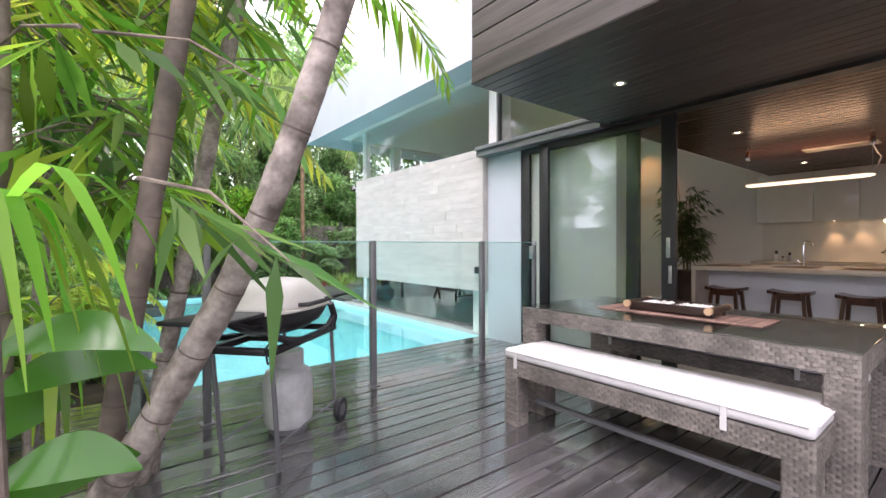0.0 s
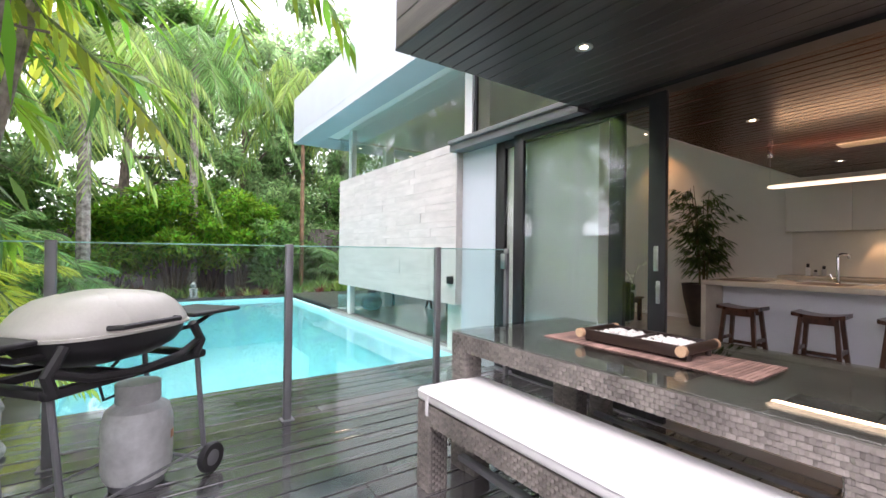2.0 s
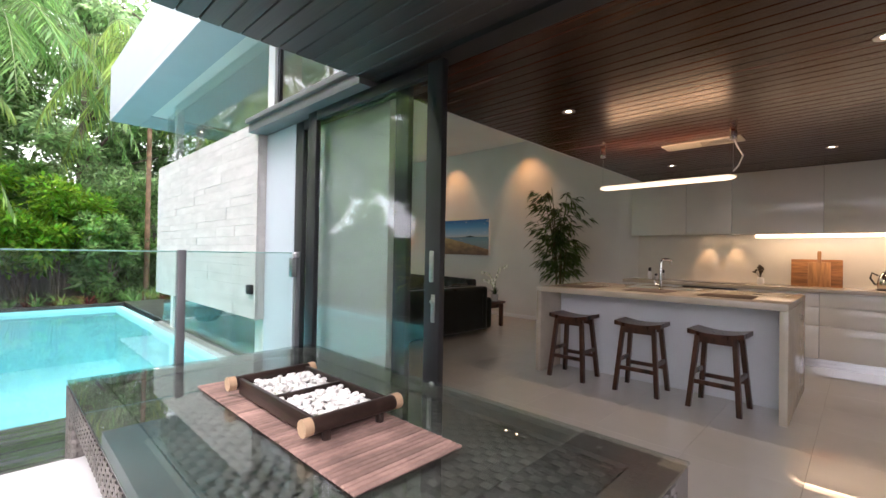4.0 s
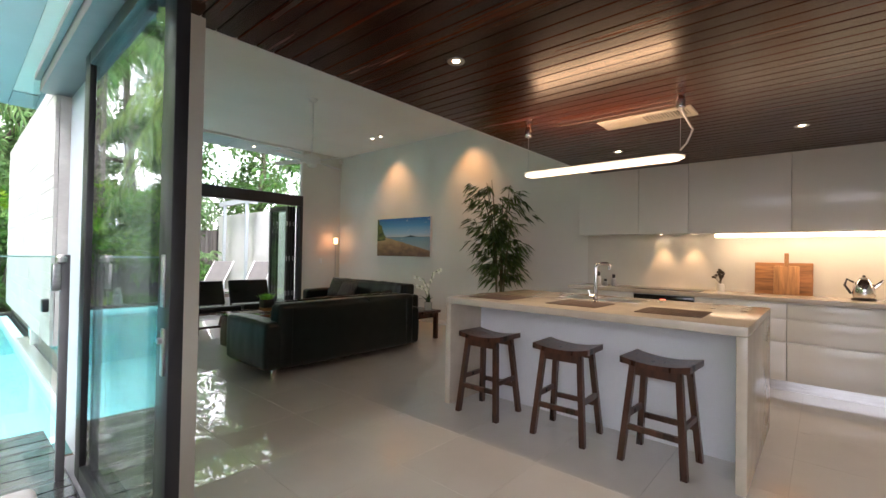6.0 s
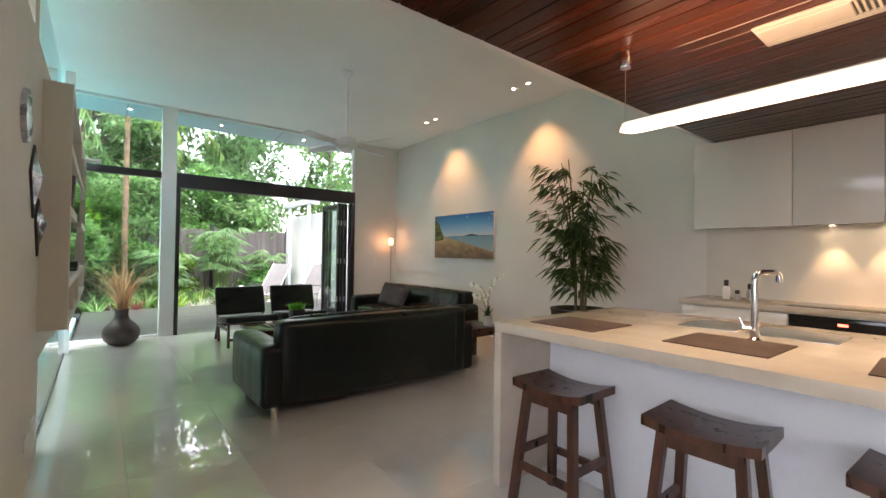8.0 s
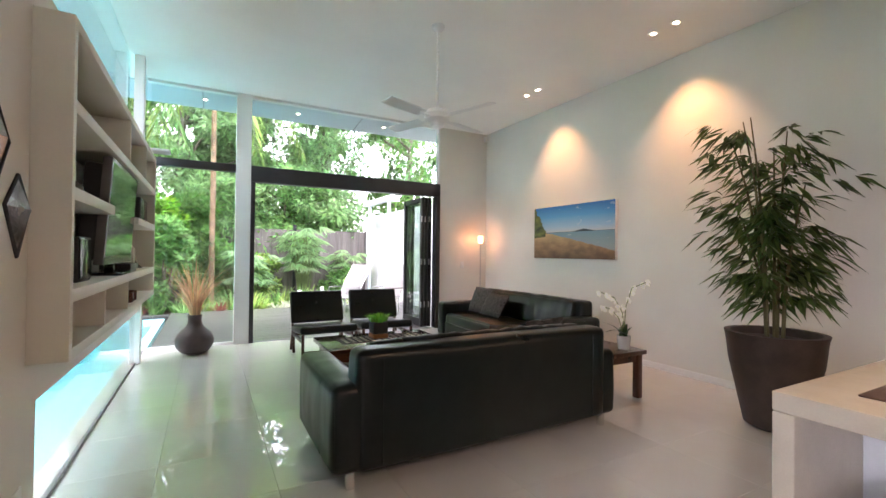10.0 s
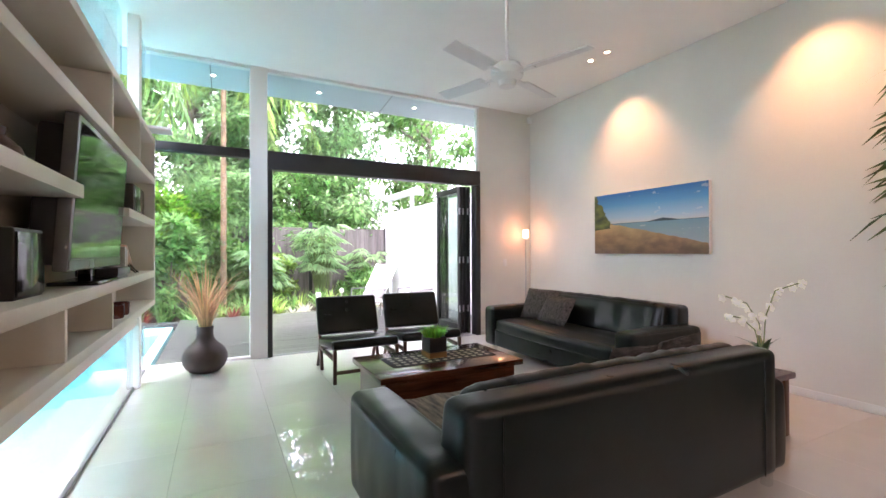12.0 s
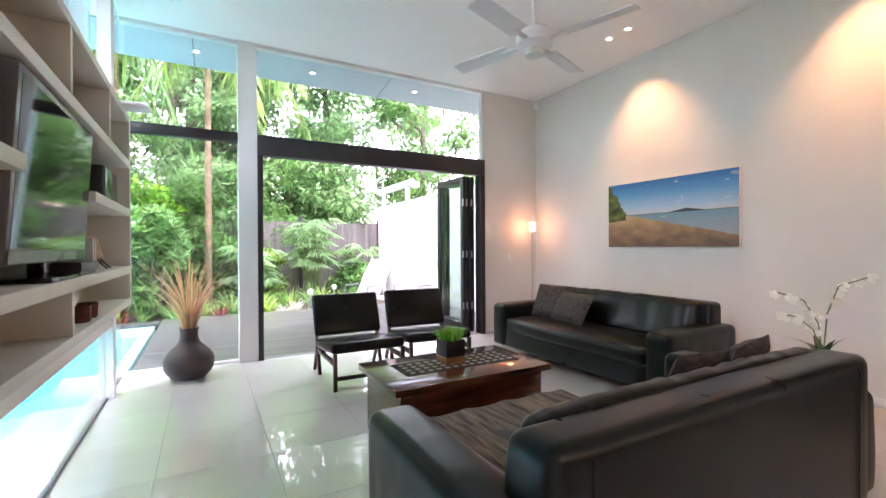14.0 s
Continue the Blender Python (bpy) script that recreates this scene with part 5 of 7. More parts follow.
def shrub(name, at, r, h, n, leaf, material, seed, label, lumps=26, low=0.1, group=""):
    rng = np.random.default_rng(seed)
    t = thing(name, at, label, "shrub", group)
    ang, rad = rng.random(lumps) * 6.283, np.sqrt(rng.random(lumps)) * r * 0.85
    z = low * h + rng.random(lumps) * h * (0.92 - low)
    k = 1 - 0.45 * (z / h) ** 2
    cen = np.stack([np.cos(ang) * rad * k, np.sin(ang) * rad * k, z], axis=1)
    rr = (0.16 + 0.2 * rng.random((lumps, 1))) * np.array([[r, r, 0.75 * r]])
    p, d = clumps(rng, n, cen, rr)
    way = d + np.array([0, 0, 0.25]) + 0.6 * rng.normal(size=(n, 3))
    plain_part("foliage", leaf_mesh("foliage", p, way, leaf * (0.7 + 0.6 * rng.random(n)), leaf * 0.42 * (0.7 + 0.5 * rng.random(n)), material, rng), t)
    g = G()
    for i in range(min(lumps, 14)):
        c = Vector(cen[i])
        g.tube([(c.x * 0.15, c.y * 0.15, 0), (c.x * 0.5, c.y * 0.5, c.z * 0.55), c], [0.03, 0.018, 0.006], 5)
    part("branch", g, BARK, t)
    return t


def tree(at, h, r, n, seed, label, leaf=0.16, material=None, trunk=0.16, bare=0.35):
    rng = np.random.default_rng(seed)
    q = random.Random(seed)
    t = thing("tree", at, label, "tree", "garden trees")
    top = Vector((q.uniform(-0.5, 0.5), q.uniform(-0.5, 0.5), h * 0.85))
    part("trunk", G().tube([(0, 0, -0.16), (0.05, 0.02, h * 0.2), top * 0.5, top], [trunk * 1.25, trunk, trunk * 0.7, 0.04], 10), BARK, t)
    cen, g = [], G()
    for k in range(30):
        u = q.uniform(bare, 0.95)
        a, ln = q.random() * 6.283, r * q.uniform(0.35, 1.0) * (1.15 - 0.5 * abs(u - 0.6))
        b = top * (u * 0.95)
        e = b + Vector((math.cos(a) * ln, math.sin(a) * ln, h * q.uniform(0.0, 0.14)))
        if k < 14:
            g.tube([b, b.lerp(e, 0.5) + Vector((0, 0, 0.15)), e], [trunk * 0.4, trunk * 0.22, 0.012], 6)
        for m in range(3):
            cen.append(e.lerp(b, q.uniform(0, 0.55)) + Vector((q.uniform(-0.5, 0.5), q.uniform(-0.5, 0.5), q.uniform(-0.4, 0.5))))
    part("limb", g, BARK, t)
    cen = np.array([tuple(c) for c in cen])
    rr = np.array([[1, 1, 0.75]]) * (0.30 + 0.5 * rng.random((len(cen), 1)))
    p, d = clumps(rng, n, cen, rr)
    way = d * np.array([1, 1, 0.6]) + 0.7 * rng.normal(size=(n, 3))
    plain_part("crown", leaf_mesh("crown", p, way, leaf * (0.6 + 0.8 * rng.random(n)), leaf * 0.45 * (0.7 + 0.6 * rng.random(n)), material or LEAFFAR, rng, 0.5), t)
    return t


def frond(rng, base, heading, length, up, droop, n, leaflet, hang):
    """One feather frond: spine points and its leaflets."""
    out = np.array([math.cos(heading), math.sin(heading), 0.0])
    u = np.linspace(0, 1, 12)
    sp = np.array(base) + out * (length * (u * math.cos(up) + 0.0))[:, None] * (1 - 0.12 * droop * u[:, None]) + np.array([0, 0, 1.0]) * (length * (math.sin(up) * u - droop * u ** 2.2))[:, None]
    k = np.linspace(0.14, 0.99, n)
    pts = np.stack([np.interp(k, u, sp[:, i]) for i in range(3)], axis=1)
    tan = unit(np.gradient(pts, axis=0))
    side = unit(np.cross(tan, np.array([0, 0, 1.0])))
    b, w, ln = [], [], []
    for s in (-1, 1):
        way = tan * 0.55 + s * side * 0.9 + np.array([0, 0, -hang]) + 0.12 * rng.normal(size=(n, 3))
        b.append(pts), w.append(way)
        ln.append(leaflet * (0.45 + 0.75 * np.sin(np.pi * np.clip(k * 0.9 + 0.12, 0, 1))) * (0.85 + 0.3 * rng.random(n)))
    return sp, np.concatenate(b), np.concatenate(w), np.concatenate(ln)


def palm(name, at, h, fronds, length, seed, label, material, trunk=0.07, leaflet=0.45, droop=0.55, hang=0.5, n=34, wide=0.035, up=(0.2, 1.2), bend=(0.0, 0.0), group="palms", bark=None):
    rng = np.random.default_rng(seed)
    t = thing(name, at, label, "palm", group)
    top = Vector((bend[0], bend[1], h))
    k = max(int(h / 0.13), 3)
    pts, rad = [], []
    for i in range(k + 1):
        u = i / k
        pts.append((bend[0] * u ** 1.5, bend[1] * u ** 1.5, -0.16 + (h + 0.16) * u))
        rad.append(trunk * (1.15 - 0.3 * u) * (1.07 if i % 2 else 0.97))
    part("trunk", G().tube(pts, rad, 10), bark or CANE, t)
    B, W, L = [], [], []
    g = G()
    for i in range(fronds):
        hd = i * 2.399 + rng.normal() * 0.2
        e = up[0] + (up[1] - up[0]) * (i / max(fronds - 1, 1))
        sp, b, w, ln = frond(rng, tuple(top), hd, length * rng.uniform(0.8, 1.1), e, droop * rng.uniform(0.8, 1.25), n, leaflet, hang)
        g.tube([tuple(p) for p in sp], [0.014 * (1 - 0.8 * j / 11) + 0.002 for j in range(12)], 5)
        B.append(b), W.append(w), L.append(ln)
    part("frond_spine", g, STEM, t)
    B, W, L = np.concatenate(B), np.concatenate(W), np.concatenate(L)
    plain_part("frond", leaf_mesh("frond", B, W, L, wide * (0.8 + 0.4 * rng.random(len(L))), material, rng, 0.35), t)
    return t


# ================= indoor bamboo palm =================
bp = thing("bamboo_plant", (9.14, 4.02, 0), "tall leafy bamboo palm in a dark tapered floor pot", "pot plant")
part("pot", G().lathe([(0.17, 0), (0.2, 0.02), (0.30, 0.50), (0.32, 0.68), (0.33, 0.72), (0.29, 0.72), (0.28, 0.66)], 28), DARKPOT, bp, "dark brown tapered pot")
rng = np.random.default_rng(77)
q = random.Random(77)
B, W, L = [], [], []
for k in range(9):
    a = q.random() * 6.283
    lean = q.uniform(0.05, 0.30)
    hgt = q.uniform(1.65, 2.45)
    pts = [Vector((math.cos(a) * (0.05 + lean * u * u), math.sin(a) * (0.05 + lean * u * u), 0.62 + (hgt - 0.62) * u)) for u in (0, 0.25, 0.5, 0.75, 1.0)]
    part("cane", G().tube(pts, [0.014, 0.013, 0.011, 0.008, 0.004], 7), mat("bamboo_cane", (0.10, 0.09, 0.035), 0.5) if k == 0 else bpy.data.materials["bamboo_cane"], bp)
    for m in range(15):
        u = q.uniform(0.20, 1.0)
        i = min(int(u * 4), 3)
        c = pts[i].lerp(pts[i + 1], u * 4 - i)
        h2 = q.random() * 6.283
        tw = Vector((math.cos(h2), math.sin(h2), q.uniform(0.1, 0.7)))
        e = c + tw * q.uniform(0.12, 0.34)
        for s in range(10):
            o = h2 + q.uniform(-1.1, 1.1)
            B.append(c.lerp(e, q.uniform(0.35, 1.0)))
            W.append((math.cos(o), math.sin(o), q.uniform(-0.75, 0.15)))
            L.append(q.uniform(0.11, 0.23))
plain_part("leaf", leaf_mesh("leaf", np.array([tuple(b) for b in B]), np.array(W), np.array(L), 0.030 * np.ones(len(L)), LEAFINDOOR, rng, 0.6), bp, "narrow dark green drooping leaves")

# ================= terrace furniture =================
WICKER = mat("grey_wicker", (0.185, 0.165, 0.148), 0.5, var=0.2, scale=5, fine=120, bump=0.3, island=0.26)
CUSHION = mat("white_canvas", (0.60, 0.595, 0.59), 0.85, var=0.03, scale=3, fine=220, bump=0.35)


def weave(g, o, ex, ey, w, h, cell=0.036, row=0.0155):
    """Raised woven strips on a rectangle at o, spanned by ex * w and ey * h."""
    o, ex, ey = Vector(o), Vector(ex), Vector(ey)
    nz = ex.cross(ey)
    rows, cols = max(int(h / row), 1), max(int(w / cell), 1)
    rh, cw = h / rows, w / cols
    for r in range(rows):
        for c in range(-1, cols):
            x0, x1 = (c + 0.5 * (r % 2)) * cw, (c + 1 + 0.5 * (r % 2)) * cw
            x0, x1 = max(x0, 0), min(x1, w)
            if x1 - x0 < 0.006:
                continue
            y0, y1 = r * rh + 0.001, (r + 1) * rh - 0.001
            a, m = 0.0015, 0.006
            vs = []
            for x, z in ((x0, a), (x0 + (x1 - x0) * 0.3, m), (x0 + (x1 - x0) * 0.7, m), (x1, a)):
                vs += [o + ex * x + ey * y0 + nz * z, o + ex * x + ey * y1 + nz * z]
            g.add(vs, [(0, 2, 3, 1), (2, 4, 5, 3), (4, 6, 7, 5)])
    return g


def wicker_block(name, x0, y0, z0, x1, y1, z1, parent, sides="wesn", label=""):
    g = G().box(x0, y0, z0, x1, y1, z1)
    if "w" in sides:
        weave(g, (x0, y1, z0), (0, -1, 0), (0, 0, 1), y1 - y0, z1 - z0)
    if "e" in sides:
        weave(g, (x1, y0, z0), (0, 1, 0), (0, 0, 1), y1 - y0, z1 - z0)
    if "s" in sides:
        weave(g, (x0, y0, z0), (1, 0, 0), (0, 0, 1), x1 - x0, z1 - z0)
    if "n" in sides:
        weave(g, (x1, y1, z0), (-1, 0, 0), (0, 0, 1), x1 - x0, z1 - z0)
    if "t" in sides:
        weave(g, (x0, y0, z1), (1, 0, 0), (0, 1, 0), x1 - x0, y1 - y0, 0.05, 0.03)
    return part(name, g, WICKER, parent, label, 0)


tb = thing("dining_table", (2.765, 0.685, 0), "grey wicker outdoor dining table with dark glass top", "table")
TW, TL = 0.985, 1.815
wicker_block("apron", 0.0, 0.0, 0.655, 0.10, TL, 0.748, tb, "we")
wicker_block("apron", TW - 0.10, 0.0, 0.655, TW, TL, 0.748, tb, "we")
wicker_block("apron", 0.101, 0.0, 0.655, TW - 0.101, 0.10, 0.748, tb, "sn")
wicker_block("apron", 0.101, TL - 0.10, 0.655, TW - 0.101, TL, 0.748, tb, "sn")
for x in (0.0, TW - 0.12):
    for y in (0.0, TL - 0.12):
        wicker_block("leg", x + 0.001, y + 0.001, 0.0, x + 0.119, y + 0.119, 0.654, tb)
wicker_block("table_bed", 0.101, 0.101, 0.70, TW - 0.101, TL - 0.101, 0.735, tb, "t", "woven bed under the glass")
part("glass_top", G().rbox(-0.004, -0.004, 0.754, TW + 0.004, TL + 0.004, 0.761, 0.002, 1), glassy("table_glass", (0.80, 0.84, 0.83), 1.65), tb, "dark tinted glass sheet")


def bench(x, y, label):
    b = thing("bench", (x, y, 0), label, "bench", "wicker benches")
    w, ln = 0.40, 1.64
    wicker_block("seat_frame", 0, 0, 0.34, w, ln, 0.44, b, "wesn")
    for yy in (0.0, ln - 0.11):
        wicker_block("leg", 0.001, yy + 0.001, 0, 0.11, yy + 0.109, 0.339, b)
        wicker_block("leg", w - 0.11, yy + 0.001, 0, w - 0.001, yy + 0.109, 0.339, b)
    part("stretcher", G().rbox(w / 2 - 0.02, 0.11, 0.12, w / 2 + 0.02, ln - 0.11, 0.15, 0.004), GREYMETAL, b)
    cu = thing("bench_cushion", (x, y, 0.445), "long white canvas cushion with tie straps on wicker bench", "cushion", "bench cushions")
    part("pad", G().rbox(-0.012, 0.0, 0.0, w + 0.012, ln, 0.065, 0.024, 4), CUSHION, cu)
    part("piping", G().tube([(-0.013, 0.02, 0.052), (-0.013, ln - 0.02, 0.052)], 0.004, 6).tube([(0.02, -0.001, 0.052), (w - 0.02, -0.001, 0.052)], 0.004, 6), CUSHION, cu)
    for yy in (0.30, ln - 0.12):
        part("strap", G().rbox(-0.016, yy, -0.055, -0.011, yy + 0.028, 0.05, 0.002, 1), CUSHION, cu)
    return b


bench(2.485, 0.77, "grey wicker bench pushed half under table")
bench(3.62, 0.77, "grey wicker bench on the table's far side")
mt = thing("table_mat", (3.245, 1.605, 0.761), "pinkish brown ribbed bamboo table runner", "runner")
RIB = mat("ribbed_bamboo", (0.30, 0.185, 0.15), 0.7, var=0.25, scale=6, fine=60, bump=0.2, island=0.3)
g = G()
for k in range(55):
    g.rbox(-0.165, -0.49 + k * 0.0178, 0, 0.165, -0.49 + k * 0.0178 + 0.0155, 0.006, 0.002, 1)
part("rib", g, RIB, mt)
tr = thing("pebble_tray", (3.265, 1.635, 0.767), "dark wooden tray of white pebbles on feet", "tray")
DARKWOOD = mat("ebony_tray_wood", (0.030, 0.017, 0.013), 0.35, var=0.3, scale=5, fine=30, stretch=(5, 0.6, 5))
part("bottom", G().box(-0.12, -0.22, 0.018, 0.12, 0.22, 0.03), DARKWOOD, tr)
for x in (-0.125, 0.112):
    part("side", G().rbox(x, -0.235, 0.012, x + 0.013, 0.235, 0.062, 0.003), DARKWOOD, tr)
part("divider", G().rbox(-0.112, -0.006, 0.03, 0.112, 0.006, 0.058, 0.002), DARKWOOD, tr)
for s in (-1, 1):
    part("end_bar", G().cyl((-0.15, s * 0.25, 0.045), (0.15, s * 0.25, 0.045), 0.022, 14), DARKWOOD, tr, "turned dark end bar")
    for x in (-0.145, 0.145):
        part("bar_tip", G().cyl((x - 0.012, s * 0.25, 0.045), (x + 0.012, s * 0.25, 0.045), 0.0228, 14), mat("pale_wood_tip", (0.5, 0.33, 0.2), 0.6) if "pale_wood_tip" not in bpy.data.materials else bpy.data.materials["pale_wood_tip"], tr, "pale wooden tip")
        part("foot", G().cyl((x * 0.6, s * 0.25, 0.0), (x * 0.6, s * 0.25, 0.03), 0.012, 8), DARKWOOD, tr)
PEB = mat("white_pebble", (0.78, 0.76, 0.72), 0.6, var=0.08, island=0.15)
q = random.Random(4)
g = G()
for k in range(420):
    x, y = q.uniform(-0.10, 0.10), q.choice((-1, 1)) * q.uniform(0.018, 0.215)
    g.ball((x, y, 0.036 + q.random() * 0.016), (q.uniform(0.008, 0.014), q.uniform(0.008, 0.014), 0.007), 6, 4)
tagged(part("pebbles", g, PEB, tr, "white pebbles"), kind="stuff")

# kettle barbecue on its cart
BBQ_SHELL = mat("barbecue_lid_enamel", (0.62, 0.60, 0.55), 0.35, var=0.05, scale=5)
BBQ_BLACK = mat("barbecue_black_plastic", (0.025, 0.024, 0.026), 0.45, var=0.15, bump=0.1)
bq = thing("barbecue", (1.15, 3.00, 0), "portable gas barbecue with pale domed lid on black cart", "barbecue", "", 41)


def oval(rings, a, b, power=2.6, seg=44):
    """Rings of (share of the half-axes, height) on a rounded-rectangle plan, closed above and below."""
    vs, fs = [], []
    for k, z in rings:
        for i in range(seg):
            t = 2 * math.pi * i / seg
            c, d0 = math.cos(t), math.sin(t)
            vs.append((a * k * math.copysign(abs(c) ** (2 / power), c), b * k * math.copysign(abs(d0) ** (2 / power), d0), z))
    for j in range(len(rings) - 1):
        for i in range(seg):
            fs.append((j * seg + i, j * seg + (i + 1) % seg, (j + 1) * seg + (i + 1) % seg, (j + 1) * seg + i))
    fs += [tuple(reversed(range(seg))), tuple((len(rings) - 1) * seg + i for i in range(seg))]
    return G().add(vs, fs)


part("lid", oval([(0.99, 0.855), (1.0, 0.868), (0.985, 0.882), (0.92, 0.918), (0.83, 0.955), (0.70, 0.985), (0.52, 1.003), (0.30, 1.012), (0.06, 1.015)], 0.355, 0.25), BBQ_SHELL, bq, "pale grey enamelled domed lid", 50)
part("lid_panel", oval([(0.97, 0.870), (0.975, 0.885), (0.91, 0.922), (0.82, 0.960), (0.69, 0.990), (0.5, 1.008), (0.3, 1.017), (0.06, 1.020)], 0.20, 0.2515, 3.5), BBQ_SHELL, bq, "raised centre band of the lid", 50)
part("rim", oval([(0.97, 0.838), (1.03, 0.842), (1.035, 0.853), (0.97, 0.856)], 0.355, 0.25), BBQ_SHELL, bq, "", 50)
part("bowl", oval([(0.32, 0.70), (0.62, 0.715), (0.86, 0.755), (0.97, 0.80), (1.0, 0.838)], 0.345, 0.24), BBQ_BLACK, bq, "", 50)
part("lid_handle", G().tube([(-0.16, -0.232, 0.878), (-0.14, -0.285, 0.882), (0.14, -0.285, 0.882), (0.16, -0.232, 0.878)], 0.012, 8), BBQ_BLACK, bq)
for s in (-1, 1):
    st2 = part("side_table", G().rbox(s * 0.36 if s > 0 else -0.70, -0.165, 0.845, 0.70 if s > 0 else -0.36, 0.165, 0.868, 0.012, 3), BBQ_BLACK, bq, "fold-out dark side table")
    part("table_bracket", G().tube([(s * 0.30, -0.10, 0.79), (s * 0.40, -0.10, 0.79), (s * 0.55, -0.10, 0.845)], 0.012, 6).tube([(s * 0.30, 0.10, 0.79), (s * 0.40, 0.10, 0.79), (s * 0.55, 0.10, 0.845)], 0.012, 6), BBQ_BLACK, st2)
for s in (-1, 1):
    part("cradle", G().tube([(-0.33, s * 0.19, 0.655), (-0.36, s * 0.20, 0.73), (-0.30, s * 0.20, 0.83)], 0.022, 8).tube([(0.33, s * 0.19, 0.655), (0.36, s * 0.20, 0.73), (0.30, s * 0.20, 0.83)], 0.022, 8)
         .tube([(-0.36, s * 0.20, 0.745), (-0.22, s * 0.215, 0.69), (0.0, s * 0.22, 0.665), (0.22, s * 0.215, 0.69), (0.36, s * 0.20, 0.745)], 0.018, 8), BBQ_BLACK, bq)
part("cart_frame", G().rbox(-0.36, -0.20, 0.635, 0.40, -0.155, 0.675, 0.012, 2).rbox(-0.36, 0.155, 0.635, 0.40, 0.20, 0.675, 0.012, 2).rbox(-0.36, -0.155, 0.637, -0.31, 0.155, 0.673, 0.01, 2).rbox(0.35, -0.155, 0.637, 0.40, 0.155, 0.673, 0.01, 2).rbox(-0.05, -0.155, 0.64, 0.0, 0.155, 0.67, 0.01, 2), BBQ_BLACK, bq)
for x0, x1, zf in ((-0.33, -0.26, 0.0), (0.36, 0.43, 0.06)):
    for s in (-1, 1):
        part("leg", G().tube([(x0, s * 0.175, 0.65), (x1, s * 0.17, zf)], 0.013, 8), GREYMETAL, bq)
part("lower_rail", G().tube([(-0.285, -0.17, 0.14), (0.41, -0.17, 0.14)], 0.007, 6).tube([(-0.285, 0.17, 0.14), (0.41, 0.17, 0.14)], 0.007, 6).tube([(0.41, -0.19, 0.08), (0.41, 0.19, 0.08)], 0.009, 6), GREYMETAL, bq)
for s in (-1, 1):
    w = part("wheel", G().lathe([(0.045, -0.014), (0.075, -0.018), (0.08, 0.0), (0.075, 0.018), (0.045, 0.014)], 24, pose(0.435, s * 0.205, 0.08, 90, 0, 0)), BBQ_BLACK, bq)
    part("hub", G().lathe([(0.02, -0.02), (0.042, -0.016), (0.042, 0.016), (0.02, 0.02)], 18, pose(0.435, s * 0.205, 0.08, 90, 0, 0)), GREYMETAL, w, "grey wheel hub")
gb = thing("gas_bottle", (1.285, 3.22, 0), "weathered white gas cylinder standing under the barbecue", "gas bottle")
part("cylinder", G().lathe([(0.11, 0.03), (0.14, 0.045), (0.155, 0.09), (0.157, 0.32), (0.14, 0.39), (0.09, 0.425), (0.04, 0.435)], 28), mat("worn_white_enamel", (0.55, 0.56, 0.55), 0.5, var=0.15, scale=6, fine=40, bump=0.15), gb)
part("foot_ring", G().lathe([(0.115, 0), (0.12, 0), (0.12, 0.05), (0.115, 0.05)], 24), GREYMETAL, gb)
part("collar", G().lathe([(0.095, 0.42), (0.10, 0.43), (0.10, 0.52), (0.094, 0.52)], 24), bpy.data.materials["worn_white_enamel"], gb)
part("valve", G().cyl((0, 0, 0.43), (0, 0, 0.50), 0.018, 10).cyl((-0.05, 0, 0.48), (0.02, 0, 0.48), 0.012, 8), STEEL, gb)
part("hose", G().tube([(-0.05, 0, 0.48), (-0.14, -0.04, 0.46), (-0.16, -0.06, 0.56), (-0.08, -0.08, 0.66)], 0.008, 7), BBQ_BLACK, gb)
part("sticker", G().box(-0.015, -0.1585, 0.22, 0.02, -0.156, 0.26, pose(0, 0, 0, 0, 0, 70)), mat("orange_sticker", (0.45, 0.20, 0.10), 0.5), gb, "orange warning sticker")

# glass pool fence
fe = thing("glass_fence", (0, 3.65, 0), "frameless-style glass pool fence with grey steel posts", "fence")
POSTS = (-0.40, 0.88, 2.152, 3.43)
for x in POSTS:
    po = part("post", G().rbox(x - 0.025, -0.025, 0.0, x + 0.025, 0.025, 1.25, 0.006), GREYMETAL, fe)
    part("base_plate", G().rbox(x - 0.045, -0.045, 0.0, x + 0.045, 0.045, 0.008, 0.003), GREYMETAL, po)
for x0, x1 in zip(POSTS, (*POSTS[1:], 4.24)):
    pn = part("glass_panel", G().box(x0 + 0.03, -0.005, 0.07, x1 - 0.03, 0.005, 1.235), POOLGLASS, fe, "", 0)
    part("edge_strip", G().box(x0 + 0.03, -0.0055, 1.235, x1 - 0.03, 0.0055, 1.243), EDGE, pn, "pale green polished glass edge")
part("end_post", G().rbox(4.235, -0.02, 0.0, 4.275, 0.02, 1.25, 0.005), GREYMETAL, fe)
part("latch", G().rbox(4.20, -0.03, 1.05, 4.236, 0.03, 1.20, 0.006).lathe([(0.01, 1.20), (0.026, 1.21), (0.026, 1.235), (0.01, 1.25)], 14, Matrix.Translation((4.235, -0.02, 0))), STEEL, fe, "steel gate latch with knob")
jb = thing("wall_socket", (4.30, 4.60, 0.83), "small black outdoor socket box on stone wall", "socket")
part("case", G().rbox(-0.035, 0.0, 0.0, 0.03, 0.10, 0.09, 0.006), BLACKMETAL, jb)


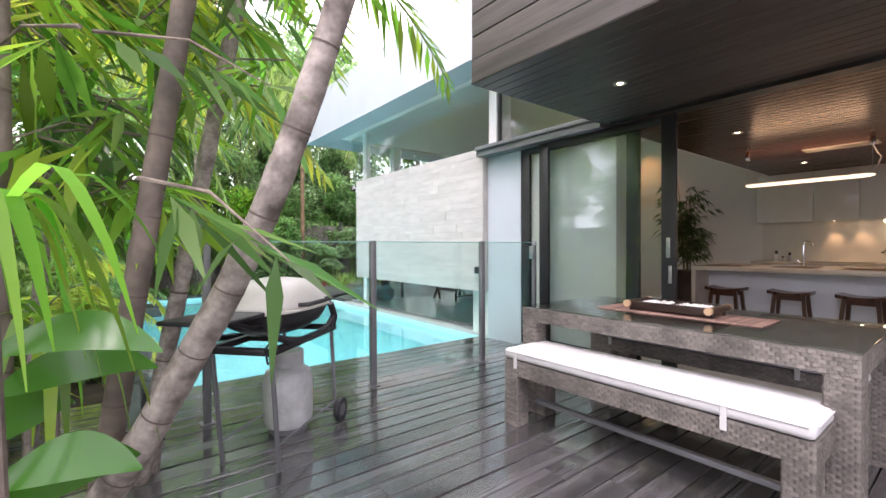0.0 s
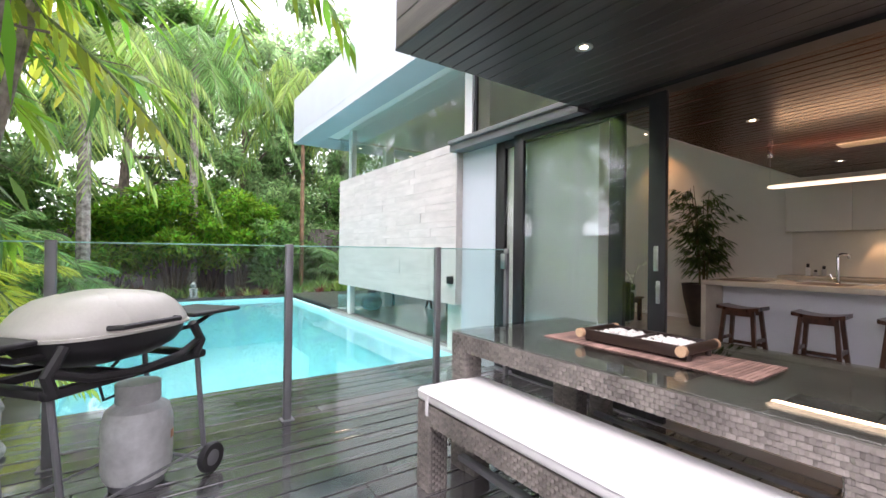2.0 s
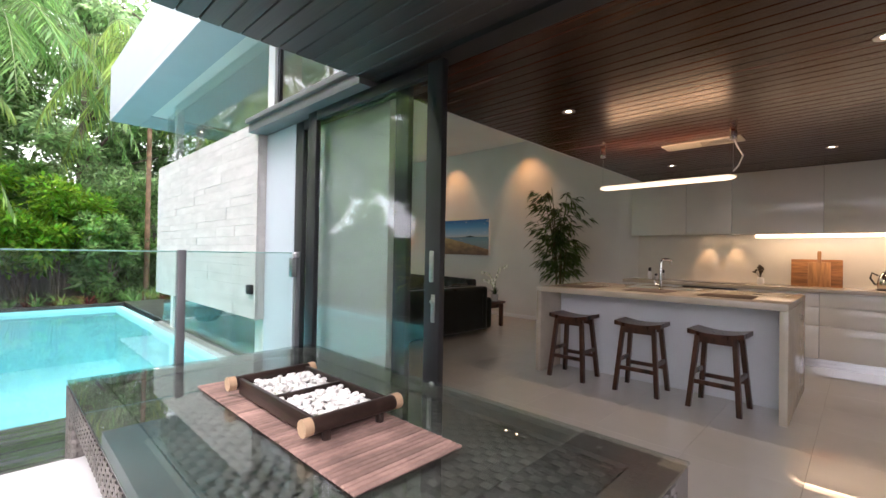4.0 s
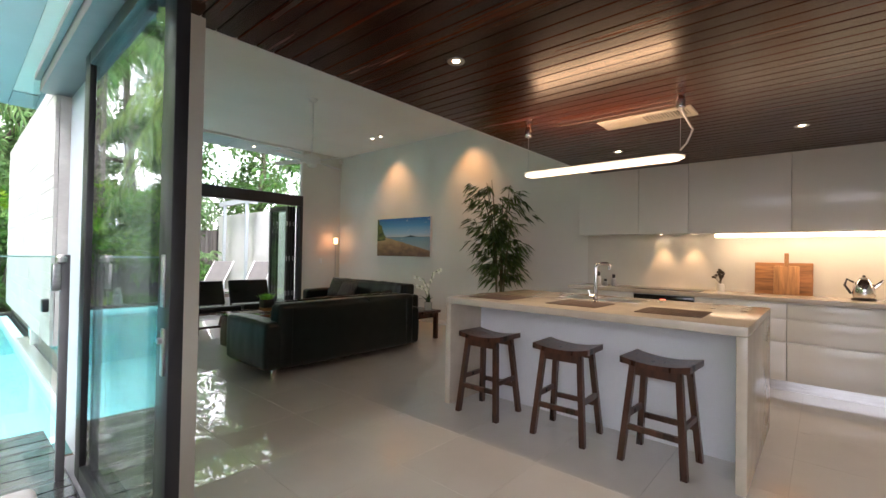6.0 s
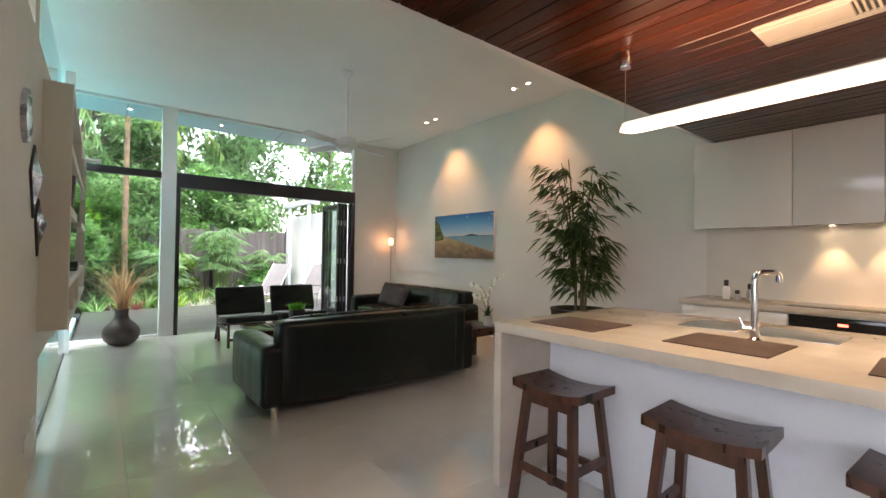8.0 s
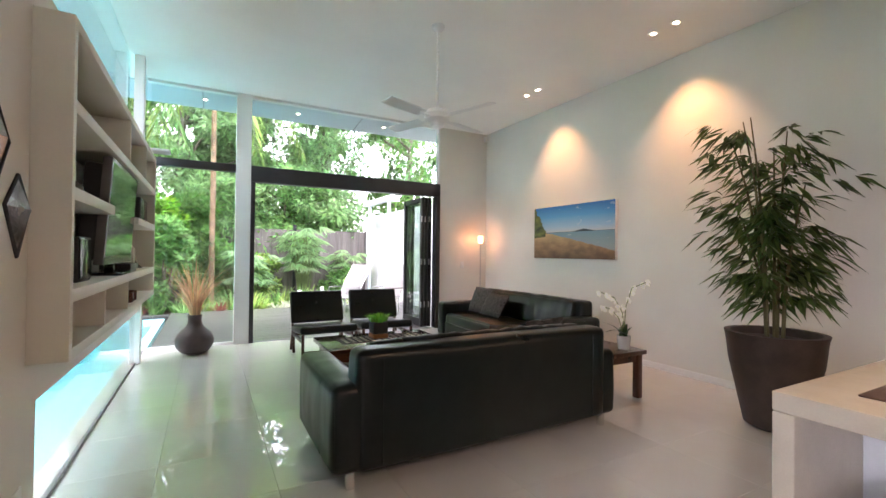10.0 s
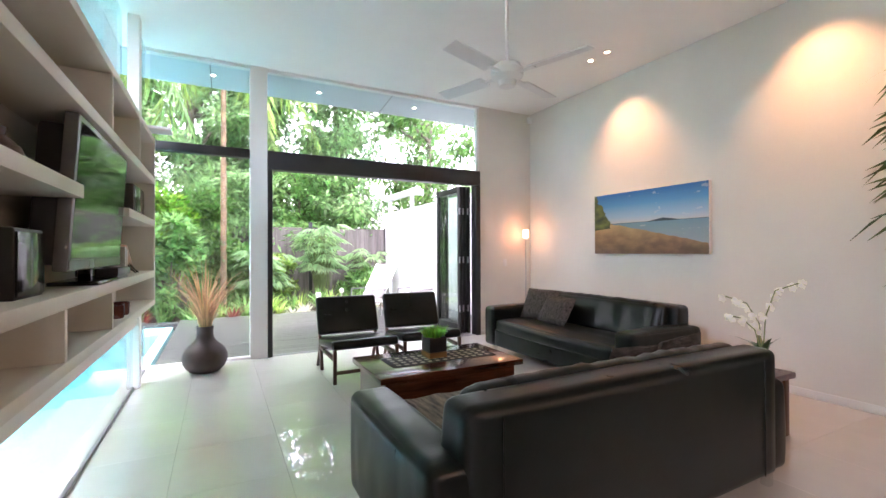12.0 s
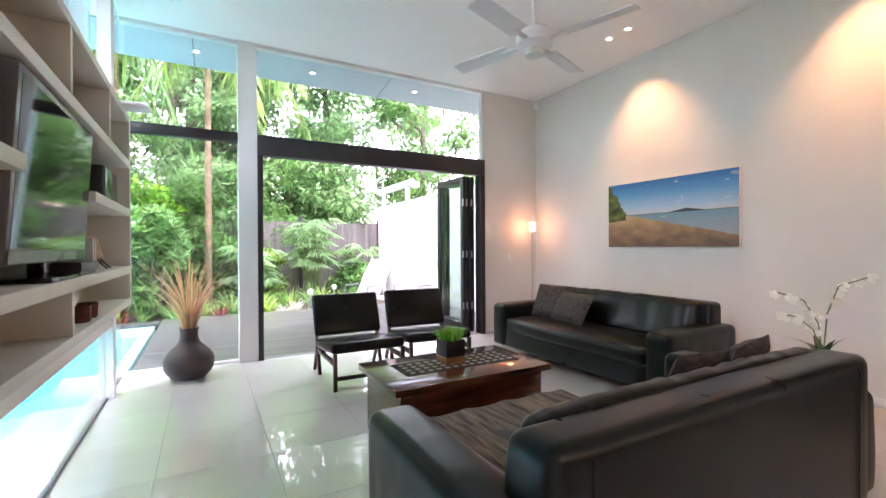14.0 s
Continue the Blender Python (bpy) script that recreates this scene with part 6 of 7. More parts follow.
def statue(at, s, rz, label):
    """A small seated garden figure, as one plain rounded shape."""
    t = thing("garden_statue", at, label, "statue", "garden statues", rz)
    g = G().lathe([(0.14 * s, 0), (0.15 * s, 0.03 * s), (0.13 * s, 0.07 * s)], 18)
    g.ball((0, 0.02 * s, 0.20 * s), (0.10 * s, 0.09 * s, 0.15 * s)).ball((0, -0.02 * s, 0.42 * s), (0.085 * s, 0.09 * s, 0.095 * s))
    g.tube([(0.06 * s, -0.02 * s, 0.10 * s), (0.07 * s, -0.13 * s, 0.24 * s), (0.06 * s, -0.15 * s, 0.05 * s)], [0.05 * s, 0.042 * s, 0.035 * s], 10)
    g.tube([(-0.06 * s, -0.02 * s, 0.10 * s), (-0.07 * s, -0.13 * s, 0.24 * s), (-0.06 * s, -0.15 * s, 0.05 * s)], [0.05 * s, 0.042 * s, 0.035 * s], 10)
    g.tube([(0.09 * s, 0.0, 0.29 * s), (0.10 * s, -0.10 * s, 0.27 * s), (0.0, -0.13 * s, 0.30 * s)], [0.035 * s, 0.03 * s, 0.028 * s], 8)
    g.tube([(-0.09 * s, 0.0, 0.29 * s), (-0.10 * s, -0.10 * s, 0.27 * s), (0.0, -0.13 * s, 0.31 * s)], [0.035 * s, 0.03 * s, 0.028 * s], 8)
    me = g.mesh("garden_statue", mat("weathered_plaster", (0.42, 0.41, 0.385), 0.85, var=0.15, scale=9, bump=0.4) if "weathered_plaster" not in bpy.data.materials else bpy.data.materials["weathered_plaster"])
    o = new("statue_body", me)
    o.parent = t
    return t


def statue_one(at, s, rz, label):
    t = statue(at, s, rz, label)
    o = t.children[0]
    o.parent = None
    o.matrix_basis = t.matrix_basis.copy()
    bpy.data.objects.remove(t)
    o.name = "garden_statue"
    return tagged(o, label, "statue", "garden statues")


statue_one((0.49, 3.97, 0.0), 1.12, 20, "small weathered white seated garden statue")
statue_one((2.30, 12.65, -0.005), 0.78, 0, "small white seated garden statue by the pool")


# sun loungers on the rear deck
def lounger(at, rz):
    s = thing("sun_lounger", at, "pale mesh sun lounger with raised back", "lounger", "sun loungers", rz)
    MESHF = bpy.data.materials.get("pale_sling") or mat("pale_sling", (0.21, 0.20, 0.195), 0.8, var=0.06, fine=200, bump=0.3)
    part("seat", G().rbox(-0.29, -1.15, 0.33, 0.29, 0.0, 0.345, 0.005, 1), MESHF, s)
    part("backrest", G().rbox(-0.29, 0.0, -0.008, 0.29, 0.80, 0.008, 0.005, 1, pose(0, 0, 0.34, 58, 0, 0)), MESHF, s)
    for x in (-0.31, 0.31):
        part("side_rail", G().tube([(x, -1.15, 0.33), (x, 0.0, 0.33), (x, 0.43, 1.02)], 0.014, 8), STEEL, s)
        part("arm", G().tube([(x, -0.30, 0.33), (x, -0.28, 0.52), (x, 0.05, 0.52), (x, 0.12, 0.50)], 0.011, 8), GREYMETAL, s)
        for y in (-1.05, -0.05):
            part("leg", G().tube([(x, y, 0.33), (x, y, 0.0)], 0.013, 8), STEEL, s)
    return s


lo = lounger((8.12, 11.98, 0.0), -66)
copy_thing(lo, pose(8.98, 11.56, 0, 0, 0, -66))
for x, y in ((7.3, 13.3), (8.05, 14.2)):
    gl = thing("garden_light", (x, y, -0.16), "small white bollard garden light in the mulch", "light")
    part("pole", G().cyl((0, 0, 0), (0, 0, 0.42), 0.022, 10), STEEL, gl)
    part("cap", G().lathe([(0.05, 0.42), (0.055, 0.43), (0.055, 0.50), (0.02, 0.53)], 16), WHITE, gl)

# boundary: rear paling fence rails, white side wall, small pergola
fence_rear = structure("fence_rear", G().box(-9, 16.56, -0.16, 10.4, 16.60, 2.0), PALING, "grey timber paling boundary fence", "fence")
for k in range(9):
    part("post", G().box(-8.8 + k * 2.35, 16.44, -0.16, -8.7 + k * 2.35, 16.50, 2.16), BLACKMETAL, fence_rear)
fence_west = structure("fence_west", G().box(-4.6, -6, -0.16, -4.55, 16.6, 1.8), PALING, "grey timber boundary fence", "fence")
structure("wall_garden", G().box(10.02, 9.2, -0.16, 10.2, 16.55, 2.5), RENDER, "white rendered garden wall", "wall")
structure("fence_south", G().box(-4.6, -6.05, -0.16, 14, -6, 2.2), PALING, "grey timber boundary fence", "fence")
pgo = thing("pergola", (9.72, 13.6, 0), "small pale grey pergola frame by wall", "pergola")
for y in (0.0, 1.6):
    part("post", G().box(-0.04, y - 0.04, -0.16, 0.04, y + 0.04, 2.75), EAVE, pgo)
part("beam", G().box(-0.06, -0.3, 2.75, 0.06, 1.9, 2.9), EAVE, pgo)
part("beam", G().box(0.061, -0.06, 2.75, 0.30, 0.06, 2.9), EAVE, pgo)

# ================= planting =================
# leaning cane stems by the terrace
def stem(pts, r, seed, label, taper=0.25):
    t = thing("palm_cane", pts[0], label, "tree trunk", "leaning palm canes")
    o = Vector(pts[0])
    P = [Vector(p) - o for p in pts]
    line, rad = [], []
    k = 40
    for i in range(k + 1):
        u = i / k * (len(P) - 1)
        j = min(int(u), len(P) - 2)
        line.append(P[j].lerp(P[j + 1], u - j))
        rad.append(r * (1.1 - taper * i / k) * (1.05 if i % 4 == 0 else 1.0))
    # seeds 1 and 3 keep the lit cane, the rest the shade-darkened copy
    part("trunk", G().tube(line, rad, 16), CANE if seed in (1, 3) else CANESHADED, t)
    ring = bpy.data.materials.get("cane_ring") or mat("cane_ring", (0.12, 0.09, 0.075), 0.8)
    for i in range(2, k, 4):
        part("node_ring", G().tube([line[i], line[i].lerp(line[i + 1], 0.10)], rad[i] * 1.04, 14, False), ring, t)
    return t


stem([(0.02, 2.24, -0.16), (0.337, 1.957, 0.464), (0.439, 1.867, 0.662), (0.531, 1.782, 0.871), (0.618, 1.699, 1.068), (0.70, 1.611, 1.30), (0.771, 1.515, 1.559), (0.827, 1.435, 1.798), (1.0, 1.17, 2.6), (1.18, 0.90, 3.4)], 0.044, 1, "pale ringed leaning palm trunk beside the deck", 0.35)
stem([(0.245, 2.11, -0.16), (0.408, 1.983, 1.01), (0.521, 1.895, 1.82), (0.74, 1.72, 3.4)], 0.034, 2, "grey ringed palm cane among leaves")
stem([(0.447, 3.056, -0.16), (0.623, 2.919, 0.89), (0.888, 2.713, 2.47), (1.04, 2.59, 3.4)], 0.040, 3, "grey ringed palm cane among leaves")
stem([(-0.05, 2.3, -0.16), (0.02, 2.5, 1.0), (0.10, 2.6, 3.2)], 0.03, 4, "grey ringed palm cane among leaves")
stem([(0.10, 1.75, -0.16), (0.14, 1.9, 1.0), (0.12, 2.0, 3.0)], 0.022, 5, "thin ringed palm cane among leaves")

# broad-leaved canopy hanging over the terrace's edge
rng = np.random.default_rng(9)
q = random.Random(9)
cp = thing("cane_foliage", (0.3, 2.6, 0), "hanging lance-shaped green leaves of the cane clump", "foliage")
sets = ([], [])
g = G()
for k in range(230):
    c = Vector((q.uniform(-0.9, 0.72), q.uniform(-1.0, 1.6), q.uniform(1.35, 3.3)))
    if c.x > 0.2 and c.z < 2.0:
        c.x -= 0.6
    a = q.random() * 6.283
    e = c + Vector((math.cos(a) * 0.45, math.sin(a) * 0.45, q.uniform(-0.25, 0.1)))
    g.tube([c, c.lerp(e, 0.5) + Vector((0, 0, 0.06)), e], [0.006, 0.004, 0.002], 5)
    for m in range(12):
        o = a + q.choice((-1, 1)) * q.uniform(0.4, 1.1)
        sets[k % 5 < 3].append((c.lerp(e, q.uniform(0.1, 1.0)), (math.cos(o), math.sin(o), q.uniform(-1.0, -0.1)), q.uniform(0.16, 0.36), q.uniform(0.025, 0.05)))
for rows, material in zip(sets, (LEAFDARK, LEAFNEAR)):
    plain_part("leaf", leaf_mesh("leaf", np.array([tuple(r[0]) for r in rows]), np.array([r[1] for r in rows]), np.array([r[2] for r in rows]), np.array([r[3] for r in rows]), material, rng, 0.4), cp)
part("twig", g, BARK, cp)

palm("cane_palm", (0.52, 3.12, -0.16), 3.35, 11, 1.35, 241, "slim cane palm with drooping feather fronds", LEAFNEAR, 0.026, 0.34, 0.55, 0.35, 26, 0.034, (-0.1, 0.9), (0.59, -0.15), "cane palms")
palm("cane_palm", (0.05, 3.05, -0.16), 2.7, 11, 1.3, 242, "slim cane palm with drooping feather fronds", LEAFYELLOW, 0.026, 0.34, 0.55, 0.3, 26, 0.034, (-0.1, 0.9), (0.15, 0.25), "cane palms")

# arching light-green strap plant and a large dark leaf in front
ap = thing("strap_plant", (0.22, 1.55, -0.16), "arching bright green strap-leaved plant at deck edge", "plant")
q = random.Random(31)
g = G()
stalk = G()
for cx, cy, cz, n in ((-0.08, 0.0, 1.36, 15), (-0.04, -0.08, 1.40, 10), (0.02, 0.35, 1.10, 12)):
    stalk.tube([(cx * 0.3, cy * 0.3, 0), (cx * 0.7, cy * 0.7, cz * 0.5), (cx, cy, cz)], [0.014, 0.012, 0.008], 7)
    for k in range(n):
        a, ln, drop = k * 2.399 + q.uniform(-0.3, 0.3), q.uniform(0.16, 0.34), q.uniform(0.25, 0.62)
        out = Vector((math.cos(a), math.sin(a), 0))
        sd = Vector((-out.y, out.x, 0)) * q.uniform(0.010, 0.018)
        vs = []
        for i in range(10):
            u = i / 9
            p = Vector((cx, cy, cz)) + out * (ln * u ** 0.85) + Vector((0, 0, q.uniform(0.16, 0.17) * math.sin(min(u * 3.0, 1.57)) - drop * u ** 2.2))
            w = max(math.sin(math.pi * min(u * 0.85 + 0.12, 1)), 0.04)
            vs += [p - sd * w, p + sd * w]
        g.add(vs, [(2 * i, 2 * i + 1, 2 * i + 3, 2 * i + 2) for i in range(9)])
# the stalk takes the shade-darkened cane colour as well
part("stalk", stalk, CANESHADED, ap)
part("leaf", g, LEAFNEAR, ap, "", 0)
LEAFGLOSS = leafy("glossy_broad_leaf", (0.032, 0.150, 0.018), 0.22, 0.22, 0.3, 0.02)
bl = thing("broadleaf_plant", (0.12, 1.60, -0.16), "large glossy dark green broad leaves low by the deck", "plant")
for a, z, ln, wd in ((0.02, 1.15, 0.32, 0.046), (0.75, 1.06, 0.30, 0.05), (0.2, 0.88, 0.26, 0.05), (1.1, 0.80, 0.32, 0.055), (0.45, 0.66, 0.30, 0.055), (1.6, 0.95, 0.3, 0.05), (0.9, 0.52, 0.32, 0.06), (0.1, 0.48, 0.30, 0.055), (1.4, 0.40, 0.34, 0.06)):
    out = Vector((math.cos(a - 0.5), math.sin(a - 0.5), 0))
    sd = Vector((-out.y * 0.6, out.x * 0.6, 0.8))
    rows = []
    for i in range(11):
        u = i / 10
        c = out * (0.04 + ln * u) + Vector((0, 0, z + 0.06 * math.sin(2.4 * u) - 0.05 * u * u))
        w = wd * math.sin(math.pi * min(0.04 + u * 0.95, 1)) ** 0.8
        rows.append([c - sd * w + Vector((0.12 * w, -0.12 * w, 0)), c, c + sd * w + Vector((0.12 * w, -0.12 * w, 0))])
    leaf = part("leaf", G().sheet(rows), LEAFGLOSS, bl, "", 40)
    part("stalk", G().tube([(0, 0, 0.0), tuple(out * 0.02 + Vector((0, 0, z * 0.6))), tuple(rows[0][1])], 0.005, 6), STEM, leaf)

# garden along the pool's west side
for k, (x, y, r, h, n, m) in enumerate(((-0.55, 3.4, 0.6, 1.3, 5000, LEAFDARK), (-0.5, 2.2, 0.5, 1.2, 4000, LEAF), (-0.7, 4.9, 0.65, 1.2, 5000, LEAF), (-0.35, 6.2, 0.7, 1.2, 6000, LEAFLIME), (-0.7, 7.8, 0.8, 1.5, 6500, LEAFDARK), (-0.4, 9.4, 0.7, 1.1, 5500, LEAF),
                                    (-1.6, 5.5, 1.1, 2.8, 8500, LEAFDARK), (-1.9, 8.2, 1.2, 3.0, 9000, LEAF), (-1.4, 3.0, 1.0, 2.6, 8000, LEAFDARK), (-1.5, 11.2, 1.2, 2.6, 8500, LEAFDARK))):
    shrub("garden_shrub", (x, y, -0.16), r, h, n, 0.12, m, 100 + k, "dense leafy garden shrub beside the pool", group="garden shrubs")
for k, (x, y, h, L2, m) in enumerate(((-0.25, 5.1, 0.5, 1.3, LEAFYELLOW), (-0.3, 6.9, 0.8, 1.5, LEAFYELLOW), (-0.6, 8.9, 1.2, 1.7, LEAF), (0.1, 10.8, 0.7, 1.4, LEAF), (-0.9, 4.1, 1.6, 1.7, LEAFYELLOW))):
    palm("garden_palm", (x, y, -0.16), h, 15, L2, 200 + k, "low feathery palm with lime-green fronds", m, 0.05, 0.34, 0.55, 0.25, 30, 0.032)
palm("tall_palm", (0.3, 11.6, -0.16), 5.2, 22, 3.0, 230, "tall palm with long drooping fronds", LEAFLIME, 0.11, 0.62, 0.85, 0.9, 44, 0.04, (-0.1, 1.1))
palm("tall_palm", (-1.2, 7.2, -0.16), 4.4, 18, 2.7, 231, "tall palm with long drooping fronds", LEAFLIME, 0.10, 0.60, 0.8, 0.8, 44, 0.04, (-0.1, 1.1))
palm("tall_palm", (2.4, 14.2, -0.16), 6.6, 22, 3.2, 232, "tall palm with long drooping fronds", LEAF, 0.11, 0.60, 0.85, 0.8, 44, 0.04, (-0.1, 1.1))
palm("slender_palm", (5.40, 14.3, -0.16), 6.5, 22, 2.7, 233, "slender brown-trunked palm with weeping crown", LEAFLIME, 0.06, 0.75, 0.9, 1.2, 40, 0.035, (-0.1, 1.1), bark=mat("brown_palm_bark", (0.24, 0.15, 0.09), 0.85, var=0.3, scale=8, fine=40, bump=0.6))

# hedge and bed behind the pool
for k, (x, y, r, h, n, m) in enumerate(((0.6, 14.6, 1.4, 2.7, 14000, LEAFNEAR), (2.0, 14.3, 1.4, 3.3, 17000, LEAFNEAR), (3.6, 14.4, 1.4, 3.0, 15000, LEAFNEAR), (4.9, 15.3, 1.1, 3.2, 11000, LEAFDARK), (-1.2, 14.0, 1.5, 3.2, 13000, LEAFDARK), (3.0, 15.6, 1.3, 3.6, 11000, LEAFDARK))):
    shrub("hedge_shrub", (x, y, -0.16), r, h, int(n * 0.62), 0.175, m, 300 + k, "dense green hedge shrub behind the pool", 34, 0.32, "hedge shrubs")
for k in range(26):
    q = random.Random(400 + k)
    x, y = 0.2 + k * 0.215 + q.uniform(-0.1, 0.1), 12.95 + q.uniform(-0.05, 0.55)
    t = thing("border_plant", (x, y, -0.16), q.choice(("low strap-leaved border plant in mulch",)), "plant", "border plants")
    part("leaf", blades(34, 0.05, q.uniform(0.35, 0.65), 500 + k, 0.020, 0.9, 0.0, 4), q.choice((LEAFDARK, LEAF, LEAF, LEAFLIME, LEAFRED)), t, "", 0)

# rear garden seen through the folding doors
for k, (x, y, r, h, n, m) in enumerate(((5.0, 14.9, 0.8, 1.9, 7000, LEAF), (5.9, 15.2, 0.8, 1.6, 6500, LEAF), (4.4, 13.6, 0.7, 2.3, 7500, LEAF), (6.6, 15.6, 0.7, 1.4, 5000, LEAFLIME), (8.9, 15.6, 0.7, 0.9, 3500, LEAF))):
    shrub("rear_shrub", (x, y, -0.16), r, h, int(n * 0.7), 0.17, m, 600 + k, "bright green shrub against the grey fence", group="rear shrubs")


def fan_palm(at, h, n, seed, label):
    rng = np.random.default_rng(seed)
    t = thing("fan_palm", at, label, "palm", "fan palms")
    B, W, L = [], [], []
    g = G()
    for k in range(n):
        a, zz = rng.random() * 6.283, h * (0.45 + 0.55 * rng.random())
        c = np.array([math.cos(a) * 0.5 * rng.random() ** 0.5, math.sin(a) * 0.5 * rng.random() ** 0.5, zz])
        g.tube([(c[0] * 0.2, c[1] * 0.2, 0), (c[0] * 0.6, c[1] * 0.6, zz * 0.7), tuple(c)], 0.007, 5)
        out, up = np.array([math.cos(a), math.sin(a), 0.15]), np.array([0, 0, 1.0])
        sd = np.array([-math.sin(a), math.cos(a), 0])
        for m in range(11):
            b = -1.25 + 2.5 * m / 10
            B.append(c), W.append(out * math.cos(b) + sd * math.sin(b) + up * -0.15), L.append(0.42 * rng.uniform(0.8, 1.1))
    part("stalk", g, STEM, t)
    plain_part("leaf", leaf_mesh("leaf", np.array(B), np.array(W), np.array(L), 0.062 * np.ones(len(L)), LEAFPALE, rng, 0.7), t)
    return t


LEAFPALE = leafy("pale_fan_leaf", (0.21, 0.33, 0.17), 0.55, 0.4, 0.4)
fan_palm((7.75, 15.2, -0.16), 2.25, 66, 701, "fan-leaved palm clump against the grey fence")
fan_palm((6.2, 14.6, -0.16), 1.5, 40, 702, "low fan-leaved palm clump in the bed")
fan_palm((9.2, 15.9, -0.16), 1.6, 22, 703, "young fan-leaved palm by the white wall")
for k in range(16):
    q = random.Random(800 + k)
    u = k / 15
    x, y = 4.75 + 4.0 * u + q.uniform(-0.15, 0.15), 13.0 + 1.5 * u + q.uniform(-0.15, 0.35)
    t = thing("border_plant", (x, y, -0.16), "low strap-leaved border plant in mulch", "plant", "border plants")
    part("leaf", blades(36, 0.05, q.uniform(0.35, 0.75), 850 + k, 0.022, 0.9, 0.0, 4), q.choice((LEAF, LEAF, LEAFLIME, LEAFDARK)), t, "", 0)

for k, (x, y) in enumerate(((5.2, 13.25), (5.5, 13.5), (6.75, 13.35), (7.05, 13.6), (8.5, 13.4), (8.8, 13.9))):
    t = thing("silver_plant", (x, y, -0.16), "pale silvery strap-leaved plant in the mulch", "plant", "silvery border plants")
    part("leaf", blades(46, 0.06, 0.34, 880 + k, 0.018, 1.3, 0.0, 4), bpy.data.materials.get("silver_leaf") or leafy("silver_leaf", (0.42, 0.44, 0.36), 0.3, 0.5, 0.2, 0.01), t, "", 0)
t = thing("agave_plant", (6.25, 13.35, -0.16), "bright green rosette of upright strap leaves", "plant")
part("leaf", blades(40, 0.06, 0.62, 899, 0.034, 0.85, 0.0, 5), LEAFLIME, t, "", 0)

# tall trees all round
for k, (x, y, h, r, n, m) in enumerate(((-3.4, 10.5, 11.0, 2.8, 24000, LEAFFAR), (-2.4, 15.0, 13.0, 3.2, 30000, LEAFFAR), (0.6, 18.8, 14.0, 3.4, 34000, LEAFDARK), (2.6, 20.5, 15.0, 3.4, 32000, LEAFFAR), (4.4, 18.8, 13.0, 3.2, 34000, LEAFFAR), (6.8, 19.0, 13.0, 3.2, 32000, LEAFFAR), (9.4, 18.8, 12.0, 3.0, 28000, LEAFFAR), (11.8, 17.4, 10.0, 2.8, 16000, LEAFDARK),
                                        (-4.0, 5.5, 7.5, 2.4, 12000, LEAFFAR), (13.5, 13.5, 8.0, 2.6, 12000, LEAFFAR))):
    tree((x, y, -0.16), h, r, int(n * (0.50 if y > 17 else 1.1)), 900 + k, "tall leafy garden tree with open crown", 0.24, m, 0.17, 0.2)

for k, (x, y, h, r) in enumerate(((5.6, 18.2, 4.6, 1.7), (7.5, 17.9, 4.4, 1.7), (9.3, 18.3, 4.8, 1.8))):
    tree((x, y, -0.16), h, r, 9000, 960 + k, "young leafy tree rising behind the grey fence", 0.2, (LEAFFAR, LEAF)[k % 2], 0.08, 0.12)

# ================= boards, stones and tiles, piece by piece =================
warp = random.Random(77)


def pieces(name, parent, material, places, sizes, tilt=0.0):
    """Alike pieces on shared meshes: places of (x, y, z, size key)."""
    meshes = {}
    for x, y, z, key in places:
        if key not in meshes:
            meshes[key] = G().rbox(*sizes[key][:6], sizes[key][6], 1).mesh(name, material, 0)
        o = new(name, meshes[key])
        o.location = (x, y, z)
        o.rotation_euler = (warp.uniform(-tilt, tilt), 0, 0)
        o.parent = parent


q = random.Random(51)
rows, y = [], -3.2
PITCH = 0.1405
sizes = {}
while y < 4.575:
    y1 = min(y + PITCH - 0.009, 4.60)
    cut = q.uniform(0.2, 3.2)
    for x0, x1 in ((-1.6, cut), (cut + 0.003, 4.295)):
        key = (round(x1 - x0, 2), round(y1 - y, 3))
        sizes[key] = (0, 0, -0.022, key[0], key[1], 0, 0.003)
        rows.append((x0, y, q.uniform(-0.0015, 0.0), key))
    y += PITCH
pieces("deck_board", deck, DECK, rows, sizes, 0.022)

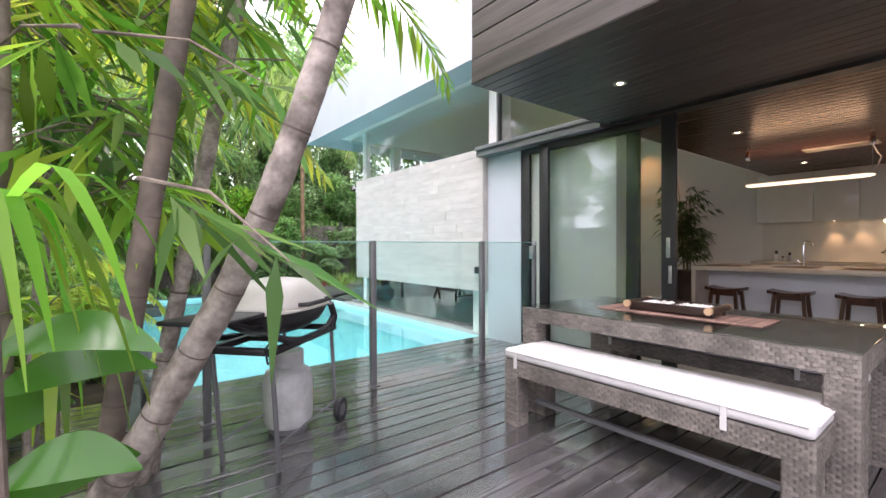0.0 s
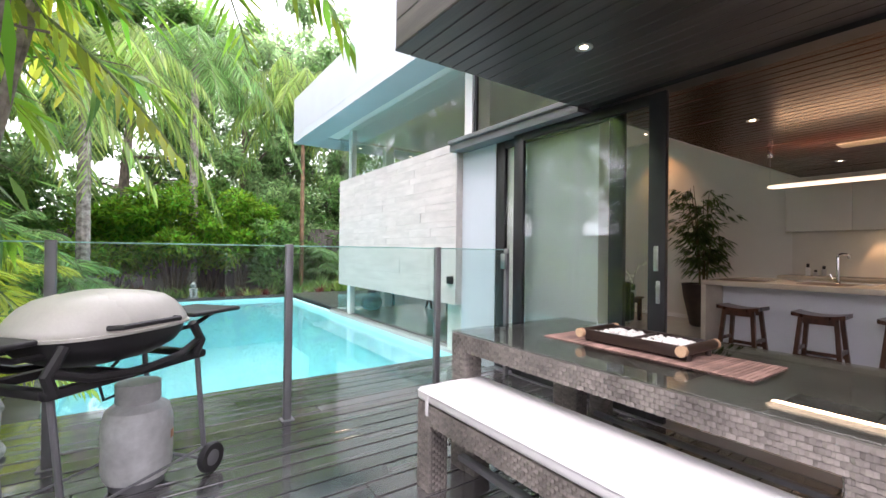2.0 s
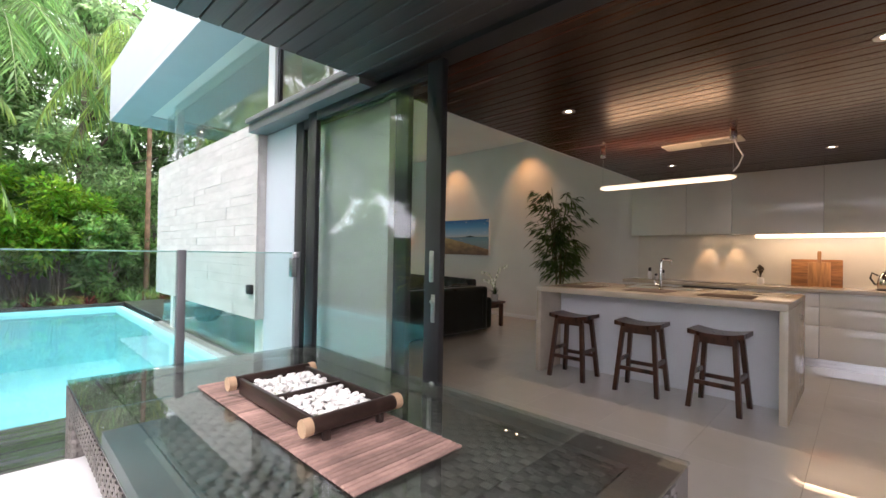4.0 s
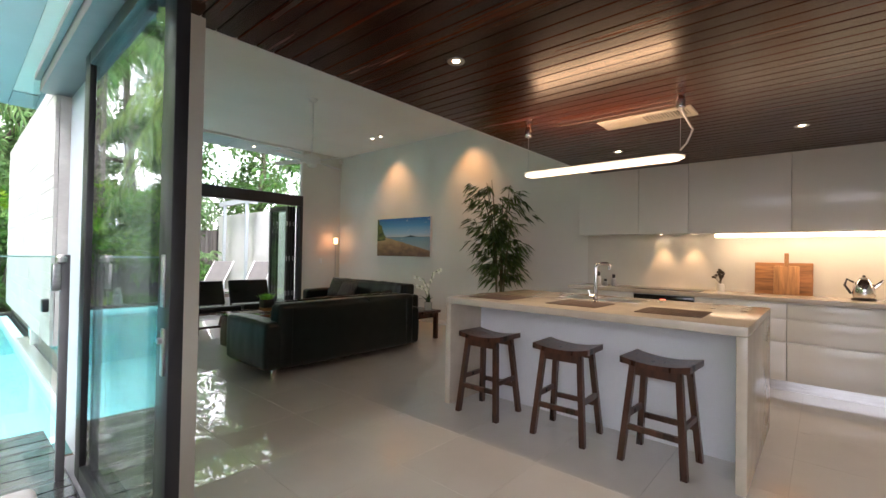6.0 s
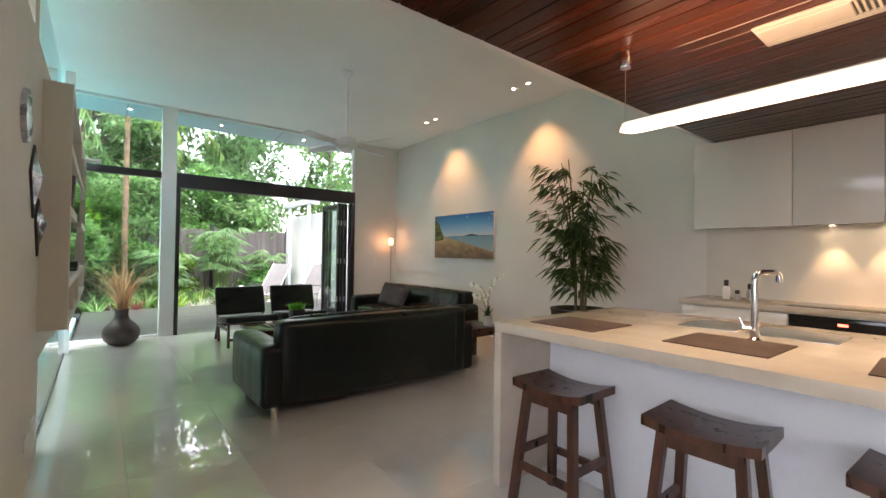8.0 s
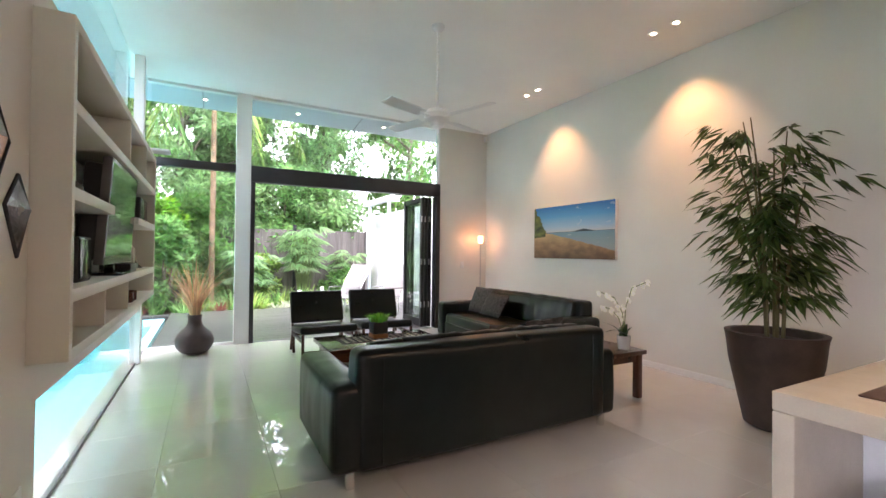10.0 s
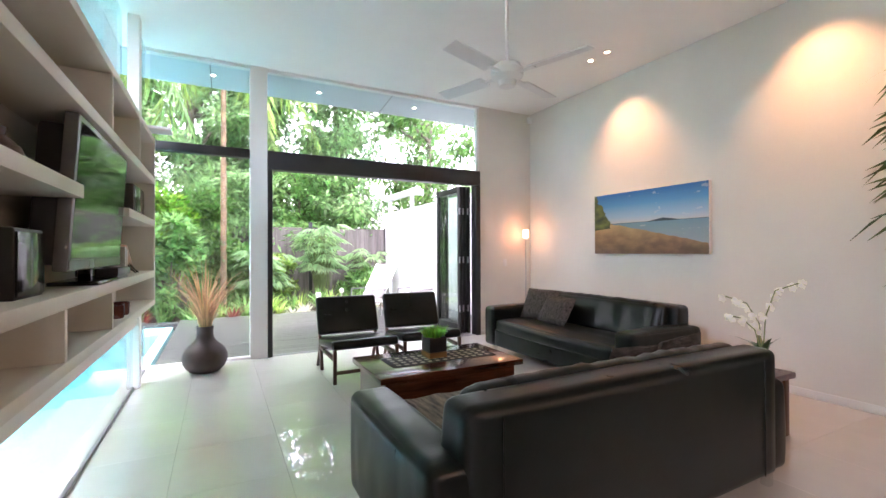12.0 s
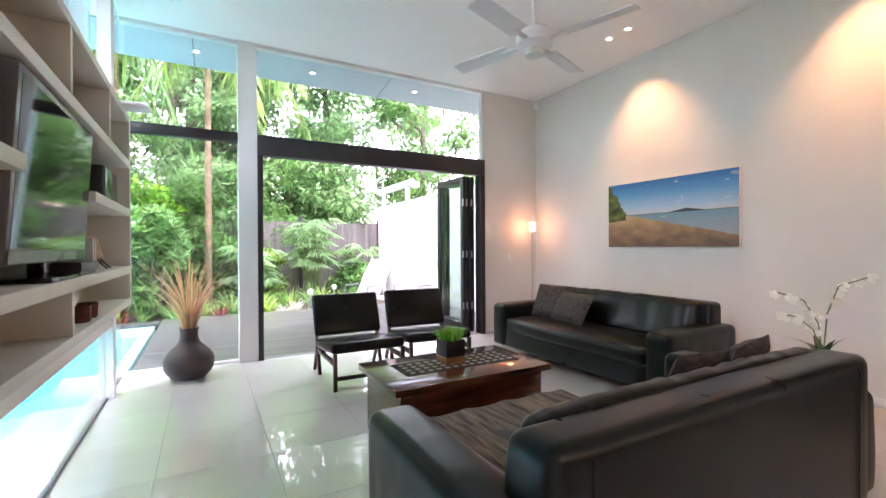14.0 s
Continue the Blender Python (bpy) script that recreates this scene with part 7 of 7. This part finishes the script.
rows, sizes, y = [], {"b": (0, 0, -0.022, 5.2, 0.1375, 0, 0.002)}, 9.16
while y < 12.90:
    rows.append((4.66, y, q.uniform(-0.002, 0), "b"))
    y += PITCH
pieces("deck_board", deck_back, DECKREAR, rows, sizes, 0.004)

rows, sizes, z, k = [], {}, 0.590, 0
while z < 2.47:
    h = (0.11, 0.075, 0.13, 0.09)[k % 4]
    h = min(h, 2.497 - z)
    y = 4.56
    while y < 8.24:
        w = q.choice((0.42, 0.55, 0.68, 0.8))
        w = min(w, 8.247 - y)
        if 8.247 - y - w < 0.15:
            w = 8.247 - y
        key = (round(w, 2), h)
        sizes[key] = (-0.022, 0, 0, 0, key[0] - 0.0008, h - 0.0008, 0.0014)
        rows.append((4.3235 - q.choice((0.0, 0.001, 0.002, 0.003)), y, z, key))
        y += w
    z += h
    k += 1
pieces("stone", stone_wall, STONE, rows, sizes)

T = 0.60
rows, sizes = [], {"t": (0.0006, 0.0006, -0.011, T - 0.0006, T - 0.0006, 0, 0.0008)}
i = 0
while 4.47 + i * T < EX - 0.01:
    j = 0
    while -1.79 + j * T < NY + 0.05:
        w, h = min(T, EX - 4.47 - i * T), min(T, NY + 0.10 + 1.79 - j * T)
        key = "t" if w > 0.59 and h > 0.59 else (round(w, 2), round(h, 2))
        if key != "t":
            sizes[key] = (0.0006, 0.0006, -0.011, key[0] - 0.0006, key[1] - 0.0006, 0, 0.0008)
        rows.append((4.47 + i * T, -1.79 + j * T, 0.0, key))
        j += 1
    i += 1
pieces("tile", floor, TILE, rows, sizes)

rows, sizes = [], {"p": (0, 0, 0, 0.002, 4.715, 0.155, 0.0008)}
z = SOF + 0.005
while z < 5.5:
    rows.append((2.545 - 0.018, -1.94, z, "w"))
    rows.append((2.53, 2.771, z, "n"))
    z += 0.172
sizes["w"] = (0, 0, 0, 0.018, 4.728, 0.165, 0.004)
sizes["n"] = (0, 0, 0, 1.82, 0.018, 0.165, 0.004)
pieces("cladding_board", box_body, CLAD, rows, sizes)

rows, sizes, x = [], {"p": (0, 0, 0, 0.118, 0.018, 2.12, 0.003)}, -4.4
while x < 9.9:
    rows.append((x, 16.541, -0.14, "p"))
    x += 0.124
pieces("paling", fence_rear, PALING, rows, sizes)
